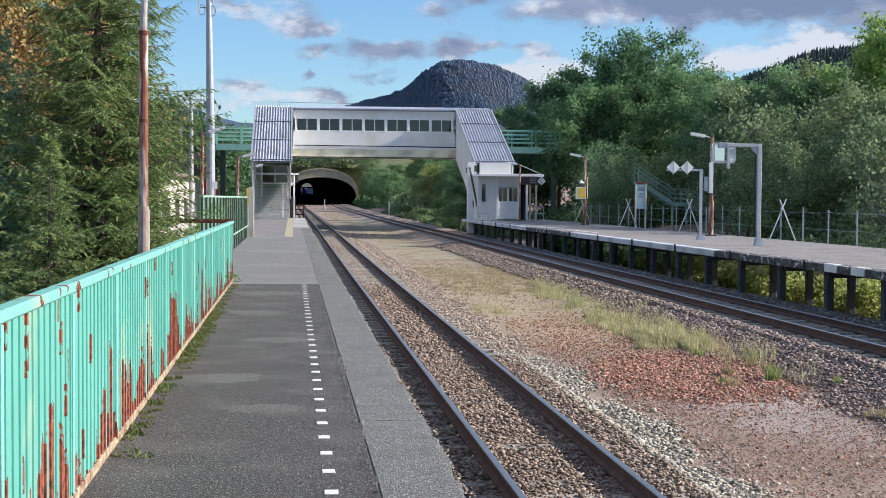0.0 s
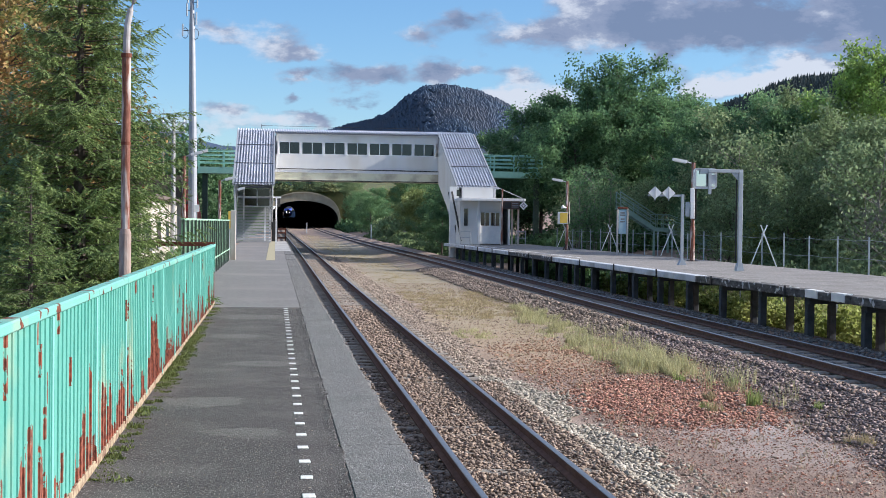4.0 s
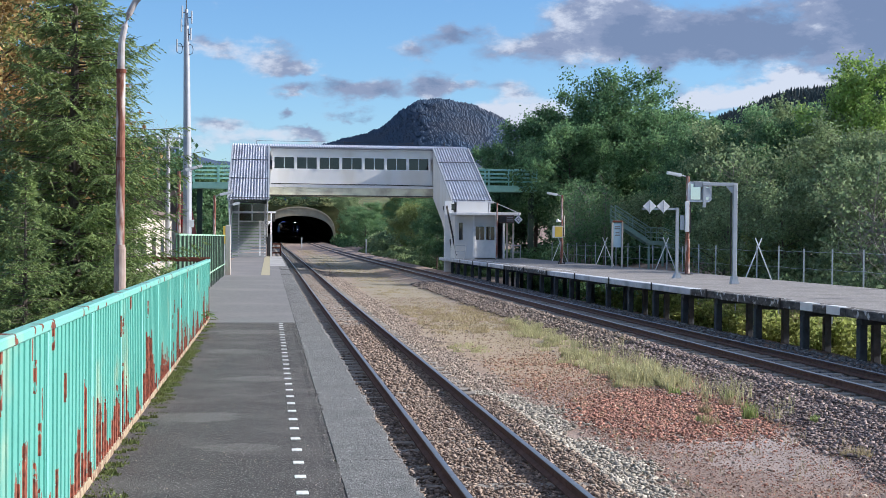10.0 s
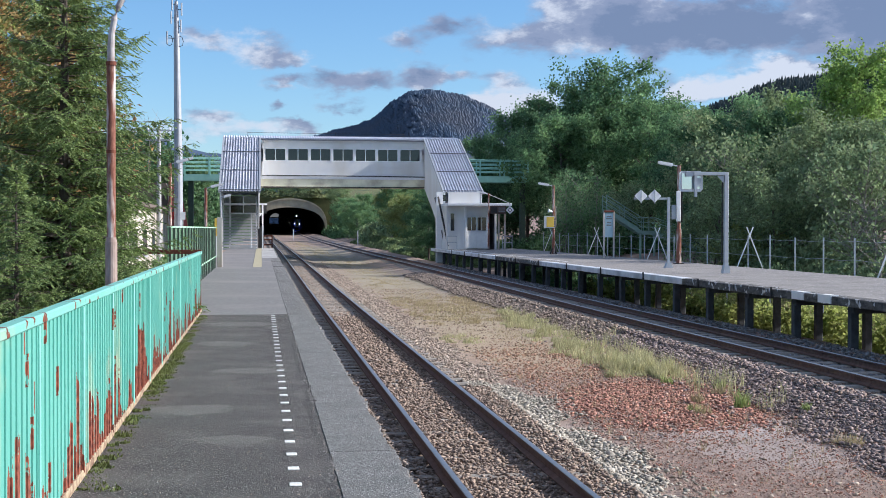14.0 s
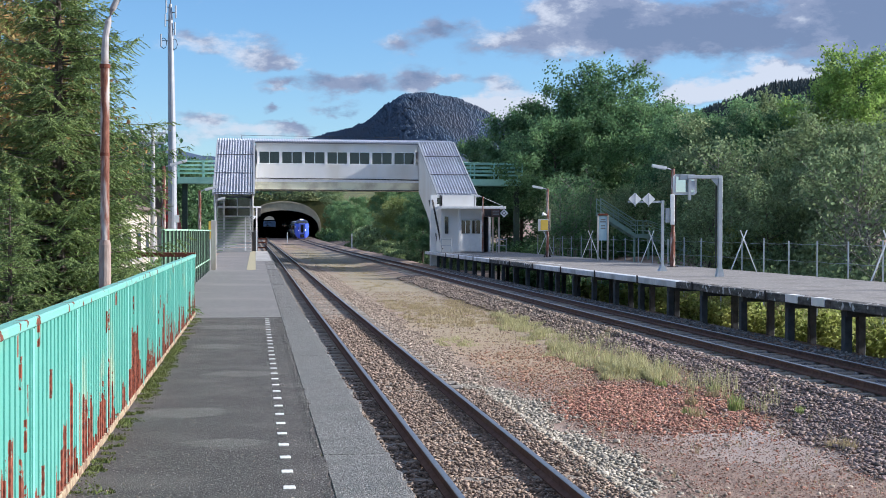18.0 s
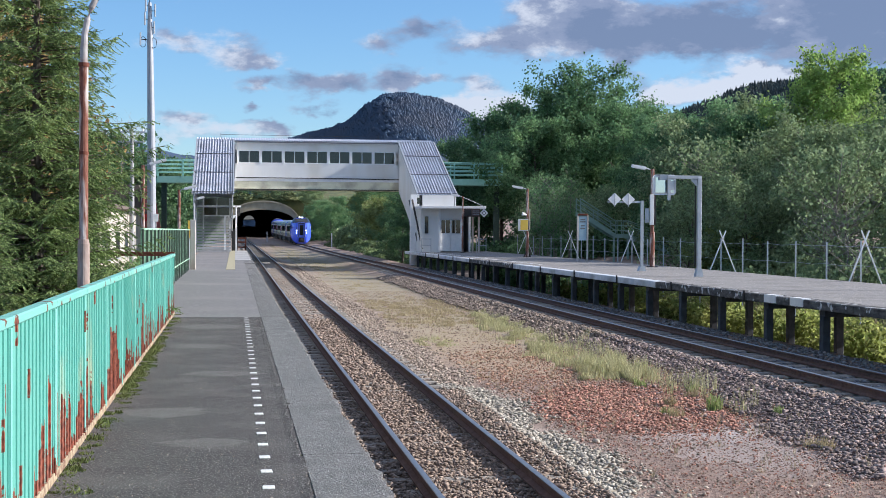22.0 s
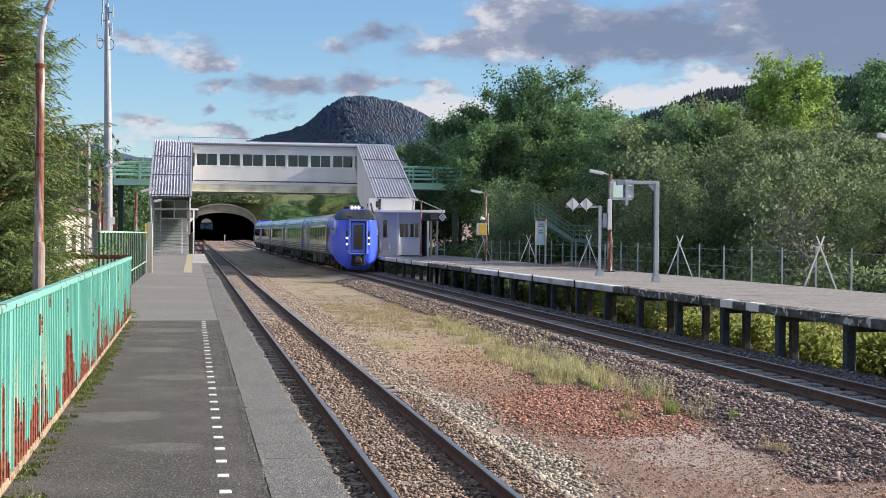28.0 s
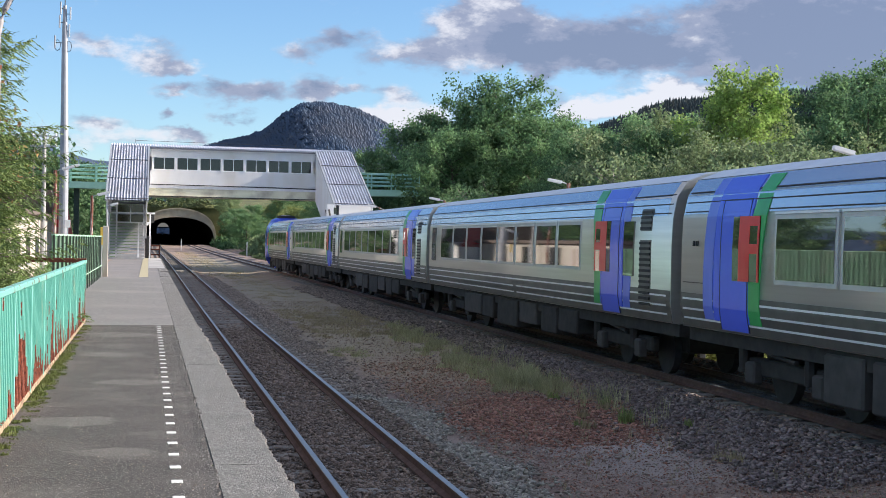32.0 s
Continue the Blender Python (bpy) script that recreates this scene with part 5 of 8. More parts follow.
def lamp_post(x, y, z0, top, arm, label, r=0.055, pole="rust", head=0.55, tilt=0.12, name="lamp_post"):
    """A pole with a fluorescent-tube lamp head on a short arm."""
    lp = thing(name, label, "street lamp", "platform lamps", at=(x, y, z0))
    h = top - z0
    part("pole", tube(B(), [(0, 0, -0.02), (0, 0, h * 0.35), (0, 0, h * 0.36), (0, 0, h)], [r * 1.35, r * 1.35, r, r], 10), M[pole], lp)
    s = 1 if arm > 0 else -1
    part("arm", tube(B(), [(0, 0, h - 0.05), (arm * 0.35, 0, h + tilt * 0.3)], 0.025, 6), M["galv"], lp)
    hd = part("lamp_head", beam(B(), (arm * 0.3, 0, h + tilt * 0.25), (arm * 0.3 + s * head, 0, h + tilt), 0.16, 0.10), M["white"], lp, "white lamp head")
    part("tube_cover", beam(B(), (arm * 0.34, 0, h + tilt * 0.25 - 0.06), (arm * 0.3 + s * head * 0.95, 0, h + tilt - 0.06), 0.12, 0.03), M["lens"], hd)
    part("base_plate", box(B(), -r * 2.4, r * 2.4, -r * 2.4, r * 2.4, 0, 0.03), M["metal_dark"], lp)
    return lp


M["lens"] = surf("milky_lamp_cover", (0.68, 0.7, 0.7), (0.78, 0.8, 0.8), scale=3, rough=0.35)
big = lamp_post(15.83, 51.3, RZ, 3.93, -0.9, "rusty brown platform lamp post with grey cabinet", r=0.07)
part("cabinet", box(B(), -0.13, 0.02, -0.16, -0.06, 1.62, 2.78, bevel=0.01), M["white"], big, "narrow pale cabinet")
part("cabinet_bar", box(B(), 0.07, 0.11, -0.1, 0.06, 1.6, 2.8), M["black"], big)
part("meter_box", box(B(), -0.28, -0.15, -0.1, 0.05, 1.7, 2.25, bevel=0.01), M["galv"], big)
yl = lamp_post(15.25, 71.5, RZ, 3.78, -0.85, "rusty platform lamp post with yellow sign and loudspeaker", r=0.06)
part("sign_back", box(B(), -0.52, 0.02, -0.14, -0.10, 1.38, 2.0), M["white"], yl, "white and yellow notice")
part("sign_face", box(B(), -0.40, 0.0, -0.148, -0.141, 1.42, 1.96), M["yellow_sign"], yl)
part("speaker", tube(B(), [(-0.28, -0.1, 2.28), (-0.05, -0.05, 2.22)], [0.10, 0.03], 10), M["white"], yl, "white horn loudspeaker")
part("sounding_pipe", tube(B(), [(0.12, 0, 1.4), (0.12, 0, 2.55)], 0.03, 6), M["wood_white"], yl)
part("bracket", box(B(), 0.0, 0.09, -0.1, -0.05, 1.45, 1.9), M["black"], yl)
for a, b in ((-0.2, -0.12), (0.2, 0.12), (0, 0.22)):
    part("stay_foot", beam(B(), (a, b, 0), (0, 0, 0.38), 0.05, 0.05), M["metal_dark"], yl)
near_lamp = lamp_post(16.45, 30.2, RZ, 3.80, -0.25, "grey platform lamp post with a small plate", r=0.05, pole="galv", head=0.52, tilt=0.16)
part("plate", box(B(), -0.22, -0.06, -0.05, -0.03, 1.58, 2.16, bevel=0.01), M["galv"], near_lamp, "small grey plate")
part("plate_face", box(B(), -0.20, -0.08, -0.056, -0.051, 1.62, 2.12), M["white"], near_lamp)
hl = lamp_post(14.22, 86.2, RZ, 3.72, -0.7, "slim rusty lamp post beside the hut", r=0.045)
part("sign_brace", tube(B(), [(0, 0, 3.5), (1.38, 0.1, 2.93)], 0.022, 6), M["galv"], hl, "slanting brace")
lamp_post(-3.85, 60, -1.2, 4.25, 0.9, "rusty lamp post behind the green fence", r=0.08, head=0.7, tilt=0.25)
lamp_post(-2.58, 66, -1.2, 3.4, 0.8, "rusty lamp post by the platform fence", r=0.07, head=0.6, tilt=0.2)
lamp_post(-2.0, 70, 0.0, 3.05, 0.5, "thin grey lamp post by the stairs", r=0.035, pole="galv", head=0.35, tilt=0.12)


def gantry():
    g = thing("mirror_gantry", "grey steel post with cantilever arm holding a framed mirror", "mirror", at=(13.9, 40.3, RZ))
    part("post", box(B(), -0.062, 0.062, -0.062, 0.062, 0.0, 3.0, bevel=0.01), M["galv"], g, "square grey post")
    part("foot", prism(B(), [(-0.115, 0.0), (0.115, 0.0), (0.07, 0.24), (-0.07, 0.24)], -0.11, 0.11), M["galv"], g, "flared steel foot")
    part("arm", box(B(), -1.02, 0.062, -0.05, 0.05, 2.95, 3.05, bevel=0.01), M["galv"], g, "cantilever arm")
    part("gusset", prism(B(), [(-0.28, 2.94), (-0.075, 2.94), (-0.075, 2.72)], -0.02, 0.02), M["galv"], g)
    part("conduit", tube(B(), [(-0.1, 0.06, 2.75), (-0.1, 0.06, 0.3)], 0.02, 6), M["metal_dark"], g)
    mir = part("mirror_frame", box(B(), -1.42, -0.70, 0.09, 0.15, 2.46, 3.08, bevel=0.07), M["white"], g, "rounded white mirror frame")
    part("mirror_face", box(B(), -1.345, -0.775, 0.082, 0.089, 2.535, 3.005), M["mirror"], mir)
    part("hood", beam(B(), (-1.24, 0.05, 2.98), (-0.80, 0.03, 3.0), 0.10, 0.14), M["galv"], g)
    part("drop_bar", box(B(), -1.0, -0.92, -0.07, 0.02, 2.30, 2.94), M["galv"], g)
    part("bracket", box(B(), -0.98, -0.78, 0.0, 0.09, 2.62, 2.88), M["galv"], g)
    return g


M["mirror"] = surf("silvered_mirror", (0.66, 0.68, 0.70), (0.74, 0.75, 0.77), scale=2, rough=0.06, metal=1.0)
gantry()


def diamond_stand():
    g = thing("marker_stand", "grey cantilever post carrying two white diamond markers", "sign", at=(13.86, 46.1, RZ))
    part("post", box(B(), -0.045, 0.045, -0.045, 0.045, 0, 2.42), M["galv"], g)
    part("foot", prism(B(), [(-0.14, 0.0), (0.14, 0.0), (0.06, 0.18), (-0.06, 0.18)], -0.12, 0.12), M["galv"], g)
    part("arm", box(B(), -1.22, 0.045, -0.035, 0.035, 2.34, 2.41), M["galv"], g)
    for x in (-0.99, -0.51):
        part("diamond", prism(B(), [(x - 0.235, 2.46), (x, 2.24), (x + 0.235, 2.46), (x, 2.68)], -0.065, -0.04), M["white"], g, "white diamond plate")
        part("stem", box(B(), x - 0.015, x + 0.015, -0.075, -0.066, 2.2, 2.66), M["galv"], g)
    return g


diamond_stand()


def info_board():
    g = thing("station_board", "narrow standing notice board in a weathered white frame", "notice board", at=(15.7, 61.5, RZ))
    for x in (-0.24, 0.22):
        part("post", box(B(), x - 0.035, x + 0.035, -0.035, 0.035, 0, 2.12, bevel=0.006), M["wood_white"], g)
    part("cap", box(B(), -0.24, 0.22, -0.045, 0.045, 2.08, 2.17, bevel=0.015), M["rust_bar"], g)
    part("panel", box(B(), -0.19, 0.17, -0.02, 0.02, 0.95, 2.04), M["sign_blue"], g, "pale blue printed panel")
    for z, a, b in ((1.9, -0.12, 0.1), (1.8, -0.14, 0.12), (1.62, -0.1, 0.08), (1.5, -0.12, 0.1)):
        part("text_bar", box(B(), a, b, -0.027, -0.021, z - 0.03, z + 0.03), M["grey_text"], g)
    return g


info_board()


# ---- wire fence behind the far platform ----
def wire_fence():
    f = thing("wire_fence", "thin white post-and-wire fence with crossed braces", "fence", at=(17.3, 0, -0.35))
    y, posts = 29.8, []
    rnd = random.Random(4)
    while y < 85:
        posts.append(y)
        lean = rnd.uniform(-0.03, 0.03)
        part("post", box(B(), lean - 0.019, lean + 0.019, y - 0.019, y + 0.019, -1.7, 1.62 + rnd.uniform(-0.05, 0.05)), M["galv"], f)
        y += 2.25
    for z in (1.5, 0.95):
        pts = []
        for a, b in zip(posts, posts[1:]):
            pts += [(0.03, a, z), (0.03, (a + b) / 2, z - 0.04)]
        part("wire", tube(B(), pts, 0.006, 4), M["galv"], f)
    for y in (36.4, 47.8, 59.5, 70.7, 82.0):
        for s in (-1, 1):
            part("cross_brace", beam(B(), (0.08 - s * 0.65, y + 0.05 * s, 0.0), (0.08 + s * 0.14, y + 0.05 * s, 1.93), 0.035, 0.035), M["white"], f, "white crossed brace")
    return f


wire_fence()


# ---- green stairs in the wood ----
def green_stairs():
    g = thing("green_stairs", "dull green steel stairs with railings among the trees", "staircase", at=(0, 85, 0))
    a, b, c, d = Vector((21.4, 0, 2.65)), Vector((23.66, 0, 1.27)), Vector((24.5, 0, 1.27)), Vector((28.6, 0, -0.15))
    a0 = a
    for y in (-0.55, 0.55):
        o = Vector((0, y, 0))
        for p, q in ((a0, b), (b, c), (c, d)):
            part("stringer", beam(B(), p + o, q + o, 0.06, 0.24), M["green_old"], g)
            for z in (0.35, 0.65, 0.95):
                part("rail", tube(B(), [p + o + Vector((0, 0, z)), q + o + Vector((0, 0, z))], 0.03, 6), M["green_old"], g)
            n = max(2, int((q - p).length / 0.9))
            for k in range(n + 1):
                r = p.lerp(q, k / n) + o
                part("rail_post", tube(B(), [r, r + Vector((0, 0, 0.98))], 0.03, 6), M["green_old"], g)
    for p, q, n in ((a0, b, 11), (c, d, 12)):
        for k in range(n):
            r = p.lerp(q, (k + 0.5) / n)
            part("tread", box(B(), r.x - 0.15, r.x + 0.15, r.y - 0.52, r.y + 0.52, r.z - 0.03, r.z + 0.02), M["green_old"], g)
    part("landing", box(B(), b.x, c.x, -0.55, 0.55, 1.19, 1.26), M["green_old"], g)
    for x in (23.6, 24.5):
        part("leg", box(B(), x - 0.06, x + 0.06, -0.5, -0.4, -1.2, 1.3), M["green_old"], g)
    part("leg", box(B(), 26.5, 26.6, -0.5, -0.4, -1.2, 0.3), M["green_old"], g)
    return g


M["green_old"] = surf("dull_green_steel", (0.24, 0.36, 0.30), (0.34, 0.46, 0.40), scale=3, rough=0.7)
green_stairs()


# ---- left side: pole, mast, utility pole, house ----
def near_pole():
    p = thing("lamp_pole", "tall rusty lamp pole with a curved top behind the fence", "street lamp", at=(-1.89, 18.0, -1.3))
    part("lower_tube", tube(B(), [(0, 0, 0), (0, 0, 2.62), (0, 0, 2.68)], [0.078, 0.075, 0.06], 16), M["rust_pale"], p, "rusty lower tube")
    part("upper_tube", tube(B(), [(0, 0, 2.65), (0.0, 0, 4.88)], 0.056, 16), M["rust"], p, "rust-streaked upper tube")
    part("collar", tube(B(), [(0, 0, 4.86), (0, 0, 4.91)], 0.068, 16), M["rust_bar"], p)
    part("joint_band", tube(B(), [(0, 0, 3.75), (0, 0, 3.79)], 0.062, 16), M["rust_bar"], p)
    pts = [(0, 0, 4.88), (0.0, 0, 5.10)] + [(0.60 - 0.60 * math.cos(k * 0.19), 0, 5.10 + 0.95 * math.sin(k * 0.19)) for k in range(1, 9)]
    part("curved_top", tube(B(), pts, [0.046] * 2 + [0.04] * 8, 12), M["galv_rust"], p, "curved grey top")
    part("lamp_head", beam(B(), pts[-1], (pts[-1][0] + 0.6, 0, pts[-1][2] + 0.1), 0.18, 0.12), M["white"], p)
    return p


M["rust_pale"] = surf("pale_rusty_paint", (0.16, 0.085, 0.065), (0.46, 0.38, 0.34), scale=5, rough=0.85, bump=0.2, stretch=(1, 1, 0.3))
M["galv_rust"] = surf("grey_paint_with_rust", (0.30, 0.27, 0.26), (0.45, 0.44, 0.45), scale=5, rough=0.7, c3=(0.2, 0.1, 0.07), scale3=2.0)
near_pole()


def mast():
    p = thing("antenna_mast", "tall grey tapering antenna mast", "mast", at=(-4.9, 84, -1.4))
    part("shaft", tube(B(), [(0.02, 0, 0), (0.0, 0, 7), (-0.1, 0, 14.6), (-0.12, 0, 16.4)], [0.28, 0.25, 0.17, 0.10], 16), M["mast"], p)
    for z, x in ((14.2, -0.55), (14.9, 0.25), (15.4, -0.3), (15.9, 0.3), (16.2, -0.25)):
        part("antenna", tube(B(), [(x - 0.1, -0.1, z - 0.35), (x - 0.1, -0.1, z + 0.4)], 0.05, 8), M["galv"], p, "slim antenna")
        part("bracket", tube(B(), [(-0.1, 0, z), (x - 0.1, -0.1, z)], 0.025, 5), M["metal_dark"], p)
    for z, x in ((14.0, 0.22), (14.05, -0.4)):
        ring = [(x - 0.1 + 0.18 * math.cos(k * 0.785), -0.1, z + 0.32 * math.sin(k * 0.785)) for k in range(9)]
        part("loop", tube(B(), ring, 0.02, 5), M["metal_dark"], p)
    part("top_rod", tube(B(), [(-0.12, 0, 16.3), (-0.12, 0, 17.0)], 0.03, 6), M["metal_dark"], p)
    return p


mast()


def utility_pole(x, y, top):
    p = thing("utility_pole", "grey concrete utility pole with two crossarms", "pole", at=(x, y, -1.4))
    h = top + 1.4
    part("shaft", tube(B(), [(0, 0, 0), (0, 0, h)], [0.17, 0.10], 12), M["concrete_pale"], p)
    for z in (h - 0.2, h - 0.75):
        part("crossarm", box(B(), -0.75, 0.75, -0.05, 0.05, z, z + 0.08), M["galv"], p)
        for xx in (-0.6, 0.0, 0.6):
            part("insulator", tube(B(), [(xx, 0, z + 0.08), (xx, 0, z + 0.24)], [0.05, 0.03], 8), M["white"], p)
    return p


utility_pole(-5.75, 80, 7.2)


def house():
    h = thing("station_house", "small white house with a brown roof and red gable", "house", at=(0, 97, -1.3))
    x0, x1, d = -11.5, -5.9, 7.0
    wall = part("wall", box(B(), x0, x1, 0, d, 0, 4.1), M["white"], h, "white wall")
    roof = prism(B(), [(x0 - 0.4, 3.95), (x1 + 0.35, 3.95), (x1 - 0.6, 5.9), (x0 + 0.8, 5.9)], -0.4, d + 0.4)
    part("roof", roof, M["roof_brown"], h, "weathered brown roof")
    part("gable_board", prism(B(), [(-6.6, 2.6), (-4.9, 2.6), (-5.5, 5.8), (-6.1, 5.8)], -1.2, -0.9), M["red_wall"], h, "red boarded gable")
    part("porch_wall", box(B(), -6.55, -4.95, -1.2, 0.0, 0, 2.6), M["white"], h)
    # unseen annex, added as a bright wall for the train windows to reflect
    part("added_annex_wall", box(B(), -11.2, -6.3, -30, -1.35, 0, 3.9, bevel=0.02), M["annex"], h, "added cream annex wall for the train windows to reflect")
    part("annex_roof", box(B(), -11.5, -5.9, -30.3, -1.25, 3.9, 4.1, bevel=0.02), M["roof_brown"], h, "flat brown roof of the added annex")
    for y in (-27, -21, -15, -9):
        w = part("annex_window", box(B(), -6.3, -6.26, y, y + 2.2, 1.3, 2.7), M["glass"], h)
        part("annex_window_frame", box(B(), -6.3, -6.22, y - 0.08, y + 2.28, 1.22, 1.29), M["galv"], w)
    for x in (-10.2, -8.0):
        w = part("window", box(B(), x, x + 1.0, -0.03, 0.0, 2.0, 3.1), M["glass"], h)
        part("window_frame", box(B(), x - 0.06, x + 1.06, -0.05, -0.031, 1.93, 2.0), M["galv"], w)
    part("porch_window", box(B(), -6.2, -5.8, -1.23, -1.2, 3.4, 3.9), M["red"], h)
    return h


M["annex"] = surf("weathered_cream_render", (0.46, 0.42, 0.36), (0.60, 0.56, 0.49), scale=2, rough=0.85, c3=(0.40, 0.36, 0.31), scale3=0.5)
M["roof_brown"] = surf("weathered_brown_roof", (0.11, 0.085, 0.07), (0.17, 0.135, 0.115), scale=3, rough=0.8)
house()


def post_sign(name, label, x, y, z0, h, w, mat, face=None, hh=0.4):
    p = thing(name, label, "sign", at=(x, y, z0))
    part("post", tube(B(), [(0, 0, 0), (0, 0, h)], 0.035, 8), M["galv"], p)
    part("plate", box(B(), -w / 2, w / 2, -0.05, -0.03, h - hh, h, bevel=0.006), M[mat], p)
    return p


post_sign("post_sign", "small white sign on a thin grey post", -4.15, 75, -1.2, 3.55, 0.28, "white")
post_sign("post_sign", "small yellow-green plate on a thin post", -2.3, 72, 0.0, 2.0, 0.14, "yellow_sign", hh=0.9)
pk = thing("fence_end_post", "weathered pinkish wooden post at the fence end", "post", at=(-1.56, 53.1, 0))
part("shaft", box(B(), -0.1, 0.1, -0.1, 0.1, -0.1, 1.9, bevel=0.015), M["wood_pink"] if "wood_pink" in M else M["wood_white"], pk)
pk2 = thing("equipment_cabinet", "pale equipment cabinet behind the green fence", "cabinet", at=(-2.6, 58, -0.2))
part("body", box(B(), -0.55, 0.35, -0.3, 0.3, 0, 1.55, bevel=0.02), M["concrete_pale"], pk2)
part("cap", box(B(), -0.6, 0.4, -0.35, 0.35, 1.55, 1.63), M["galv"], pk2)
pk3 = thing("dark_fence", "dark weathered board fence beyond the green fence", "fence", at=(-2.15, 56, 0))
for k in range(2):
    part("board", box(B(), -0.03, 0.03, k * 2.5, k * 2.5 + 2.46, 0, 1.35), M["wood_white"], pk3)


def track_marker(x, y, h, label):
    z = ground_z(x, y)
    p = thing("track_marker", label, "marker", "track markers", at=(x, y, z - 0.05))
    part("post", box(B(), -0.07, 0.07, -0.07, 0.07, 0, h, bevel=0.01), M["white"], p)
    part("cap", box(B(), -0.09, 0.09, -0.09, 0.09, h, h + 0.05), M["white"], p)
    return p


track_marker(14.2, 205, 2.3, "white marker post beside the far track")
track_marker(5.6, 244, 1.9, "thin white post at the tunnel mouth")
bar = thing("barrier", "low red and white barrier at the platform end", "barrier", at=(0.45, 97.4, -0.2))
for x in (-0.3, 0.3):
    part("post", box(B(), x - 0.04, x + 0.04, -0.04, 0.04, 0, 1.2), M["rust_bar"], bar)
for z in (0.5, 0.85, 1.12):
    part("bar", box(B(), -0.34, 0.34, -0.06, -0.041, z, z + 0.1), M["rust_bar"], bar)


# ---- vegetation ----
def rand_dirs(rng, n):
    v = rng.normal(size=(n, 3))
    return v / np.linalg.norm(v, axis=1)[:, None]


def leaf_mesh(name, centres, sizes, rng, mat, up_bias=0.35, long=1.5):
    """Small bent leaf sprays: two triangles folded along the middle, at the given centres."""
    n = len(centres)
    a = rand_dirs(rng, n)
    nrm = rand_dirs(rng, n) + np.array([0, 0, up_bias])
    b = np.cross(nrm, a)
    b /= np.linalg.norm(b, axis=1)[:, None] + 1e-9
    fold = np.cross(a, b) * 0.25
    s = np.asarray(sizes)[:, None]
    v = np.stack([centres - a * s * long * 0.5, centres + b * s * 0.5 + fold * s, centres + a * s * long * 0.5, centres - b * s * 0.5 + fold * s], 1).reshape(-1, 3)
    me = bpy.data.meshes.new(name)
    me.vertices.add(4 * n)
    me.vertices.foreach_set("co", v.astype(np.float32).ravel())
    k = np.arange(n)[:, None] * 4
    tri = np.concatenate([k + [0, 1, 2], k + [0, 2, 3]], 1).reshape(-1)
    me.loops.add(6 * n)
    me.loops.foreach_set("vertex_index", tri.astype(np.int32))
    me.polygons.add(2 * n)
    me.polygons.foreach_set("loop_start", (np.arange(2 * n) * 3).astype(np.int32))
    me.polygons.foreach_set("loop_total", np.full(2 * n, 3, np.int32))
    me.materials.append(mat)
    me.update(calc_edges=True)
    return me


def add_mesh(name, me, parent, label=""):
    ob = new(name, me)
    if parent:
        ob.parent = parent
    return tagged(ob, label) if label else ob


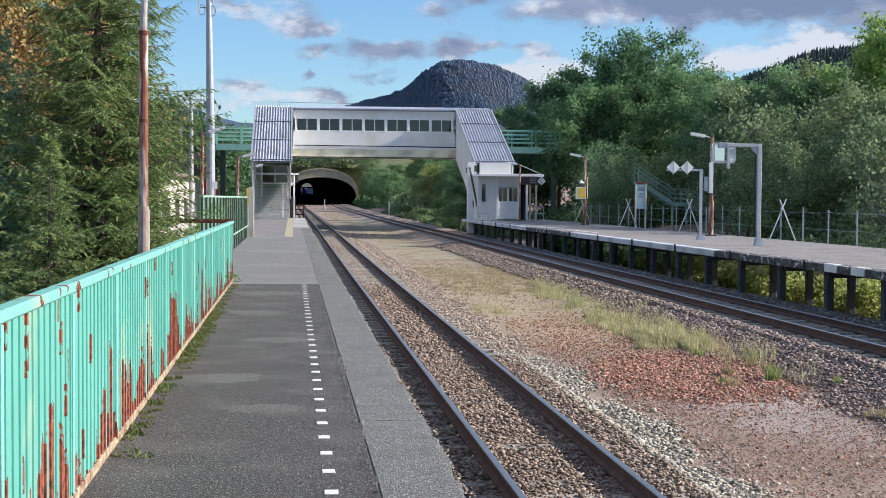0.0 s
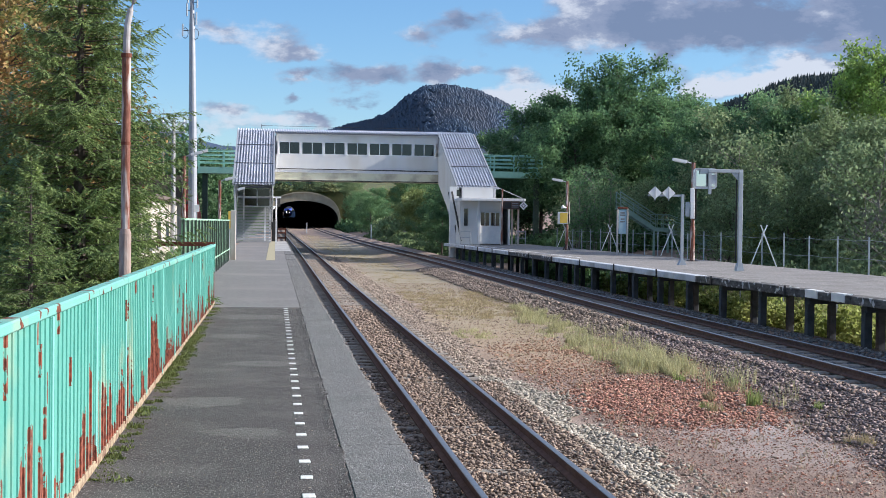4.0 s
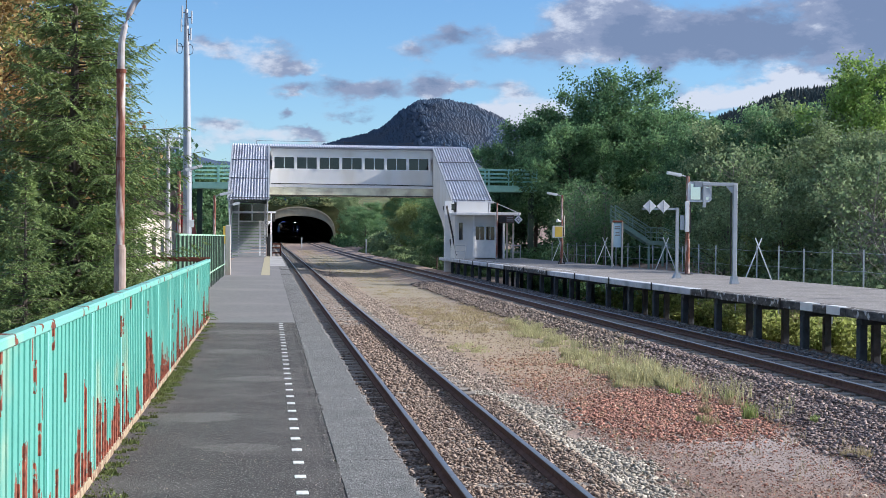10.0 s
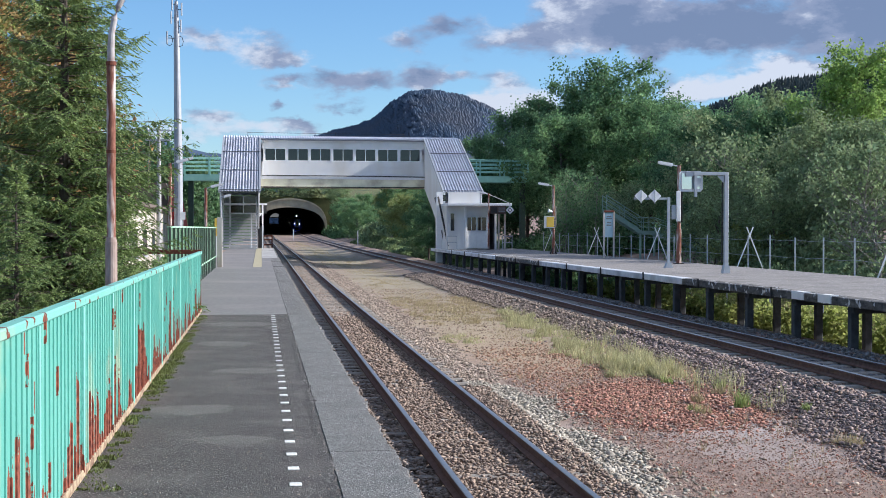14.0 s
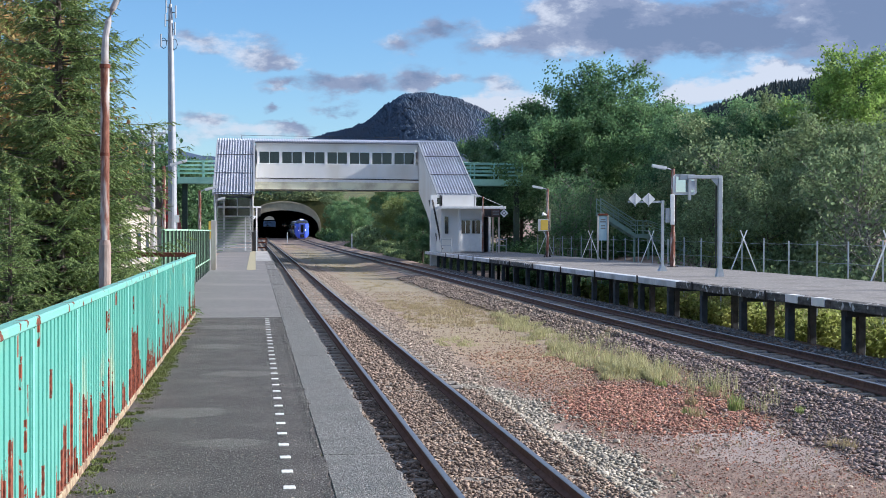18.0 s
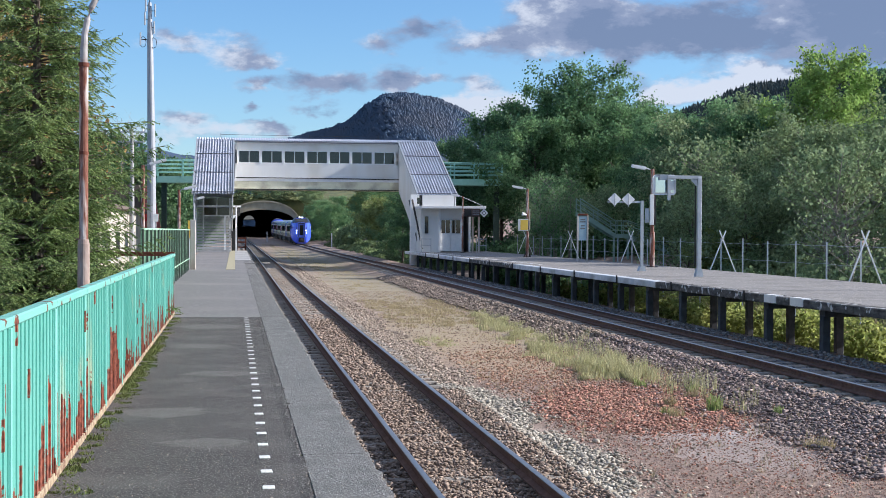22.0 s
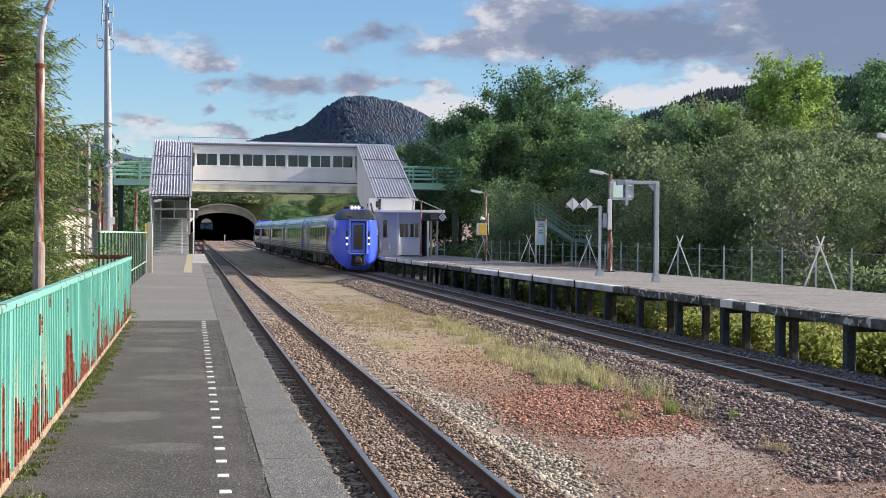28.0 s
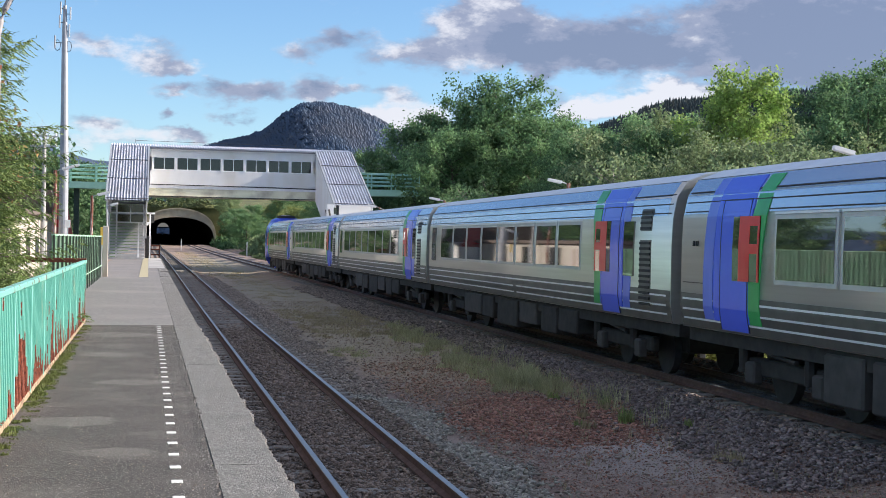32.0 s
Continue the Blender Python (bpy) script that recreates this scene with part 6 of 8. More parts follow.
def broadleaf(seed, height, width, mat, label, bare=0.3, leaves=5200, size=0.26, name="tree"):
    """A tree: tapered trunk, rising limbs that fork twice, leaves in flat drooping sprays along the outer shoots."""
    rng = np.random.default_rng(seed)
    rnd = random.Random(seed)
    t = thing(name, label, "tree", "trees beside the line")
    lean = (rnd.uniform(-0.5, 0.5), rnd.uniform(-0.5, 0.5))

    def stem(f):
        return Vector((lean[0] * f * f + 0.12 * math.sin(f * 7 + seed), lean[1] * f * f, height * 0.9 * f))
    part("trunk", tube(B(), [stem(q) for q in (0, 0.15, 0.35, 0.55, 0.75, 1)], [height * q for q in (0.016, 0.0125, 0.010, 0.007, 0.0045, 0.001)], 7), M["bark"], t)
    limbs, shoots = B(), []
    for k in range(26):
        f = bare * 0.8 + (0.99 - bare * 0.8) * ((k + rnd.random()) / 26)
        base = stem(f)
        az = k * 2.4 + rnd.uniform(-0.6, 0.6)
        g = (f - bare * 0.6) / (1 - bare * 0.6)
        reach = width * 0.5 * (0.34 + 0.70 * math.sin(math.pi * min(1, 0.14 + 0.80 * g) ** 0.85)) * rnd.uniform(0.78, 1.1)
        rise = rnd.uniform(0.2, 0.6) + 0.25 * g
        d = Vector((math.cos(az), math.sin(az), rise))
        p1 = base + d * reach * 0.45
        p2 = base + Vector((d.x, d.y, d.z * 0.8)) * reach
        r = height * 0.0046 * (1.15 - f * 0.7)
        tube(limbs, [base, p1, p2], [r, r * 0.6, r * 0.15], 5)
        for q in range(7):
            o = base.lerp(p1, 0.35 + 0.3 * q) if q < 2 else p1.lerp(p2, (q - 2) / 4.2)
            side = rnd.choice((-1, 1)) * rnd.uniform(0.4, 1.3)
            e = Vector((d.x * math.cos(side) - d.y * math.sin(side), d.x * math.sin(side) + d.y * math.cos(side), rnd.uniform(-0.05, 0.75)))
            tip = o + e * reach * rnd.uniform(0.22, 0.48)
            tube(limbs, [o, tip], [r * 0.35, r * 0.1], 3)
            shoots.append((o.lerp(tip, 0.35), tip + Vector((0, 0, -0.05 * reach))))
        shoots.append((p1, p2))
    shoots.append((stem(0.8), stem(1.04)))
    part("branching", limbs, M["bark"], t)
    a = np.array([list(p) for p, _ in shoots])
    b = np.array([list(q) for _, q in shoots])
    wgt = np.linalg.norm(b - a, axis=1) * rng.uniform(0.35, 1.5, len(a))
    w = rng.choice(len(a), leaves, p=wgt / wgt.sum())
    # sprays: narrow at the base, broad and thin beyond the middle, the odd leaf astray
    s = rng.uniform(0, 1.12, leaves)
    way = b - a
    ln = np.linalg.norm(way, axis=1)[:, None]
    across = np.cross(way, [0, 0, 1.0])
    across /= np.linalg.norm(across, axis=1)[:, None] + 1e-6
    broad = (0.10 + 0.42 * np.sin(np.pi * np.clip(s, 0.05, 1.0) ** 0.8)) * (0.55 + 0.25 * ln[w, 0] + 0.02 * height)
    side = rng.uniform(-1, 1, leaves) * broad
    c = a[w] + way[w] * s[:, None] + across[w] * side[:, None]
    c[:, 2] += rng.normal(0, 0.10 + 0.012 * height, leaves) - 0.25 * np.abs(side) - 0.10 * s
    loose = rng.uniform(0, 1, leaves) < 0.5
    c += np.clip(rng.normal(0, 1, (leaves, 3)), -1.7, 1.7) * np.where(loose, 0.042 * width, 0.05)[:, None] * [1, 1, 0.75]
    add_mesh("crown", leaf_mesh("crown", c, rng.uniform(0.55, 1.25, leaves) * size, rng, mat, up_bias=0.9), t)
    return t


def spruce(seed, height, width, mat, label, rows=26, fine=1.0, per=9, droop=0.25, name="spruce_tree", cone=0.72, cut=1.0, group="conifers"):
    """A conifer: uneven whorls of drooping boughs with hanging side shoots, each a comb of short needle tufts."""
    rng = np.random.default_rng(seed)
    rnd = random.Random(seed)
    t = thing(name, label, "tree", group)
    part("trunk", tube(B(), [(0, 0, 0), (0, 0, height * 0.5), (0, 0, height)], [height * 0.016, height * 0.010, 0.006], 8), M["bark"], t)
    boughs, P, D = B(), [], []
    for j in range(rows):
        f = (j + 0.5) / rows
        reach = width * 0.5 * min(cut, (1 - f) ** cone) + 0.08
        for k in range(per):
            az = k * math.tau / per + j * 0.9 + rnd.uniform(-0.45, 0.45)
            z0 = height * (0.05 + 0.95 * f) + rnd.uniform(-0.5, 0.5) * height / rows
            ln = reach * rnd.choice((0.55, 0.75, 0.9, 1.0, 1.08)) * rnd.uniform(0.85, 1.1) * (1.3 if rnd.random() < 0.08 and f > 0.3 else 1.0)
            lift = rnd.uniform(-0.06, 0.20)
            out = Vector((math.cos(az), math.sin(az), 0))
            side = Vector((-out.y, out.x, 0))
            bend = rnd.uniform(-0.15, 0.15)
            pts = [out * ln * s + side * bend * ln * s * s + Vector((0, 0, z0 + ln * (lift * s - droop * s * s * 1.5 + 0.26 * s ** 3))) for s in (0, 0.33, 0.66, 1.0)]
            tube(boughs, pts, [0.008 + 0.007 * ln, 0.006 + 0.004 * ln, 0.005, 0.002], 3)
            arr = np.array([list(p) for p in pts])
            n = max(3, int(ln / (0.085 * fine)))
            for q in range(n):
                s = 0.15 + 0.85 * (q + rnd.random()) / n
                i = min(2, int(s * 3))
                p = arr[i] + (arr[i + 1] - arr[i]) * (s * 3 - i)
                for sg in (-1, 1):
                    bl = min(0.50, 0.16 + 0.42 * ln * (1.02 - s)) * rnd.uniform(0.45, 1.1)
                    d = np.array(list((out * rnd.uniform(0.45, 0.95) + side * sg * rnd.uniform(0.5, 1.0) + Vector((0, 0, rnd.uniform(-0.75, -0.05)))).normalized()))
                    m = max(5, int(bl / (0.0125 * fine)))
                    u = (np.arange(m) + rng.uniform(0, 1, m)) / m
                    P.append(p + d * bl * u[:, None] + np.array([0, 0, -0.10 * bl]) * (u ** 2)[:, None])
                    flat = np.cross(d, [0, 0, 1.0])
                    turn = np.where(np.arange(m) % 2 == 0, 1.0, -1.0) * rng.uniform(0.35, 0.95, m)
                    dd = d * 0.8 + flat * turn[:, None] + rng.normal(0, 0.16, (m, 3)) - [0, 0, 0.12]
                    D.append(dd / np.linalg.norm(dd, axis=1)[:, None] * (rng.uniform(0.034, 0.068, m) * (1.1 - 0.5 * u) * fine)[:, None])
            m = 7
            P.append(arr[3] + rng.normal(0, 0.02, (m, 3)) + (arr[3] - arr[2]) * rng.uniform(-0.5, 0.1, (m, 1)))
            dd = (arr[3] - arr[2]) / ln * 3 + rng.normal(0, 0.4, (m, 3))
            D.append(dd / np.linalg.norm(dd, axis=1)[:, None] * 0.09 * fine)
    part("branching", boughs, M["bark"], t)
    P, D = np.concatenate(P), np.concatenate(D)
    n = len(P)
    r = np.cross(D, rand_dirs(rng, n))
    r /= np.linalg.norm(r, axis=1)[:, None] + 1e-9
    wd = 0.0082 * fine * rng.uniform(0.7, 1.3, (n, 1))
    # each tuft: one slim pointed blade
    v = np.stack([P - r * wd, P + r * wd, P + D * 1.15], 1).reshape(-1, 3)
    me = bpy.data.meshes.new("needles")
    me.vertices.add(n * 3)
    me.vertices.foreach_set("co", v.astype(np.float32).ravel())
    me.loops.add(n * 3)
    me.loops.foreach_set("vertex_index", np.arange(n * 3, dtype=np.int32))
    me.polygons.add(n)
    me.polygons.foreach_set("loop_start", (np.arange(n) * 3).astype(np.int32))
    me.polygons.foreach_set("loop_total", np.full(n, 3, np.int32))
    me.materials.append(mat)
    me.update(calc_edges=True)
    add_mesh("crown", me, t)
    return t


def slender(seed, height, width, mat, label, leaves, name="tree"):
    """A thin leaning tree: bare pale stem, a few rising limbs, sparse leaves."""
    rng, rnd = np.random.default_rng(seed), random.Random(seed)
    t = thing(name, label, "tree", "trees beside the line")
    lean = (rnd.uniform(-0.5, 0.5), rnd.uniform(-0.3, 0.3))
    stem = [Vector((lean[0] * k * k + 0.05 * math.sin(k * 9), lean[1] * k * k, height * k)) for k in (0, 0.2, 0.4, 0.6, 0.8, 1)]
    part("trunk", tube(B(), stem, [0.055, 0.048, 0.04, 0.03, 0.018, 0.006], 6), M["bark_pale"], t)
    tips = []
    for k in range(16):
        f = rnd.uniform(0.42, 0.98)
        i = min(4, int(f * 5))
        base = stem[i].lerp(stem[i + 1], f * 5 - i)
        az = k * 2.4
        d = Vector((math.cos(az), math.sin(az), rnd.uniform(0.3, 1.1))) * width * 0.5 * rnd.uniform(0.5, 1.1)
        mid = base + d * 0.55 + Vector((0, 0, -0.06))
        bm = tube(B(), [base, mid, base + d], [0.018, 0.012, 0.004], 4)
        for q in range(3):
            e = mid + Vector((rnd.uniform(-1, 1), rnd.uniform(-1, 1), rnd.uniform(-0.2, 0.9))) * width * 0.22
            tube(bm, [mid, e], [0.008, 0.003], 3)
            tips.append(e)
        part("branch", bm, M["bark_pale"], t)
        tips += [mid, base + d]
    tips = np.array([list(p) for p in tips])
    c = tips[rng.integers(0, len(tips), leaves)] + rng.normal(0, width * 0.09, (leaves, 3))
    add_mesh("crown", leaf_mesh("crown", c, rng.uniform(0.6, 1.25, leaves) * 0.12, rng, mat), t)
    return t


def put(tree, x, y, turn=0.0, sc=1.0, z=None):
    tree.matrix_basis = pose(x, y, ground_z(x, y) - 0.1 if z is None else z, 0, 0, turn) @ Matrix.Diagonal((sc, sc, sc, 1))
    return tree


def again(tree, x, y, turn, sc, z=None):
    c = copy_thing(tree, pose(0, 0, 0))
    return put(c, x, y, turn, sc, z)


LBL = "leafy broad tree with deep green foliage beside the line"
green_a = broadleaf(21, 11.5, 8.0, M["leaf"], LBL, bare=0.18, leaves=27000, size=0.135)
green_b = broadleaf(22, 12.0, 7.0, M["leaf"], LBL, bare=0.22, leaves=26000, size=0.132)
green_c = broadleaf(23, 10.0, 7.5, M["leaf_mid"], "leafy tree with mid-green foliage beside the line", bare=0.15, leaves=24000, size=0.132)
olive_a = broadleaf(24, 7.5, 6.5, M["leaf_olive"], "olive-green shrubby tree with thinning leaves", bare=0.15, leaves=15000, size=0.118)
olive_b = broadleaf(25, 6.0, 5.5, M["leaf_olive"], "olive-brown shrubby tree showing twigs", bare=0.1, leaves=9500, size=0.11)
light_a = broadleaf(26, 11.0, 5.2, M["leaf_light"], "tall tree with bright yellow-green leaves", bare=0.3, leaves=22000, size=0.122)
gold_a = broadleaf(27, 6.5, 6.0, M["leaf_gold"], "bushy tree turning yellow", bare=0.1, leaves=8500, size=0.18)

put(green_a, 28.6, 112, 20, 1.33)
put(green_b, 22.5, 116, 70, 1.1)
put(green_c, 24, 108, 120, 1.1)
put(olive_a, 26.5, 62, 10, 0.95)
put(olive_b, 25.0, 54, 60, 0.9)
put(light_a, 32.3, 73, 0, 1.12)
put(gold_a, 20, 190, 0, 1.0)
spots = [
    (green_a, 33.4, 118, 250, 1.15), (green_b, 25.6, 113, 310, 1.16), (green_c, 31.0, 108, 200, 1.2),
    (green_b, 20.0, 120, 200, 0.95), (gold_a, 21.7, 60.4, 80, 0.36), (gold_a, 23.0, 62.5, 200, 0.42), (olive_a, 30.5, 77, 15, 1.25), (olive_a, 28.2, 80, 110, 1.15), (green_c, 31.8, 83, 160, 1.0), (olive_a, 33.6, 76, 230, 1.25), (green_c, 34.0, 89, 75, 1.08), (green_a, 19.5, 122, 140, 0.82), (green_c, 28, 114, 10, 1.2), (olive_b, 25.2, 93, 170, 0.8), (green_a, 30, 95, 300, 0.86), (green_b, 27.5, 84, 15, 0.78), (green_c, 31.5, 86, 250, 0.82),
    (green_b, 36, 92, 100, 0.78), (green_a, 37, 82, 210, 0.76), (green_c, 33.5, 80, 33, 0.76), (green_b, 26.8, 73, 310, 0.72), (green_c, 28.5, 76, 190, 0.72), (green_a, 41, 90, 50, 0.78), (green_b, 44, 84, 130, 0.8),
    (green_c, 39, 74, 95, 0.85), (green_a, 45, 75, 175, 1.0), (green_b, 50, 88, 222, 1.0), (green_a, 51.5, 97, 160, 1.3), (green_b, 55, 99, 40, 1.35), (green_c, 52, 78, 290, 1.05), (green_a, 24, 115, 270, 1.0), (green_b, 32, 112, 45, 0.85), (green_c, 40, 105, 77, 0.92),
    (olive_a, 29.5, 66, 140, 0.9), (olive_b, 28.0, 58, 200, 1.05), (olive_a, 33.0, 63, 260, 1.0), (olive_b, 31.5, 57, 20, 1.1), (olive_a, 36.5, 66, 30, 1.05), (olive_b, 35.5, 60, 280, 1.15), (olive_a, 40, 68, 100, 1.1), (olive_b, 23.0, 60, 95, 0.8),
    (olive_b, 22.3, 66, 170, 0.85), (olive_a, 37.5, 57, 320, 0.95), (olive_b, 33.5, 52, 45, 0.95), (olive_a, 42.0, 60, 200, 1.05), (olive_b, 39.0, 52, 140, 1.0), (green_c, 40.5, 63, 10, 0.98), (light_a, 36.5, 68, 120, 0.72), (green_a, 34.2, 61.5, 66, 0.86), (olive_b, 26, 49, 190, 0.75), (olive_b, 29.5, 50, 250, 0.85),
    (green_a, 15.5, 128, 90, 0.60), (green_b, 16.0, 118, 33, 0.62), (green_c, 18.0, 138, 280, 0.8), (green_a, 22, 150, 20, 0.9), (green_c, 27, 165, 110, 0.9), (gold_a, 24, 178, 60, 1.0), (gold_a, 21.5, 212, 160, 0.9), (olive_a, 20, 192, 210, 0.75), (green_c, 19.5, 262, 20, 0.8), (green_c, 17.5, 285, 130, 0.8), (gold_a, 25, 250, 40, 1.2), (gold_a, 22.5, 226, 300, 1.25), (green_b, -7, 280, 60, 0.9), (green_a, -5, 300, 60, 0.9),
    (green_b, 33, 185, 150, 1.0), (green_a, 29, 205, 300, 0.9), (green_c, 22, 222, 50, 0.9), (gold_a, 28, 218, 310, 0.9), (green_c, 36, 150, 190, 1.1), (green_b, 40, 130, 10, 1.1),
    (green_c, 16.5, 240, 70, 0.7), (olive_a, 17.5, 309, 170, 0.8), (olive_b, 5.5, 313, 10, 0.6), (olive_a, -1.5, 311, 220, 0.6), (green_c, -6, 236, 40, 0.8), (green_a, -9, 225, 10, 0.85), (olive_b, 11.5, 311, 100, 1.0), (green_b, 3, 337, 30, 0.6), (green_c, 14, 540, 0, 1.0), (green_b, -4, 560, 20, 1.0), (green_a, 3, 640, 40, 1.2), (green_c, 10, 620, 90, 1.2), (olive_a, 17, 317, 30, 1.0),
    (green_a, -14.5, 75, 80, 0.9), (green_c, -15, 92, 140, 1.05), (green_b, -15, 84, 210, 0.9), (green_b, -6.6, 118, 260, 0.88), (green_a, -9.6, 112, 10, 1.05), (green_c, -6.4, 132, 66, 0.98), (green_a, -14, 100, 350, 0.8), (green_c, -3.2, 150, 120, 0.6), (green_b, -12, 140, 55, 0.9), (green_a, -5, 175, 10, 0.75), (green_c, -14, 65, 200, 0.85),
]
far_tree = broadleaf(29, 10.5, 7.5, M["leaf"], LBL, bare=0.15, leaves=7000, size=0.26)
put(far_tree, -16, 120, 0, 1.0)
for tr, x, y, turn, sc in spots:
    if tr in (green_a, green_b) and (y > 145 or (x < 0 and y > 95)):
        tr = far_tree
    again(tr, x, y, turn, sc, None if y < 306 else slope_behind(x, y) - 0.3)

stem_a = slender(41, 6.5, 2.4, M["leaf_mid"], "slender tree with a bare pale stem and sparse leaves", 700)
stem_b = slender(42, 5.0, 3.0, M["leaf_olive"], "slender leaning tree with sparse olive leaves", 800)
twigs = slender(43, 2.6, 3.4, M["leaf_olive"], "bare pale twiggy shrub behind the wire fence", 160, "shrub")
put(stem_a, 20.6, 88, 0, 0.9)
put(stem_b, 24.2, 66, 0, 1.0)
put(twigs, 22.3, 49.5, 0, 1.0)
rs = random.Random(9)
for k in range(22):
    y = rs.uniform(86, 103)
    again(stem_a if k % 3 else stem_b, max(19.2, y * rs.uniform(0.215, 0.252)), y, rs.uniform(0, 360), rs.uniform(0.6, 0.95))
for x, y, r, c in ((23.4, 50.5, 80, 1.1), (21.6, 46.5, 200, 0.8), (25.0, 55, 140, 1.2), (27.2, 60, 300, 1.3), (26.0, 57.5, 30, 1.5), (28.2, 63.5, 250, 1.6), (24.2, 52.5, 10, 1.4)):
    again(twigs, x, y, r, c)
bare = slender(44, 9.8, 6.0, M["leaf_olive"], "nearly bare tree behind the house", 8)
put(bare, -8.3, 106, 30, 1.15)
for x, y, r in ((23.0, 68.0, 50), (24.9, 70.5, 120), (25.9, 72.0, 290), (26.5, 66, 20)):
    again(stem_b, x, y, r, 1.15)

SPR = "dense dark green spruce with drooping boughs behind the fence"
near_spruce = spruce(31, 7.6, 4.25, M["needle"], SPR, rows=38, per=12, droop=0.16, cone=0.85, cut=0.86)
put(near_spruce, -3.12, 22.8, 0, 1.12)
back_spruce = spruce(34, 7.6, 4.2, M["needle"], SPR, rows=30, per=9, droop=0.16, cone=0.85, cut=0.86, fine=1.8)
put(back_spruce, -5.7, 25.6, 100, 0.95)
again(back_spruce, -3.4, 20.0, 300, 0.50)
big_spruce = spruce(32, 15.0, 6.2, M["needle_mix"], "tall spruce with browning inner needles", rows=44, per=9, fine=2.2, cone=0.6, cut=0.8)
put(big_spruce, -5.9, 31, 0, 1.0)
again(big_spruce, -8.6, 28, 140, 1.05)
again(big_spruce, -7.6, 38, 250, 0.98)
again(big_spruce, -4.7, 35, 60, 0.72)
pine = spruce(33, 6.5, 4.4, M["needle_blue"], "soft blue-green young pine behind the fence", rows=24, per=9, fine=1.25, droop=0.05, name="pine_tree")
put(pine, -4.75, 23.0, 0, 0.88)
rusty_tree = broadleaf(28, 8.5, 4.6, M["leaf_rust"], "tree with thinning rust-brown autumn leaves behind the spruce", bare=0.2, leaves=14000, size=0.075)
put(rusty_tree, -5.2, 27.6, 0, 1.0)
again(rusty_tree, -6.6, 26.4, 130, 1.1)
again(back_spruce, -3.5, 15.5, 77, 0.46)
again(back_spruce, -4.0, 26.2, 210, 0.72)
again(back_spruce, -2.45, 25.6, 20, 0.44)
again(back_spruce, -3.3, 28.5, 150, 0.5)
again(back_spruce, -4.0, 32.5, 40, 0.66)
again(back_spruce, -4.6, 37, 300, 0.75)


# ---- ballast and gravel ----
def rocks(name, label, x, y, z, size, mat, seed, fine=True):
    """Loose angular stones as one heap."""
    rng = np.random.default_rng(seed)
    n = len(x)
    if fine:
        base = np.array([(a, b, c) for c in (-1, 1) for b in (-1, 1) for a in (-1, 1)], float) * 0.68
        tri = np.array([(0, 2, 3), (0, 3, 1), (4, 5, 7), (4, 7, 6), (0, 1, 5), (0, 5, 4), (2, 6, 7), (2, 7, 3), (0, 4, 6), (0, 6, 2), (1, 3, 7), (1, 7, 5)])
    else:
        base = np.array([(1, 0, 0), (-1, 0, 0), (0, 1, 0), (0, -1, 0), (0, 0, 1), (0, 0, -1)], float)
        tri = np.array([(0, 2, 4), (2, 1, 4), (1, 3, 4), (3, 0, 4), (2, 0, 5), (1, 2, 5), (3, 1, 5), (0, 3, 5)])
    k = len(base)
    v = base[None] * rng.uniform(0.55, 1.30, (n, k, 1)) * rng.uniform(0.5, 1.35, (n, 1, 3)) * (size * 0.5)[:, None, None]
    q = rng.normal(size=(n, 4))
    q /= np.linalg.norm(q, axis=1)[:, None]
    w, a, b, c = q.T
    R = np.stack([1 - 2 * (b * b + c * c), 2 * (a * b - c * w), 2 * (a * c + b * w), 2 * (a * b + c * w), 1 - 2 * (a * a + c * c), 2 * (b * c - a * w), 2 * (a * c - b * w), 2 * (b * c + a * w), 1 - 2 * (a * a + b * b)], 1).reshape(n, 3, 3)
    v = np.einsum("nij,nkj->nki", R, v) * [1.15, 1.15, 0.66] + np.stack([x, y, z], 1)[:, None]
    f = (tri[None] + (np.arange(n) * k)[:, None, None]).reshape(-1)
    m = n * len(tri)
    me = bpy.data.meshes.new(name)
    me.vertices.add(n * k)
    me.vertices.foreach_set("co", v.astype(np.float32).ravel())
    me.loops.add(m * 3)
    me.loops.foreach_set("vertex_index", f.astype(np.int32))
    me.polygons.add(m)
    me.polygons.foreach_set("loop_start", (np.arange(m) * 3).astype(np.int32))
    me.polygons.foreach_set("loop_total", np.full(m, 3, np.int32))
    me.materials.append(mat)
    me.update(calc_edges=True)
    return tagged(new(name, me), label, "gravel", kind="stuff")


GX, GY = np.arange(0.4, 12.6, 0.2), np.arange(8, 122, 1.0)
GZ = np.array([[ground_z(a, b) for a in GX] for b in GY])


def top_z(x, y):
    """Height of ground or track bed, whichever is higher."""
    i = np.clip((x - GX[0]) / 0.2, 0, len(GX) - 1.001)
    j = np.clip(y - GY[0], 0, len(GY) - 1.001)
    i0, j0 = i.astype(int), j.astype(int)
    u, v = i - i0, j - j0
    z = (GZ[j0, i0] * (1 - u) + GZ[j0, i0 + 1] * u) * (1 - v) + (GZ[j0 + 1, i0] * (1 - u) + GZ[j0 + 1, i0 + 1] * u) * v
    for fx, fz in ((left_x, left_z), (right_x, right_z)):
        ys = np.arange(0, 130, 2.0)
        cx, cz = np.interp(y, ys, [fx(t) for t in ys]), np.interp(y, ys, [fz(t) for t in ys])
        d = np.abs(x - cx)
        bed = np.interp(d, [0, 1.25, 1.9], [-0.20, -0.20, -0.55])
        z = np.where(d < 1.9, np.maximum(z, cz + bed), z)
    return z


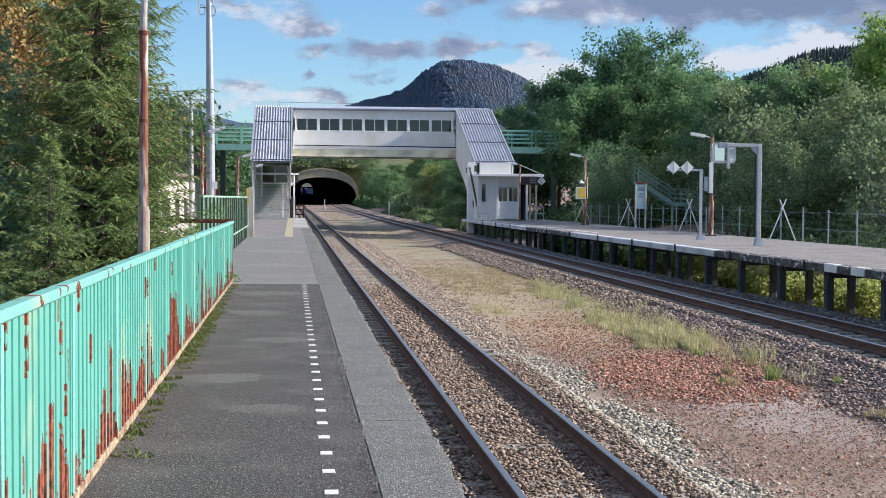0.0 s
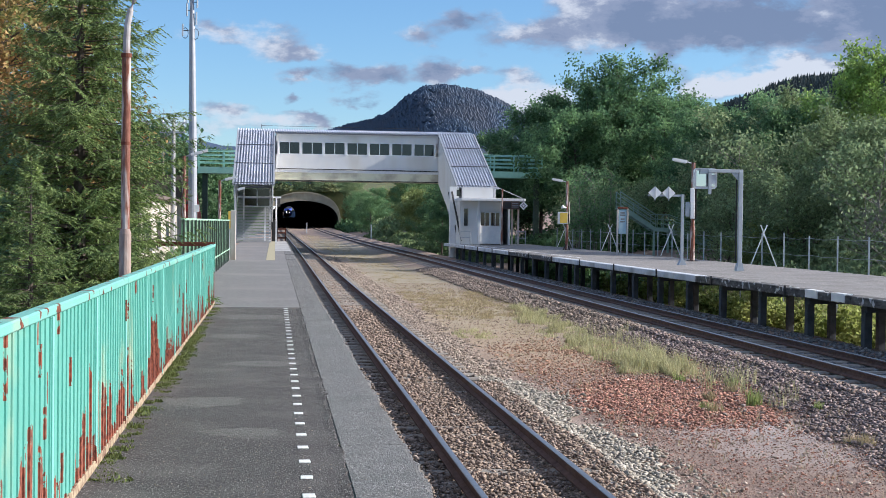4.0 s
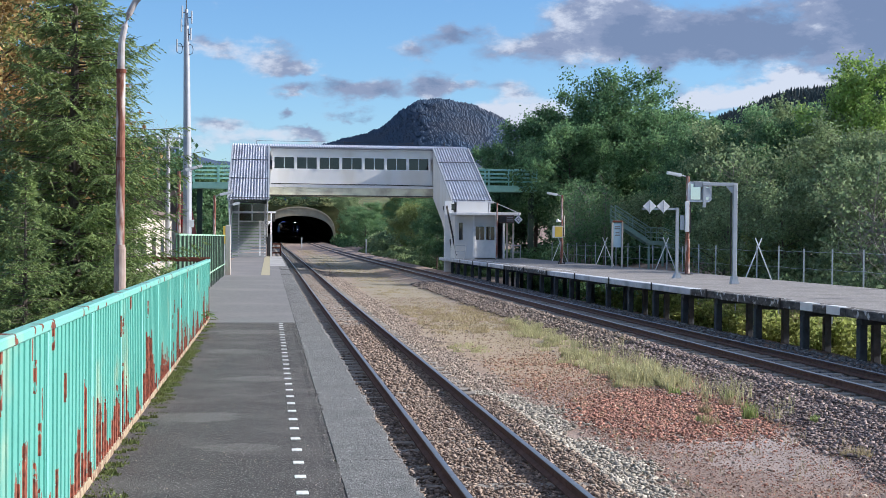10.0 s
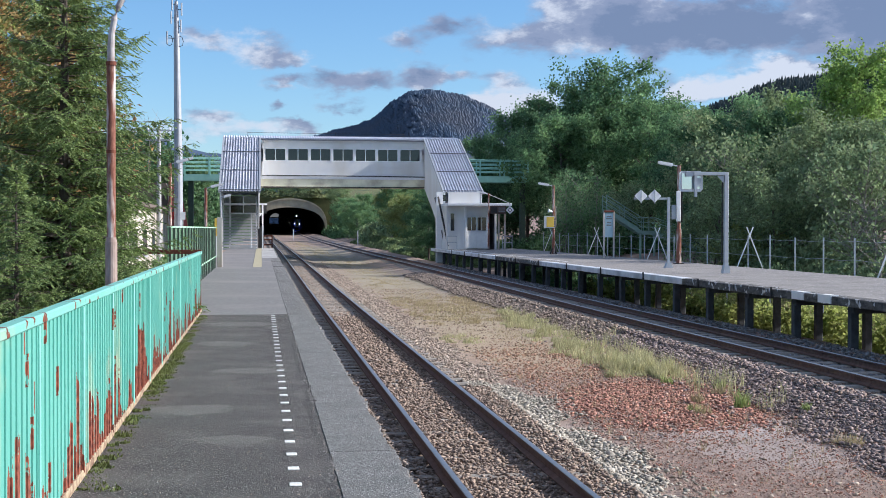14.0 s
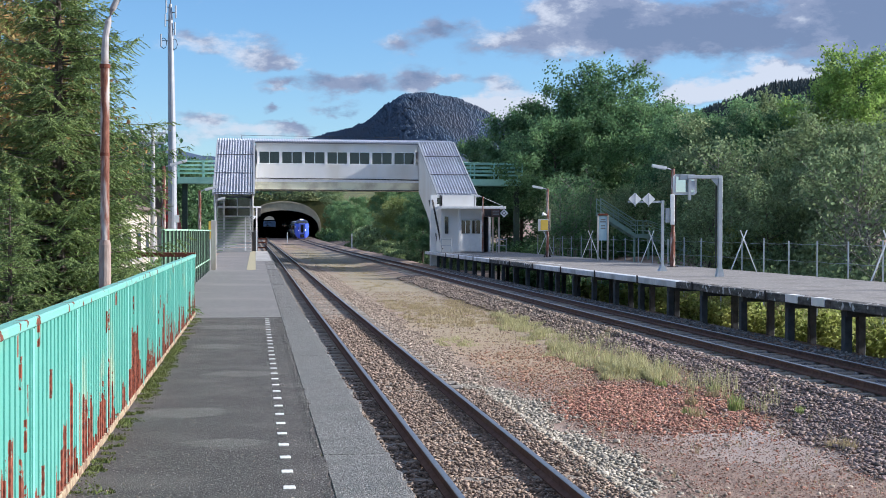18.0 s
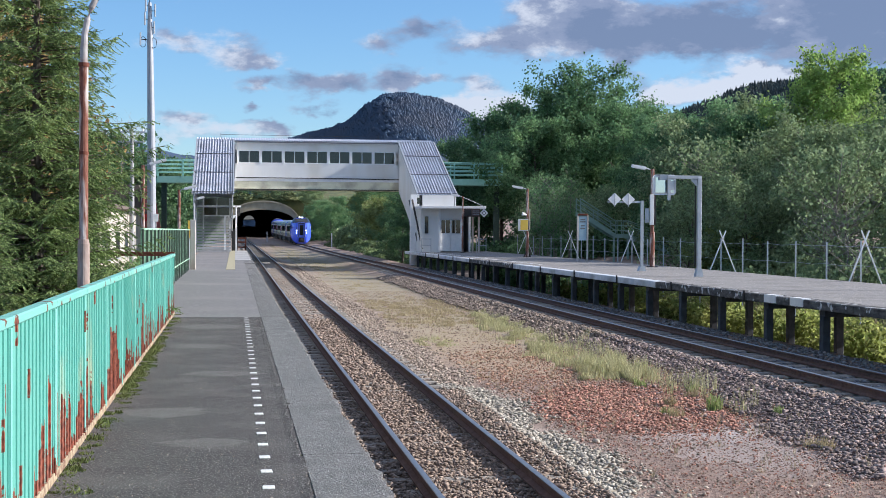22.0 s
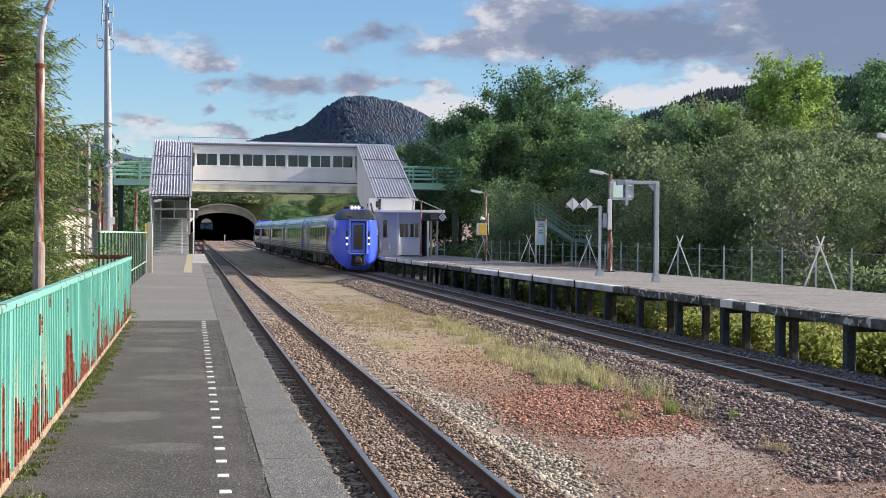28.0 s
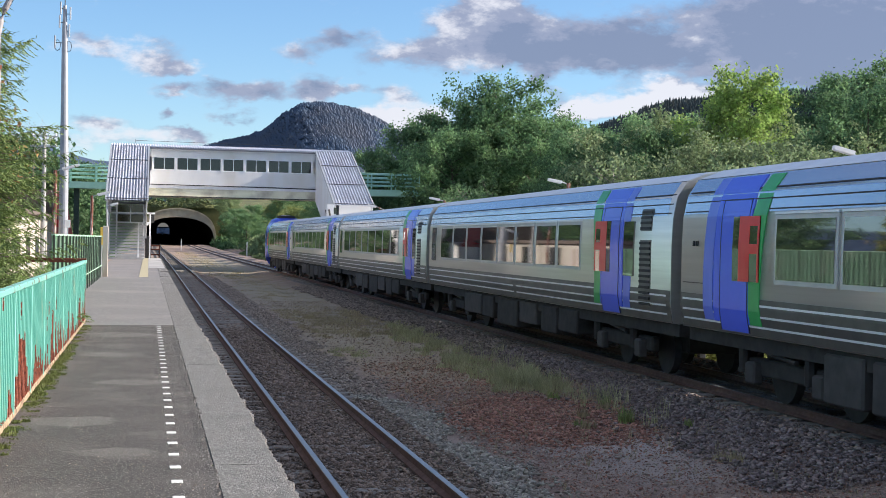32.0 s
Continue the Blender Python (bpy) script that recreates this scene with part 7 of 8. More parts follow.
def patch(name, label, x0, x1, y0, y1, per, smin, smax, mat, seed, fine=True, lift=0.0, edge=0.25, keep=None):
    rng = np.random.default_rng(seed)
    n = int((x1 - x0) * (y1 - y0) * per)
    # spacing opens with distance
    y = y0 + (y1 - y0) * rng.uniform(0, 1, n)
    x = x0 + (x1 - x0) * rng.uniform(0, 1, n)
    wob = np.array([noise.noise((0.0, t * 0.6, seed)) for t in np.linspace(y0, y1, 80)])
    x = x + edge * np.interp(y, np.linspace(y0, y1, 80), wob)
    if keep is not None:
        ok = keep(x, y, rng)
        x, y = x[ok], y[ok]
    s = (smin + (smax - smin) * rng.uniform(0, 1, len(x)) ** 1.8) * rng.uniform(0.7, 1.25, len(x))
    z = top_z(x, y) + s * 0.18 + lift + rng.uniform(0, 0.02, len(x))
    return rocks(name, label, x, y, z, s, mat, seed, fine)


def off_rails(x, y, rng):
    d = np.abs(x - 2.42)
    ok = np.abs(d - 0.565) > 0.075
    on_sleeper = (np.abs(((y - 4.9) / 0.61 + 0.5) % 1.0 - 0.5) < 0.19) & (d < 1.02)
    return ok & ~(on_sleeper & (rng.uniform(0, 1, len(x)) < np.where(d < 0.56, 0.22, 0.5)))


def off_right(x, y, rng):
    d = np.abs(x - 9.82)
    ok = np.abs(d - 0.565) > 0.075
    on_sleeper = (np.abs(((y - 10.0) / 0.61 + 0.5) % 1.0 - 0.5) < 0.19) & (d < 1.02)
    return ok & ~(on_sleeper & (rng.uniform(0, 1, len(x)) < 0.93))


BAL = "loose brown ballast stones between the near rails"
patch("ballast", BAL, 1.90, 2.95, 11.5, 22, 1250, 0.024, 0.066, M["stone_brown"], 1, fine=False, keep=off_rails, lift=0.035, edge=0)
patch("ballast", BAL, 1.90, 2.95, 22, 40, 480, 0.045, 0.09, M["stone_brown"], 2, fine=False, keep=off_rails, lift=0.035, edge=0)
patch("ballast", BAL, 1.90, 2.95, 40, 90, 170, 0.07, 0.11, M["stone_brown"], 3, fine=False, keep=off_rails, edge=0)
DRK = "dark brown ballast along the platform wall"
patch("ballast", DRK, 0.82, 1.84, 11.5, 24, 950, 0.028, 0.075, M["stone_dark_brown"], 4, fine=False, lift=0.03, keep=off_rails, edge=0)
patch("ballast", DRK, 0.82, 1.84, 24, 60, 200, 0.05, 0.10, M["stone_dark_brown"], 5, fine=False, keep=off_rails, edge=0)
GRY = "pale grey ballast shoulder beside the near track"
patch("ballast", "brown and grey ballast beside the near rail", 3.02, 3.6, 11.5, 22, 1000, 0.028, 0.07, M["stone_brown"], 6, fine=False, lift=0.04, keep=off_rails, edge=0.05)


def ragged(x, y, rng):
    side = 4.28 + 0.16 * np.sin(y * 1.3) + 0.1 * np.sin(y * 3.7)
    return rng.uniform(0, 1, len(x)) < np.clip((side - x) / 0.25, 0.06, 1)


patch("ballast", GRY, 3.35, 4.6, 11.5, 23, 1200, 0.028, 0.076, M["stone_grey"], 7, fine=False, lift=0.015, keep=ragged)
patch("ballast", GRY, 3.05, 4.6, 23, 40, 420, 0.035, 0.07, M["stone_grey_brown"], 8, fine=False, lift=0.015, keep=ragged)
patch("ballast", GRY, 3.05, 4.4, 40, 95, 120, 0.05, 0.09, M["stone_grey_brown"], 9, fine=False)
RED = "reddish broken gravel between the tracks"


def red_zone(x, y, rng):
    core = ((x - 6.0 - 0.12 * (y - 20)) / 1.6) ** 2 + ((y - 20.4) / 2.9) ** 2
    return rng.uniform(0, 1, len(x)) < np.clip(1.7 - core * 1.3, 0.04, 1)


def rusty_zone(x, y, rng):
    core = ((x - 6.2) / 2.2) ** 2 + ((y - 25) / 6.5) ** 2
    return rng.uniform(0, 1, len(x)) < np.clip(1.2 - core, 0.02, 0.8)


patch("gravel", RED, 4.3, 8.2, 16.5, 26, 760, 0.024, 0.07, M["stone_red"], 10, fine=False, keep=red_zone)
patch("gravel", "brown broken gravel between the tracks", 4.3, 8.2, 18, 34, 200, 0.03, 0.065, M["stone_rust"], 18, fine=False, keep=rusty_zone)


def off_dust(x, y, rng):
    core = np.minimum(((x - 6.15) / 0.9) ** 2 + ((y - 16.4) / 1.4) ** 2, ((x - 6.7) / 0.6) ** 2 + ((y - 17.9) / 0.8) ** 2)
    worn = np.array([noise.noise((a * 1.1, b * 0.8, 6)) for a, b in zip(x, y)])
    return rng.uniform(0, 1, len(x)) < np.clip(core * 0.4 + 0.5 + 0.5 * worn, 0.4, 1)


SML = "small brown gravel strewn between the tracks"
patch("gravel", SML, 4.2, 8.2, 11.5, 17, 760, 0.012, 0.030, M["stone_dust"], 11, fine=False, keep=off_dust)
patch("gravel", SML, 4.2, 8.2, 17, 24, 420, 0.018, 0.038, M["stone_dust"], 21, fine=False, keep=off_dust)
patch("gravel", "reddish chips strewn over the bare ground", 4.4, 8.2, 11.5, 18, 130, 0.02, 0.042, M["stone_red"], 22, fine=False, keep=off_dust)
patch("gravel", "scattered pebbles on the dusty ground", 4.3, 7.9, 11.5, 20, 20, 0.03, 0.055, M["stone_grey_brown"], 19)
patch("gravel", SML, 4.4, 7.8, 24, 60, 70, 0.02, 0.05, M["stone_earth"], 12, fine=False)
SHO = "dark purplish stone shoulder of the far track"


def shoulder(x, y, rng):
    side = np.interp(y, [14, 16, 20, 25, 32], [6.7, 6.9, 7.5, 7.9, 7.7]) + 0.12 * np.sin(y * 2.1)
    return rng.uniform(0, 1, len(x)) < np.clip((x - side) / 0.3 + 0.5, 0.03, 1)


patch("ballast", SHO, 6.6, 8.9, 14, 32, 620, 0.032, 0.09, M["stone_dark"], 13, fine=False, lift=0.012, keep=shoulder)
patch("ballast", SHO, 7.6, 8.9, 32, 75, 210, 0.06, 0.11, M["stone_dark_brown"], 14, fine=False, lift=0.02)
patch("ballast", "brown stones at the sleeper ends of the far track", 8.55, 9.22, 14, 40, 260, 0.05, 0.09, M["stone_earth"], 15, fine=False, keep=off_right, edge=0.05)
patch("ballast", "grey ballast of the far track", 9.3, 11.5, 16, 50, 190, 0.05, 0.09, M["stone_blue"], 16, fine=False, keep=off_right, edge=0.05)
patch("ballast", "grey ballast of the far track", 9.3, 11.5, 50, 85, 90, 0.07, 0.12, M["stone_blue"], 17, fine=False, keep=off_right, edge=0.05)


# ---- grass and weeds ----
def blades(name, label, cx, cy, rad, n, h, mat, seed, wide=0.012, zf=None, cat="grass"):
    """Thin bent blades in tufts round the given centres."""
    rng = np.random.default_rng(seed)
    cx, cy, rad, h = (np.asarray(q, float) for q in (cx, cy, rad, h))
    k = np.repeat(np.arange(len(cx)), n)
    m = len(k)
    r, a = rad[k] * np.sqrt(rng.uniform(0, 1, m)), rng.uniform(0, math.tau, m)
    x, y = cx[k] + r * np.cos(a), cy[k] + r * np.sin(a)
    z = (top_z(x, y) if zf is None else zf(x, y)) - 0.02
    hh = h[k] * rng.uniform(0.45, 1.1, m)
    lean, la = rng.uniform(0.1, 0.55, m) * hh, rng.uniform(0, math.tau, m)
    p0 = np.stack([x, y, z], 1)
    p2 = p0 + np.stack([lean * np.cos(la), lean * np.sin(la), hh], 1)
    p1 = p0 + np.stack([0.3 * lean * np.cos(la), 0.3 * lean * np.sin(la), 0.55 * hh], 1)
    wa = rng.uniform(0, math.tau, m)
    w = np.stack([np.cos(wa), np.sin(wa), 0 * wa], 1) * (wide * rng.uniform(0.6, 1.3, m))[:, None]
    v = np.stack([p0 - w, p0 + w, p1 + w * 0.8, p1 - w * 0.8, p2], 1).reshape(-1, 3)
    i = np.arange(m)[:, None] * 5
    tri = np.concatenate([i + [0, 1, 2], i + [0, 2, 3], i + [3, 2, 4]], 1).reshape(-1)
    me = bpy.data.meshes.new(name)
    me.vertices.add(5 * m)
    me.vertices.foreach_set("co", v.astype(np.float32).ravel())
    me.loops.add(9 * m)
    me.loops.foreach_set("vertex_index", tri.astype(np.int32))
    me.polygons.add(3 * m)
    me.polygons.foreach_set("loop_start", (np.arange(3 * m) * 3).astype(np.int32))
    me.polygons.foreach_set("loop_total", np.full(3 * m, 3, np.int32))
    me.materials.append(mat)
    me.update(calc_edges=True)
    return tagged(new(name, me), label, cat, kind="stuff")


rg = np.random.default_rng(77)
# the pale grass strip between the tracks: dense tufts that thin out to both ends
def strip(n, ys, xs, spread):
    y = np.interp(rg.uniform(0, 1, n), np.linspace(0, 1, len(ys)), ys)
    return np.interp(y, ys, xs) + rg.normal(0, spread, n), y


gx, gy = strip(150, [23.6, 26, 29, 33, 38, 43], [6.9, 7.0, 6.75, 7.1, 7.4, 7.5], 0.26)
blades("grass", "pale green grass tufts between the tracks", gx, gy, rg.uniform(0.08, 0.22, 150), 90, rg.uniform(0.10, 0.26, 150), M["weed_pale"], 31, 0.006)
gx, gy = strip(40, [24, 27], [6.95, 7.1], 0.28)
blades("grass", "taller pale green grass between the tracks", gx, gy, rg.uniform(0.06, 0.16, 40), 70, rg.uniform(0.22, 0.42, 40), M["weed_pale"], 30, 0.006)
gx, gy = rg.uniform(4.5, 7.8, 260), rg.uniform(38, 52, 260)
blades("grass", "dry yellowish grass between the tracks", gx, gy, rg.uniform(0.10, 0.35, 260), 50, rg.uniform(0.05, 0.14, 260), M["grass"], 29, 0.008)
gx, gy = rg.normal(4.75, 0.2, 14), rg.normal(32.3, 0.8, 14)
blades("grass", "pale green grass tufts between the tracks", gx, gy, rg.uniform(0.1, 0.25, 14), 70, rg.uniform(0.06, 0.14, 14), M["weed_pale"], 28, 0.006)
gy = rg.uniform(46, 100, 460)
gx = 6.0 + rg.normal(0, 1.0, 460)
blades("grass", "dry yellowish grass between the tracks", gx, gy, rg.uniform(0.15, 0.5, 460), 26, rg.uniform(0.03, 0.085, 460), M["grass"], 32, 0.010)
gy = rg.uniform(95, 225, 420)
gx = np.interp(gy, [95, 225], [6.0, 5.4]) + rg.normal(0, 1.0, 420)
blades("grass", "dry grass along the far line", gx, gy, rg.uniform(0.4, 0.9, 420), 16, rg.uniform(0.04, 0.11, 420), M["grass"], 33, 0.02, zf=lambda x, y: np.array([ground_z(a, b) for a, b in zip(x, y)]))
# straw stubble and single dry stalks over the ground between the tracks
gx, gy = rg.normal(6.1, 0.95, 520), np.concatenate([rg.normal(c, 1.6, 104) for c in (26, 30.5, 35, 39.5, 45)])
blades("grass", "flattened straw-coloured dry grass between the tracks", gx, gy, rg.uniform(0.10, 0.35, 520), 22, rg.uniform(0.02, 0.075, 520), M["grass"], 51, 0.006)
gx, gy = rg.uniform(4.4, 8.0, 150), 12 + 13 * rg.uniform(0, 1, 150)
blades("grass", "single dry stalks in the gravel", gx, gy, rg.uniform(0.03, 0.12, 150), 7, rg.uniform(0.06, 0.24, 150), M["grass"], 52, 0.003)
gx, gy = rg.normal(7.5, 0.25, 60), rg.uniform(19, 34, 60)
blades("grass", "thin seeding grass stalks by the far track", gx, gy, rg.uniform(0.05, 0.2, 60), 14, rg.uniform(0.25, 0.55, 60), M["weed_pale"], 53, 0.004)
wx, wy = [7.05, 7.15, 7.74, 7.8, 6.26, 6.9, 7.5], [19.75, 19.9, 18.95, 19.05, 19.5, 23.0, 22.0]
blades("weed", "small green weeds in the gravel", wx, wy, [0.10, 0.08, 0.08, 0.07, 0.12, 0.12, 0.1], 70, [0.34, 0.26, 0.16, 0.14, 0.16, 0.2, 0.22], M["weed"], 34, 0.007, cat="weed")
blades("weed", "dry straw tufts in the gravel", [7.15, 7.05, 6.3, 6.6, 7.2], [16.05, 16.2, 19.2, 20.4, 21.2], [0.14, 0.1, 0.14, 0.1, 0.12], 90, [0.19, 0.15, 0.2, 0.22, 0.2], M["grass"], 35, 0.006, cat="weed")
# moss and grass along the fence foot
my = np.concatenate([rg.uniform(8, 25, 120), rg.normal(15.5, 2.0, 130)])
mx = -1.03 + np.abs(rg.normal(0, 0.05, 250))
blades("moss", "green moss and grass along the fence foot", mx, my, rg.uniform(0.03, 0.10, 250), 60, rg.uniform(0.012, 0.035, 250), M["moss"], 36, 0.006, zf=lambda x, y: 0 * x + 0.012, cat="moss")
blades("moss", "moss in the joints of the platform edge", [0.46, 0.49, 0.47, 0.46], [9.3, 9.22, 12.4, 16.6], [0.05, 0.06, 0.04, 0.04], 80, [0.012] * 4, M["moss"], 37, 0.006, zf=lambda x, y: 0 * x + 0.012, cat="moss")


# grit on the worn platform
ga = np.random.default_rng(91)
gx, gy = ga.uniform(-1.0, 0.85, 1300), 7.5 + 17.5 * ga.uniform(0, 1, 1300) ** 1.4
rocks("grit", "pale grit on the worn platform asphalt", gx, gy, 0.004 + 0 * gx, ga.uniform(0.005, 0.012, 1300), M["stone_grey_brown"], 92, False)


# ---- brush ----
def brush(name, label, cx, cy, h, w, n, size, mat, seed, zf):
    """Low thicket: leaf sprays over short stems, in uneven domes."""
    rng = np.random.default_rng(seed)
    C, S = [], []
    for x, y, hh, ww in zip(cx, cy, h, w):
        d = rand_dirs(rng, n) * rng.uniform(0.2, 1, (n, 1)) ** 0.5
        d[:, 2] = np.abs(d[:, 2])
        C.append(np.array([x, y, zf(x, y)]) + d * [ww, ww, hh])
        S.append(rng.uniform(0.6, 1.3, n) * size)
    me = leaf_mesh(name, np.concatenate(C), np.concatenate(S), rng, mat)
    return tagged(new(name, me), label, "shrubs", kind="stuff")


by = rg.uniform(12, 66, 110)
bx = rg.uniform(16.0, 19.4, 110)
brush("brush", "sunlit yellow-green shrubs behind the far platform", bx, by, rg.uniform(0.7, 1.35, 110), rg.uniform(0.6, 1.1, 110), 480, 0.11, M["bush"], 41, ground_z)
by = rg.uniform(62, 92, 40)
brush("brush", "green shrubs behind the far platform", rg.uniform(16.5, 20, 40), by, rg.uniform(0.7, 1.3, 40), rg.uniform(0.7, 1.2, 40), 420, 0.13, M["leaf_mid"], 42, ground_z)
by = rg.uniform(34, 66, 60)
brush("brush", "olive scrub behind the wire fence", np.interp(by, [34, 66], [20.5, 20]) + rg.uniform(0, 5, 60), by, rg.uniform(0.6, 1.7, 60), rg.uniform(0.8, 1.5, 60), 480, 0.13, M["leaf_olive"], 43, ground_z)
by = rg.uniform(89, 125, 70)
brush("brush", "dark undergrowth below the trees", rg.uniform(20, 36, 70), by, rg.uniform(1.0, 2.6, 70), rg.uniform(1.2, 2.2, 70), 520, 0.2, M["leaf"], 44, ground_z)
by = rg.uniform(104, 228, 90)
brush("brush", "grassy shrubs beside the far line", np.interp(by, [104, 228], [15.2, 15.5]) + rg.uniform(0, 7, 90), by, rg.uniform(0.3, 1.0, 90), rg.uniform(0.8, 2.0, 90), 380, 0.2, M["bush_dull"], 45, ground_z)
by = rg.uniform(54, 230, 90)
brush("brush", "green shrubs on the bank behind the platform", np.interp(by, [54, 66, 97, 105, 230], [-4.2, -3.6, -3.8, -5.5, -3.5]) - rg.uniform(0, 1, 90) * np.interp(by, [60, 66, 97, 100], [5, 1.4, 1.4, 5]), by, rg.uniform(0.8, 2.0, 90), rg.uniform(0.8, 1.8, 90), 380, 0.18, M["leaf_mid"], 46, ground_z)
by = rg.uniform(8, 40, 40)
brush("brush", "dark undergrowth behind the turquoise fence", rg.uniform(-6.5, -2.2, 40), by, rg.uniform(0.7, 1.5, 40), rg.uniform(0.7, 1.1, 40), 420, 0.12, M["leaf"], 47, ground_z)
by = rg.uniform(30, 92, 90)
brush("brush", "grassy scrub along the wire fence", rg.uniform(18.0, 20.5, 90), by, rg.uniform(0.6, 1.4, 90), rg.uniform(0.6, 1.1, 90), 380, 0.10, M["bush"], 49, ground_z)
gy = rg.uniform(30, 90, 420)
gx = rg.uniform(17.0, 19.8, 420)
blades("grass", "tall dry grass along the wire fence", gx, gy, rg.uniform(0.2, 0.4, 420), 34, rg.uniform(0.5, 1.15, 420), M["grass"], 48, 0.012, zf=lambda x, y: np.array([ground_z(a, b) for a, b in zip(x, y)]))


# ---- far woods ----
def conifers(name, label, fn, x0, x1, y0, y1, n, h0, h1, mat, seed, stout=0.26):
    """Many small pointed trees as one far wood."""
    rng = np.random.default_rng(seed)
    x, y = rng.uniform(x0, x1, n), rng.uniform(y0, y1, n)
    z = np.array([fn(a, b) for a, b in zip(x, y)])
    h = rng.uniform(h0, h1, n) * rng.uniform(0.6, 1.2, n)
    r = h * rng.uniform(0.7, 1.3, n) * stout
    ring = [(math.cos(k * 1.2566), math.sin(k * 1.2566)) for k in range(5)]
    v = [np.stack([x + r * a, y + r * b, z + 0.05 * h], 1) for a, b in ring] + [np.stack([x + rng.normal(0, 0.2, n), y, z + h], 1)]
    v = np.stack(v, 1).reshape(-1, 3)
    f = (np.array([(k, (k + 1) % 5, 5) for k in range(5)])[None] + (np.arange(n) * 6)[:, None, None]).reshape(-1, 3)
    me = bpy.data.meshes.new(name)
    me.from_pydata(v.tolist(), [], f.tolist())
    me.materials.append(mat)
    return tagged(new(name, me), label, "forest", kind="stuff")


conifers("far_woods", "dark conifers on the hillside", slope_right, 130, 520, 560, 715, 26000, 2.0, 4.4, M["hill_dark"], 62)
conifers("far_woods", "trees on the distant mountain, blued with haze", peak, -60, 420, 1360, 1600, 30000, 1.6, 3.6, M["hill_tree"], 64, 0.75)
kx, ky = rg.uniform(-30, 42, 170), rg.uniform(306.6, 345, 170)
brush("brush", "bushes on the bank over the tunnel", kx, ky, rg.uniform(0.8, 2.2, 170), rg.uniform(1.0, 2.4, 170), 200, 0.42, M["bank_tree"], 63, slope_behind)
kx, ky = np.concatenate([rg.uniform(15.0, 30, 44), rg.uniform(-18, -3.0, 26)]), rg.uniform(268, 305.6, 70)
brush("brush", "dense bushes beside the tunnel mouth", kx, ky, rg.uniform(1.6, 4.2, 70), rg.uniform(1.6, 3.0, 70), 320, 0.40, M["leaf_mid"], 65, ground_z)
kx, ky = rg.uniform(16.5, 26, 26), rg.uniform(205, 262, 26)
brush("brush", "yellow-green thicket beside the far line", kx, ky, rg.uniform(1.2, 3.0, 26), rg.uniform(1.4, 2.6, 26), 320, 0.32, M["leaf_olive"], 66, ground_z)


# ---- the train ----
def skin(bm, sections, mat=0, close=True):
    """Lofts closed rings of equal count."""
    rings = [[bm.verts.new(p) for p in s] for s in sections]
    n = len(rings[0])
    for u, w in zip(rings, rings[1:]):
        for k in range(n):
            bm.faces.new((u[k], u[(k + 1) % n], w[(k + 1) % n], w[k])).material_index = mat
    if close:
        bm.faces.new(rings[0][::-1]).material_index = mat
        bm.faces.new(rings[-1]).material_index = mat
    return rings


HALF = 1.42
SIDE = [(1.10, 0.98), (1.36, 1.02), (1.42, 1.35), (1.42, 2.30), (1.40, 2.75), (1.33, 3.10), (1.16, 3.36), (0.75, 3.52), (0.0, 3.58)]


def side_x(z):
    return float(np.interp(z, [b for _, b in SIDE], [a for a, _ in SIDE]))


def body_ring(y):
    right = [(a, y, b) for a, b in SIDE]
    return right + [(-a, y, b) for a, b in SIDE[-2::-1]]


def side_panel(bm, s, y0, y1, z0, z1, out=0.004, slant=0.0, n=4, bow=0.0):
    """A thin plate lying on the body side, following its curve; bow bends it along the car below mid-height."""
    a, b, c, d = [], [], [], []
    for k in range(n + 1):
        z = z0 + (z1 - z0) * k / n
        x = side_x(z)
        sh = slant * k / n + bow * math.sin(math.pi * (k / n) ** 0.6)
        a.append(bm.verts.new((s * (x + out), y0 + sh, z)))
        b.append(bm.verts.new((s * (x + out), y1 + sh, z)))
        c.append(bm.verts.new((s * (x - 0.03), y0 + sh, z)))
        d.append(bm.verts.new((s * (x - 0.03), y1 + sh, z)))
    for k in range(n):
        bm.faces.new((a[k], b[k], b[k + 1], a[k + 1]))
        bm.faces.new((a[k], a[k + 1], c[k + 1], c[k]))
        bm.faces.new((b[k], d[k], d[k + 1], b[k + 1]))
    bm.faces.new((a[0], c[0], d[0], b[0]))
    bm.faces.new((a[n], b[n], d[n], c[n]))
    return bm


def bogie(parent, y):
    bg = part("bogie", box(B(), -0.90, 0.90, y - 0.3, y + 0.3, 0.46, 0.78, bevel=0.03), M["under"], parent, "grimy bogie")
    for s in (-1.0, 1.0):
        part("side_frame", box(B(), s - 0.08, s + 0.08, y - 1.5, y + 1.5, 0.42, 0.68, bevel=0.03), M["under"], bg)
        part("damper", tube(B(), [(s * 1.14, y - 0.35, 0.72), (s * 1.14, y + 0.55, 0.80)], 0.04, 8), M["under_box"], bg)
    for dy in (-1.05, 1.05):
        for s in (-0.565, 0.565):
            bm = B()
            tube(bm, [(s - 0.065, y + dy, 0.43), (s + 0.065, y + dy, 0.43)], 0.43, 20)
            part("wheel", bm, M["metal_dark"], bg, "dark steel wheel")
        for s in (-1.12, 1.12):
            part("axle_box", box(B(), s - 0.08, s + 0.08, y + dy - 0.16, y + dy + 0.16, 0.30, 0.62, bevel=0.03), M["under_box"], bg)
            part("spring", tube(B(), [(s, y + dy + 0.32, 0.45), (s, y + dy + 0.32, 0.85)], 0.09, 8), M["under"], bg)


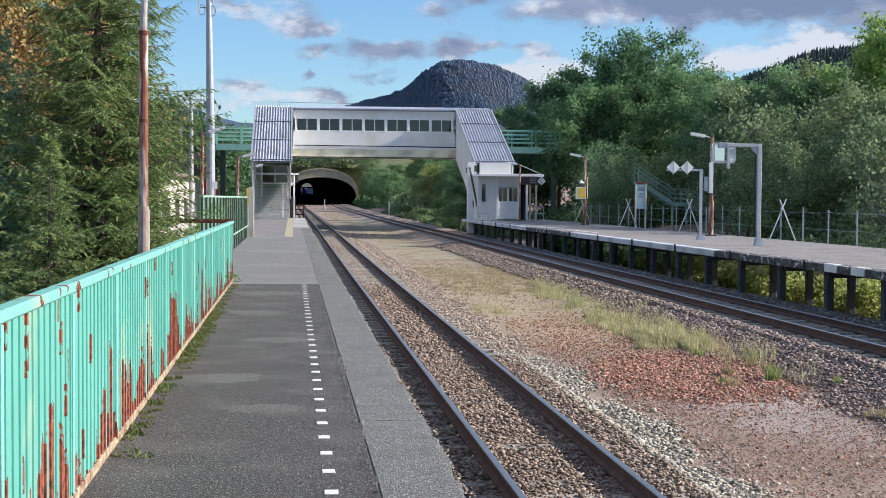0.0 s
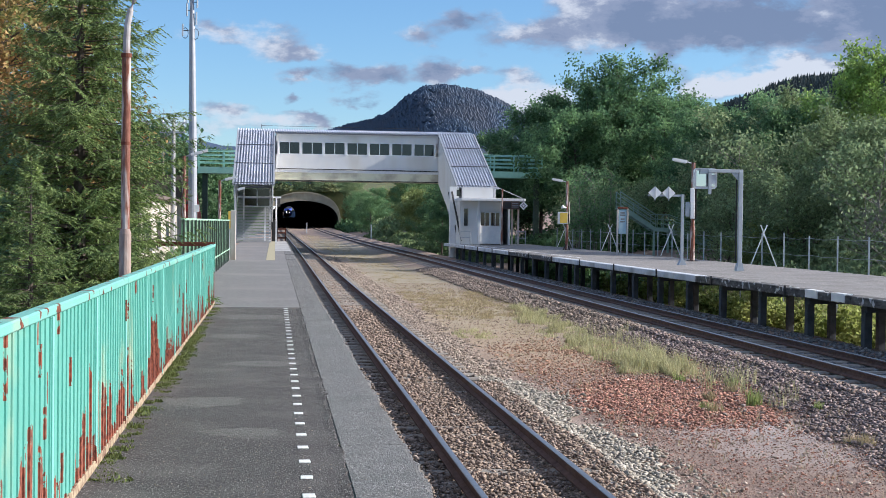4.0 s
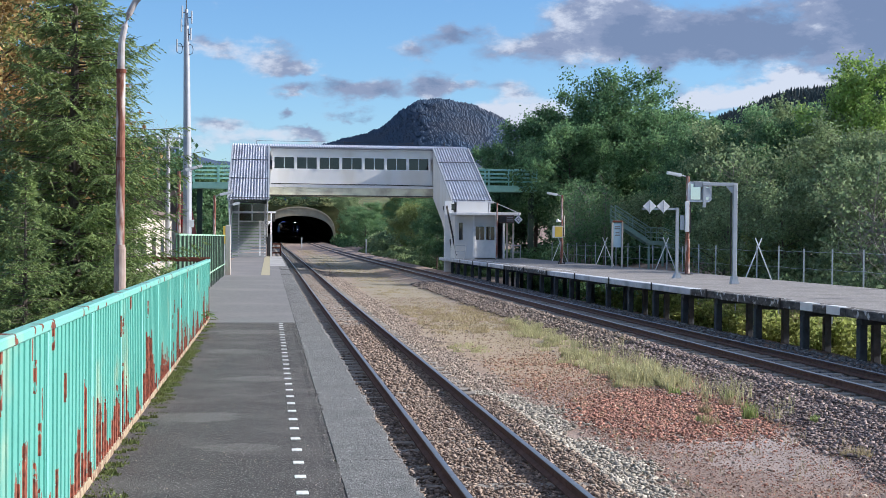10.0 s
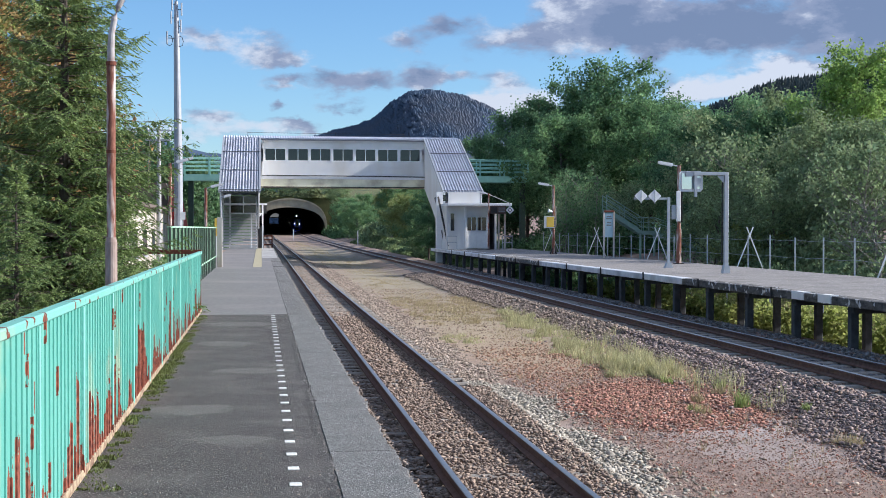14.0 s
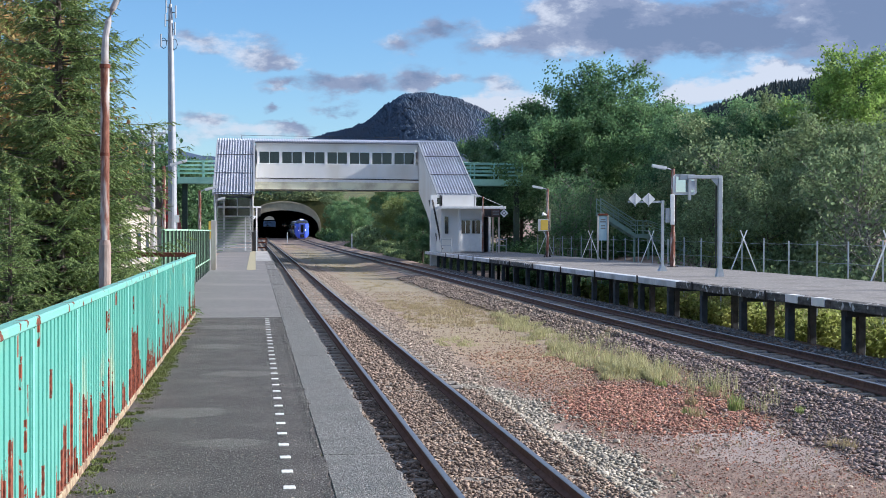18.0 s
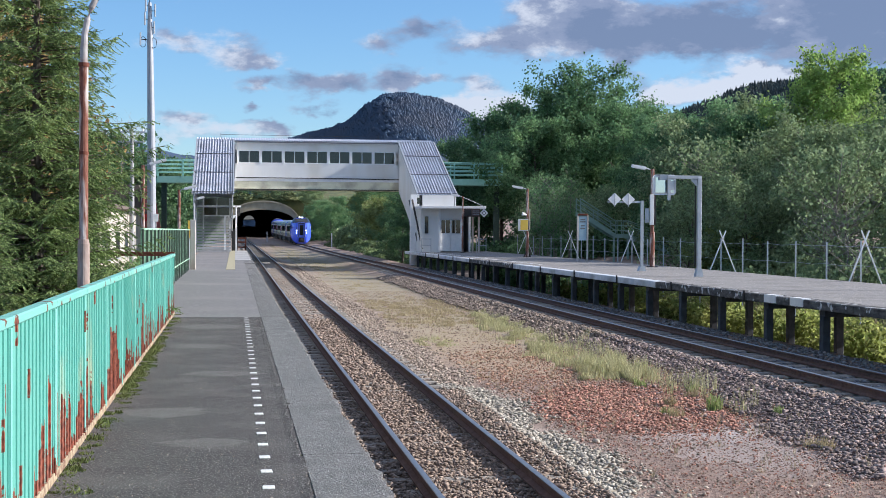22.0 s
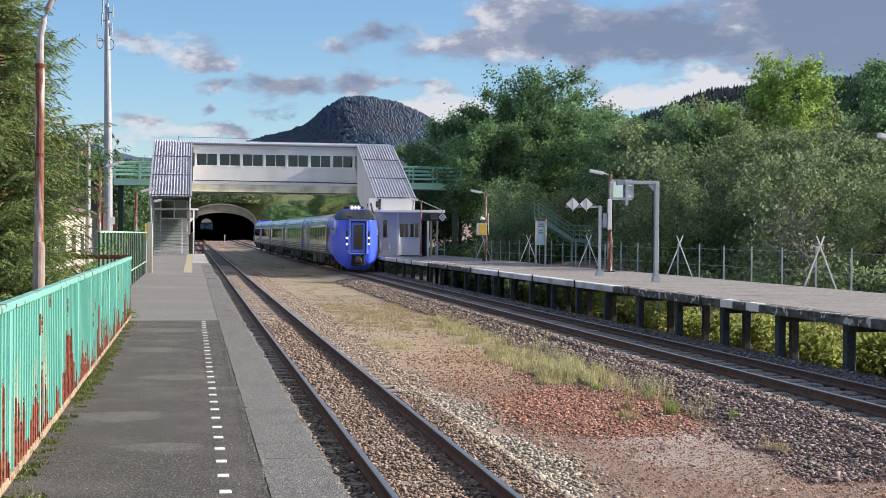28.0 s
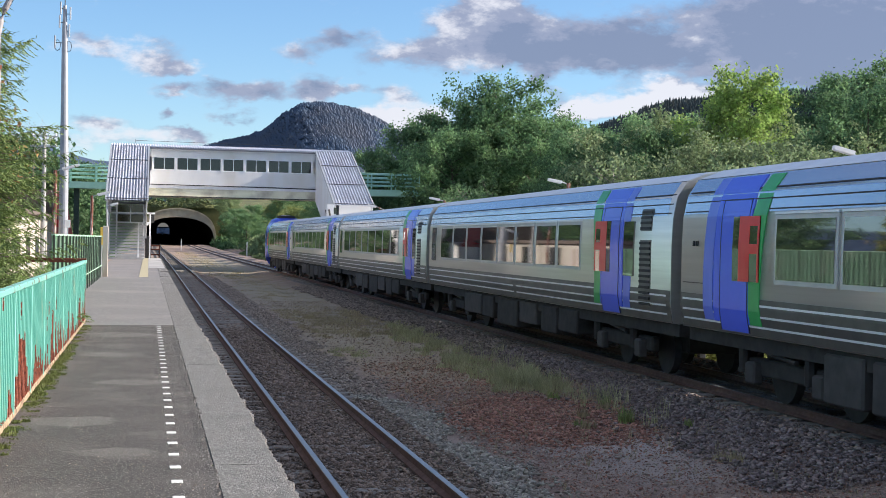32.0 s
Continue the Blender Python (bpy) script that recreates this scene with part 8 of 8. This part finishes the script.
def cab_point(u, z):
    """A point of the cab's skin: u runs from 0 at the back to 1 at the middle of the face, z is the height. y grows backwards."""
    ku = [0, 0.12, 0.24, 0.34, 0.42, 0.50, 0.56, 0.62, 0.68, 0.74, 0.80, 0.86, 0.91, 0.96, 1.0]
    ky = [4.72, 4.0, 3.3, 2.7, 2.1, 1.7, 1.3, 1.0, 0.75, 0.5, 0.28, 0.10, 0.02, 0.0, 0.0]
    kf = [1, 1, 1, 1, 1, 0.99, 0.962, 0.905, 0.83, 0.745, 0.66, 0.575, 0.50, 0.30, 0.0]
    y, f = float(np.interp(u, ku, ky)), float(np.interp(u, ku, kf))
    back = float(np.interp(z, [0.18, 0.35, 0.7, 2.7, 3.14, 3.30, 3.76], [0.30, 0.12, 0.0, 0.0, 0.07, 0.36, 1.34]))
    y = y + back * max(0.0, 1 - y / 2.9)
    z = min(max(z, float(np.interp(y, [0.36, 1.25, 1.6], [0.18, 0.86, 0.98]))), float(np.interp(y, [1.2, 2.0, 2.6, 3.3, 4.1, 4.72], [3.79, 3.82, 3.80, 3.72, 3.61, 3.57])))
    hump = float(np.interp(z, [0.18, 0.6, 1.1, 2.6, 2.8, 3.1, 3.3, 3.5, 3.7, 3.81], [1.20, 1.34, 1.42, 1.42, 1.40, 1.34, 1.26, 1.14, 0.99, 0.70]))
    blend = min(1.0, max(0.0, (y - 2.4) / 2.2))
    w = hump * (1 - blend) + (side_x(min(z, 3.535)) + 0.012) * blend
    square = float(np.interp(z, [3.0, 3.2, 3.75], [0.0, 0.12, 0.72]))
    if u < 0.97:
        f = f + (1 - f) * square * min(1.0, (1 - u) / 0.12)
    return (f * w, y, z)


CAB_U = [k / 40 for k in range(41)]
CAB_Z = [0.18, 0.30, 0.45, 0.62, 0.8, 1.0, 1.2, 1.6, 2.0, 2.4, 2.65, 2.85, 3.0, 3.10, 3.18, 3.26, 3.34, 3.42, 3.50, 3.58, 3.66, 3.72, 3.77, 3.81]


def cab_sheet(bm, us, zs, s, out=0.0, dy=0.0):
    grid = []
    for z in zs:
        row = []
        for u in us:
            x, y, zz = cab_point(u, z)
            q, r = Vector(cab_point(min(1, u + 0.02), z)), Vector(cab_point(max(0, u - 0.02), z))
            t = q - r
            nrm = Vector((-t.y, t.x, 0))
            nrm = nrm.normalized() if nrm.length > 1e-6 else Vector((0, -1, 0))
            if nrm.x < 0:
                nrm.x = -nrm.x
            p = Vector((x, y, zz)) + nrm * out + Vector((0, 0, out * 0.6))
            row.append(bm.verts.new((s * p.x, p.y + dy, p.z)))
        grid.append(row)
    for a, b in zip(grid, grid[1:]):
        for k in range(len(us) - 1):
            q = (a[k], a[k + 1], b[k + 1], b[k])
            bm.faces.new(q if s > 0 else q[::-1])
    return grid


def cab_shell():
    bm = B()
    g1 = cab_sheet(bm, CAB_U, CAB_Z, 1)
    g2 = cab_sheet(bm, CAB_U, CAB_Z, -1)
    for g in (0, -1):
        for k in range(len(CAB_U) - 1):
            q = (g1[g][k], g1[g][k + 1], g2[g][k + 1], g2[g][k])
            try:
                bm.faces.new(q)
            except ValueError:
                pass
    bmesh.ops.remove_doubles(bm, verts=list(bm.verts), dist=0.001)
    bmesh.ops.dissolve_degenerate(bm, edges=list(bm.edges), dist=0.0005)
    bmesh.ops.recalc_face_normals(bm, faces=list(bm.faces))
    return bm


def make_car(kind):
    """kind: 'cab' has a driver's nose at y = 0; 'mid' has two plain ends. The body runs to y = LEN."""
    LEN = PITCH - 0.45
    cab = kind == "cab"
    car = thing("train_car", "blue-nosed stainless express train car with raised cab" if cab else "stainless express train car with tinted windows and blue door bands", "train", "cars of the express train")
    y0 = 4.70 if cab else 0.0
    bm = B()
    skin(bm, [body_ring(y) for y in (y0, (y0 + LEN) / 2, LEN)])
    body = part("body", bm, [M["steel"]], car, "stainless steel car body")
    for p in body.data.polygons:
        p.use_smooth = abs(p.normal.y) < 0.5
    bm = B()
    ring = [(a, b + 0.012) for a, b in SIDE if b > 3.3]
    prof = ring + [(-a, b) for a, b in ring[-2::-1]]
    prism(bm, prof + [(0, 3.3)], y0 + 0.05, LEN - 0.05)
    part("roof_skin", bm, M["steel_roof"], car, "pale ribbed roof")
    for s in (-1, 1):
        for z in (2.83, 2.98, 3.14):
            part("roof_bead", side_panel(B(), s, y0 + 0.1, LEN - 0.1, z, z + 0.016, 0.014, n=1), M["metal_dark"], body)
        # bluish tint of the upper skin puts the sky's reflection into its colour
        part("upper_skin", side_panel(B(), s, y0 + 0.25, LEN - 0.02, 2.80, 3.36, 0.005, n=6), M["steel_sky"], car, "polished upper side skin tinted like the reflected sky")
        # lower skin: body steel coloured darker, a painted reflection of the ground
        part("lower_skin", side_panel(B(), s, y0 + 0.02, LEN - 0.02, 1.03, 1.56, 0.006), M["steel_low"], car, "lower side skin darkened like the ground it reflects")
        gap = 9.4 if cab else 9.9
        part("white_stripe", side_panel(B(), s, y0 + 0.2, LEN - 0.1, 1.455, 1.485, 0.010, n=1), M["stripe"], car)
        for z in (1.15, 1.295):
            for qa, qb in ((y0 + 0.2, gap - 0.12), (gap + 0.12, LEN - 0.1)):
                part("white_stripe", side_panel(B(), s, qa, qb, z, z + 0.03, 0.010, n=1), M["stripe"], car)
        # a row of wide windows in thin pale frames
        w0, w1, nwin = (5.38, 16.66, 6) if cab else (4.80, 18.30, 8)
        ww = (w1 - w0) / nwin
        for i in range(nwin):
            a = w0 + i * ww
            win = part("window", side_panel(B(), s, a + 0.05, a + ww - 0.05, 1.79, 2.75, 0.012), M["steel_frame"], car, "tinted window in a pale frame")
            part("pane", side_panel(B(), s, a + 0.115, a + ww - 0.115, 1.855, 2.685, 0.020, n=6), M["glass_train"], win)
            part("drip_rail", side_panel(B(), s, a + 0.04, a + ww - 0.04, 2.755, 2.785, 0.03, n=1), M["stripe"], win)
        # door bands: blue to the roof, a red leaf beside a dark door window, a green edge towards the windows
        for d, fl in ([(17.95, -1)] if cab else [(3.05, 1)]):
            part("blue_band", side_panel(B(), s, d - 0.62, d + 0.62, 0.99, 3.34, 0.018, n=12, bow=-0.10 * fl), M["blue"], car, "bright blue door band")
            e = d - 0.78 * fl
            part("pale_edge", side_panel(B(), s, e - 0.18, e + 0.18, 0.99, 3.34, 0.0155, n=12, bow=-0.16 * fl), M["blue_light"], car, "lighter blue edge of the door band")
            part("green_edge", side_panel(B(), s, d + 0.86 * fl - 0.22, d + 0.86 * fl + 0.22, 0.99, 3.34, 0.0165, slant=0.10 * fl, n=12, bow=-0.22 * fl), M["green_band"], car, "green edge stripe")
            door = part("side_door", side_panel(B(), s, d - 0.50, d + 0.46, 1.06, 2.98, 0.021, n=12), M["blue"], car, "blue folding side door")
            for q in (d - 0.50, d + 0.46):
                part("door_seam", side_panel(B(), s, q - 0.010, q + 0.010, 1.06, 2.98, 0.024, n=12), M["blue_dark"], door)
            part("door_head", side_panel(B(), s, d - 0.50, d + 0.46, 2.98, 3.0, 0.024, n=2), M["blue_dark"], door)
            q = sorted((d - 0.02 * fl, d + 0.88 * fl))
            glaz = part("door_window", side_panel(B(), s, q[0], q[1], 1.80, 2.74, 0.027, n=8), M["glass_train"], car, "dark door window behind a red mark")
            for u0, u1, za, zb in ((0.20, 0.56, 1.80, 2.74), (0.56, 0.88, 2.60, 2.74), (0.56, 0.88, 2.20, 2.34), (0.82, 0.88, 1.80, 2.60)):
                q = sorted((d + u0 * fl, d + u1 * fl))
                part("red_bar", side_panel(B(), s, q[0], q[1], za, zb, 0.031, n=8), M["red"], glaz, "red painted bar")
        for d in ([] if cab else [2.03, 19.25]):
            part("end_door_window", side_panel(B(), s, d - 0.26, d + 0.26, 1.75, 2.72, 0.026), M["glass_train"], car, "narrow dark end window")
        gr = [] if cab else [1.2]
        for g in gr:
            for z0, nl in ((1.25, 12), (2.55, 4)):
                vent = part("vent_grille", side_panel(B(), s, g - 0.27, g + 0.27, z0, z0 + 0.095 * nl, 0.012), M["steel_low"], car, "louvred grille")
                for k in range(nl):
                    z = z0 + 0.02 + k * 0.095
                    part("louvre", side_panel(B(), s, g - 0.25, g + 0.25, z, z + 0.045, 0.03, n=1), M["metal_dark"], vent)
        if cab:
            part("hatch_line", side_panel(B(), s, 19.0, 19.9, 1.72, 1.735, 0.010, n=1), M["steel_low"], body)
            for q in (19.35, 19.48):
                part("socket", side_panel(B(), s, q - 0.04, q + 0.04, 2.30, 2.38, 0.012, n=1), M["black"], car)
    # gangway bellows
    for ye in ([LEN] if cab else [LEN, -0.0]):
        yy = (ye, ye + 0.24) if ye > 0 else (-0.24, 0.0)
        part("gangway", box(B(), -1.05, 1.05, yy[0], yy[1], 0.85, 3.35, bevel=0.05), M["black"], car, "black gangway bellows")
    # underfloor
    rnd = random.Random(11 if cab else 12)
    part("underframe", box(B(), -1.25, 1.25, y0, LEN, 0.80, 1.02), M["under"], car)
    # dark block added where the gap below the floor lies in shadow
    part("shadow_filler_block", box(B(), -0.48, 0.48, 1.5, LEN - 1.2, 0.40, 0.86, bevel=0.03), M["under"], car, "dark block filling the shadow under the car")
    y = 7.2 if cab else 5.4
    while y < LEN - 5.4:
        ln = rnd.uniform(0.7, 2.0)
        zlow = rnd.uniform(0.30, 0.55)
        for s in (-1, 1):
            xx = sorted((s * 1.30, s * 0.5))
            part("equipment_box", box(B(), xx[0], xx[1], y, y + ln, zlow, 0.95, bevel=0.03), M["under_box"] if rnd.random() < 0.6 else M["under"], car, "dusty equipment box")
        y += ln + rnd.uniform(0.12, 0.6)
    for y in ((4.3, LEN - 3.2) if cab else (3.2, LEN - 3.2)):
        bogie(car, y)
    if cab:
        add_cab(car)
    return car


def add_cab(car):
    part("cab_shell", cab_shell(), M["blue"], car, "glossy cobalt-blue raised cab", smooth=True)
    # windscreen and side panes lie on the skin
    for s in (-1, 1):
        bm = B()
        cab_sheet(bm, [0.625 + 0.375 * k / 15 for k in range(16)], [3.13, 3.18, 3.26, 3.34, 3.42, 3.50, 3.58, 3.66, 3.72], s, 0.016)
        ws = part("windscreen", bm, M["glass_cab"], car, "dark wrap-round windscreen", smooth=True)
        bm = B()
        cab_sheet(bm, [0.615 + 0.385 * k / 15 for k in range(16)], [3.10, 3.13], s, 0.02)
        cab_sheet(bm, [0.615 + 0.385 * k / 15 for k in range(16)], [3.72, 3.745], s, 0.02)
        cab_sheet(bm, [0.603, 0.612, 0.622], [3.10, 3.2, 3.3, 3.4, 3.5, 3.6, 3.7, 3.745], s, 0.02)
        part("screen_seal", bm, M["black"], ws)
        bm = B()
        cab_sheet(bm, [0.74, 0.75], [3.13, 3.2, 3.3, 3.4, 3.5, 3.6, 3.72], s, 0.022)
        part("screen_post", bm, M["black"], ws)
        part("wiper", beam(B(), (s * 0.15, 0.02, 3.2), (s * 0.55, 0.42, 3.36), 0.02, 0.02), M["black"], ws)
        for u0, u1 in ((0.50, 0.595), (0.40, 0.488)):
            bm = B()
            zs = [3.20 + 0.06 * k + (0.09 if u1 < 0.5 else 0.0) for k in range(8 if u1 > 0.5 else 6)]
            cab_sheet(bm, [u0 + (u1 - u0) * k / 5 for k in range(6)], zs, s, 0.012)
            part("cab_side_window", bm, M["glass_cab"], car, "cab side window", smooth=True)
    # gangway door set in the face
    door = part("front_door", box(B(), -0.47, 0.47, -0.02, 0.12, 1.10, 3.06, bevel=0.03), M["blue_dark"], car, "blue gangway door in the nose")
    for q in ((-0.57, -0.46, 1.05, 3.12), (0.46, 0.57, 1.05, 3.12), (-0.57, 0.57, 3.03, 3.13), (-0.57, 0.57, 1.03, 1.11)):
        part("door_surround", box(B(), q[0], q[1], -0.10, 0.2, q[2], q[3], bevel=0.03), M["blue_light"], door)
    for q in ((-0.46, -0.425, 1.11, 3.03), (0.425, 0.46, 1.11, 3.03), (-0.46, 0.46, 2.97, 3.03)):
        part("door_seal", box(B(), q[0], q[1], -0.085, -0.02, q[2], q[3]), M["black"], door)
    part("door_leaf", box(B(), -0.41, 0.41, -0.055, -0.021, 1.15, 2.96, bevel=0.012), M["blue_light"], door)
    part("window_seal", box(B(), -0.265, 0.265, -0.062, -0.056, 1.34, 2.81, bevel=0.002), M["black"], door)
    part("door_window", box(B(), -0.24, 0.24, -0.070, -0.063, 1.37, 2.78, bevel=0.002), M["glass_cab"], door, "tall dark door window")
    part("door_handle", box(B(), -0.35, -0.29, -0.075, -0.056, 1.98, 2.02), M["galv"], door)
    for s in (-1, 1):
        part("handrail", tube(B(), [(s * 0.50, -0.10, 2.1), (s * 0.50, -0.15, 2.14), (s * 0.50, -0.15, 2.48), (s * 0.50, -0.10, 2.52)], 0.016, 6), M["galv"], door)
        part("door_hook", box(B(), s * 0.60 - 0.03, s * 0.60 + 0.03, -0.06, 0.02, 1.13, 1.30, bevel=0.01), M["galv"], door)
        # lamps in slim dark slots
        hl = part("lamp_slot", box(B(), s * 0.67 - 0.055, s * 0.67 + 0.055, -0.012, 0.25, 1.60, 2.46, bevel=0.04), M["black"], car, "dark vertical lamp slot")
        for z in (1.68, 2.02):
            part("headlight", tube(B(), [(s * 0.67, -0.025, z), (s * 0.67, 0.02, z)], 0.040, 14), M["lamp"], hl, "lit white headlight")
        part("tail_light", tube(B(), [(s * 0.67, -0.02, 2.30), (s * 0.67, 0.02, 2.30)], 0.04, 12), M["tail"], hl)
    # roof lamps in a tapered pod
    pod = part("roof_lamp_pod", prism(B(), [(-0.36, 3.78), (0.36, 3.78), (0.29, 4.03), (-0.29, 4.03)], 1.45, 2.0), M["pod"], car, "pale roof lamp housing")
    part("pod_face", prism(B(), [(-0.30, 3.81), (0.30, 3.81), (0.245, 3.99), (-0.245, 3.99)], 1.438, 1.449), M["black"], pod)
    for x in (-0.19, 0.0, 0.19):
        part("roof_lamp", tube(B(), [(x, 1.42, 3.885), (x, 1.437, 3.885)], 0.052, 14), M["lamp"], pod, "lit roof lamp")
    part("horn_cover", box(B(), -0.62, 0.62, 2.0, 2.7, 3.70, 3.98, bevel=0.08), M["black"], car, "dark roof fairing")
    # coupler recess
    rec = part("coupler_recess", box(B(), -0.41, 0.41, -0.018, 0.4, 0.34, 1.02, bevel=0.05), M["black"], car, "dark coupler recess")
    part("coupler", box(B(), -0.15, 0.15, -0.18, 0.1, 0.5, 0.92, bevel=0.05), M["under_box"], rec, "grey coupler")
    part("coupler_head", box(B(), -0.20, 0.20, -0.26, -0.10, 0.55, 0.80, bevel=0.04), M["under_box"], rec)
    for x in (-0.2, 0.0, 0.2):
        part("hose", tube(B(), [(x, -0.06, 0.55), (x + 0.03, -0.14, 0.42), (x + 0.06, -0.05, 0.38)], 0.02, 6), M["metal_dark"], rec)
    part("skirt", box(B(), -0.62, 0.62, 0.34, 0.8, 0.13, 0.24, bevel=0.05), M["blue_light"], car, "pale blue snow skirt")

    def on_skin(name, s, u0, u1, z0, z1, mat, label="", out=0.014, n=3, lean=0.0):
        bm = B()
        nz = max(2, int((z1 - z0) / 0.12) + 1)
        grid = []
        for a in range(nz + 1):
            z = z0 + (z1 - z0) * a / nz
            row = []
            for k in range(n + 1):
                x, y, zz = cab_point(u0 + (u1 - u0) * k / n - lean * a / nz, z)
                row.append(bm.verts.new((s * (x + out), y - (out if u1 > 0.58 else 0), zz)))
            grid.append(row)
        for p, q in zip(grid, grid[1:]):
            for k in range(n):
                bm.faces.new((p[k], p[k + 1], q[k + 1], q[k]))
        bmesh.ops.solidify(bm, geom=list(bm.faces), thickness=0.006)
        return part(name, bm, mat, car, label)
    for s in (-1, 1):
        # serrated louvres between blue and green, red door leaf, door window and seams
        part("green_edge", side_panel(B(), s, 4.66, 4.92, 0.99, 3.40, 0.030, slant=0.06, n=10), M["green_band"], car, "green edge stripe")
        for k in range(24):
            z = 1.16 + 0.047 * k + (0.62 if k > 18 else 0)
            on_skin("louvre", s, 0.012, 0.055, z, z + 0.02, M["black"], "", 0.012, 1)
        on_skin("red_door_panel", s, 0.03, 0.145, 1.82, 2.74, M["red"], "red door panel", 0.016)
        on_skin("door_window", s, 0.155, 0.188, 1.84, 2.72, M["glass_train"], "dark door window", 0.016)
        on_skin("cab_door_window", s, 0.295, 0.345, 2.20, 2.76, M["glass_train"], "small cab door window", 0.012)
        on_skin("door_seam", s, 0.255, 0.262, 1.05, 2.15, M["blue_dark"], "", 0.010, 1)
        on_skin("step_line", s, 0.12, 0.20, 3.02, 3.045, M["blue_dark"], "", 0.010)
        # name and number drawn as plain slanted bars, with a thin arc above
        for k in range(6):
            u = 0.400 + 0.040 * k
            on_skin("lettering_bar", s, u, u + 0.032, 2.38, 2.60, M["stripe"], "white slanted lettering bar", 0.012, 2, lean=-0.010)
        for k in range(3):
            u = 0.535 + 0.030 * k
            on_skin("number_bar", s, u, u + 0.025, 2.24, 2.34, M["stripe"], "white slanted number bar", 0.012, 2, lean=-0.006)
        on_skin("arc_bar", s, 0.47, 0.60, 2.68, 2.695, M["pod"], "thin pale arc", 0.012, 4)


M["steel_frame"] = surf("pale_window_frame", (0.50, 0.50, 0.50), (0.58, 0.58, 0.57), scale=3, rough=0.4, metal=0.3)
M["steel_sky"] = surf("sky_tinted_side_steel", (0.50, 0.54, 0.62), (0.58, 0.62, 0.70), scale=2, rough=0.24, metal=0.9, stretch=(1, 0.1, 4))
M["pod"] = surf("pale_grey_lilac_paint", (0.42, 0.42, 0.48), (0.48, 0.48, 0.54), scale=3, rough=0.45)
M["blue_light"] = surf("lighter_blue_paint", (0.12, 0.19, 0.74), (0.135, 0.205, 0.78), scale=2, rough=0.3)
M["blue_dark"] = surf("dark_blue_gap", (0.01, 0.016, 0.08), (0.012, 0.02, 0.10), scale=2, rough=0.5)
M["tail"] = glass("dark_red_lens", (0.06, 0.005, 0.005), 0.2)
cab_car = make_car("cab")
mid_car = make_car("mid")
cars = [cab_car, mid_car] + [copy_thing(mid_car, pose(0, 0, 0)) for _ in range(CARS - 3)] + [copy_thing(cab_car, pose(0, 0, 0))]

# distance of the nose along the line at each second, in metres ahead of the camera
NOSE = [(0, 598), (2, 562), (4, 526), (6, 490), (8, 454), (10, 418), (12, 382), (13, 364), (14.5, 337.5), (17, 292), (19, 255), (20, 236), (21, 216.5), (22, 196.5), (23, 177), (24, 158.5), (25.5, 130), (26.5, 111.5),
        (27.5, 92.6), (28, 82.6), (28.5, 72.4), (29, 62.2), (29.5, 52.0), (30, 41.7), (30.5, 31.5), (31, 21.4), (31.5, 11.2), (32, 1.0)]


def on_line(d):
    return Vector((right_x(d), d, right_z(d)))


def car_pose(front, back, reverse):
    a, b = on_line(front), on_line(back)
    way = (b - a).normalized()
    yaw = math.degrees(math.atan2(-way.x, way.y))
    tilt = math.degrees(math.asin(way.z))
    if reverse:
        return pose(b.x, b.y, b.z, -tilt, 0, yaw + 180)
    return pose(a.x, a.y, a.z, tilt, 0, yaw)


def motions():
    ts = [0, 2, 4, 6, 8, 10, 12, 13, 14, 15, 16, 17, 18, 19, 20, 21, 22, 23, 24, 25, 26, 27, 27.5, 28, 28.5, 29, 29.5, 30, 30.5, 31, 31.5, 32]
    t0, d0 = [a for a, _ in NOSE], [b for _, b in NOSE]
    for i, c in enumerate(cars):
        rows = []
        for t in ts:
            s = float(np.interp(t, t0, d0)) + i * PITCH
            rows.append((t, car_pose(s, s + PITCH - 0.45, i == CARS - 1)))
        walk(c, rows)


motions()
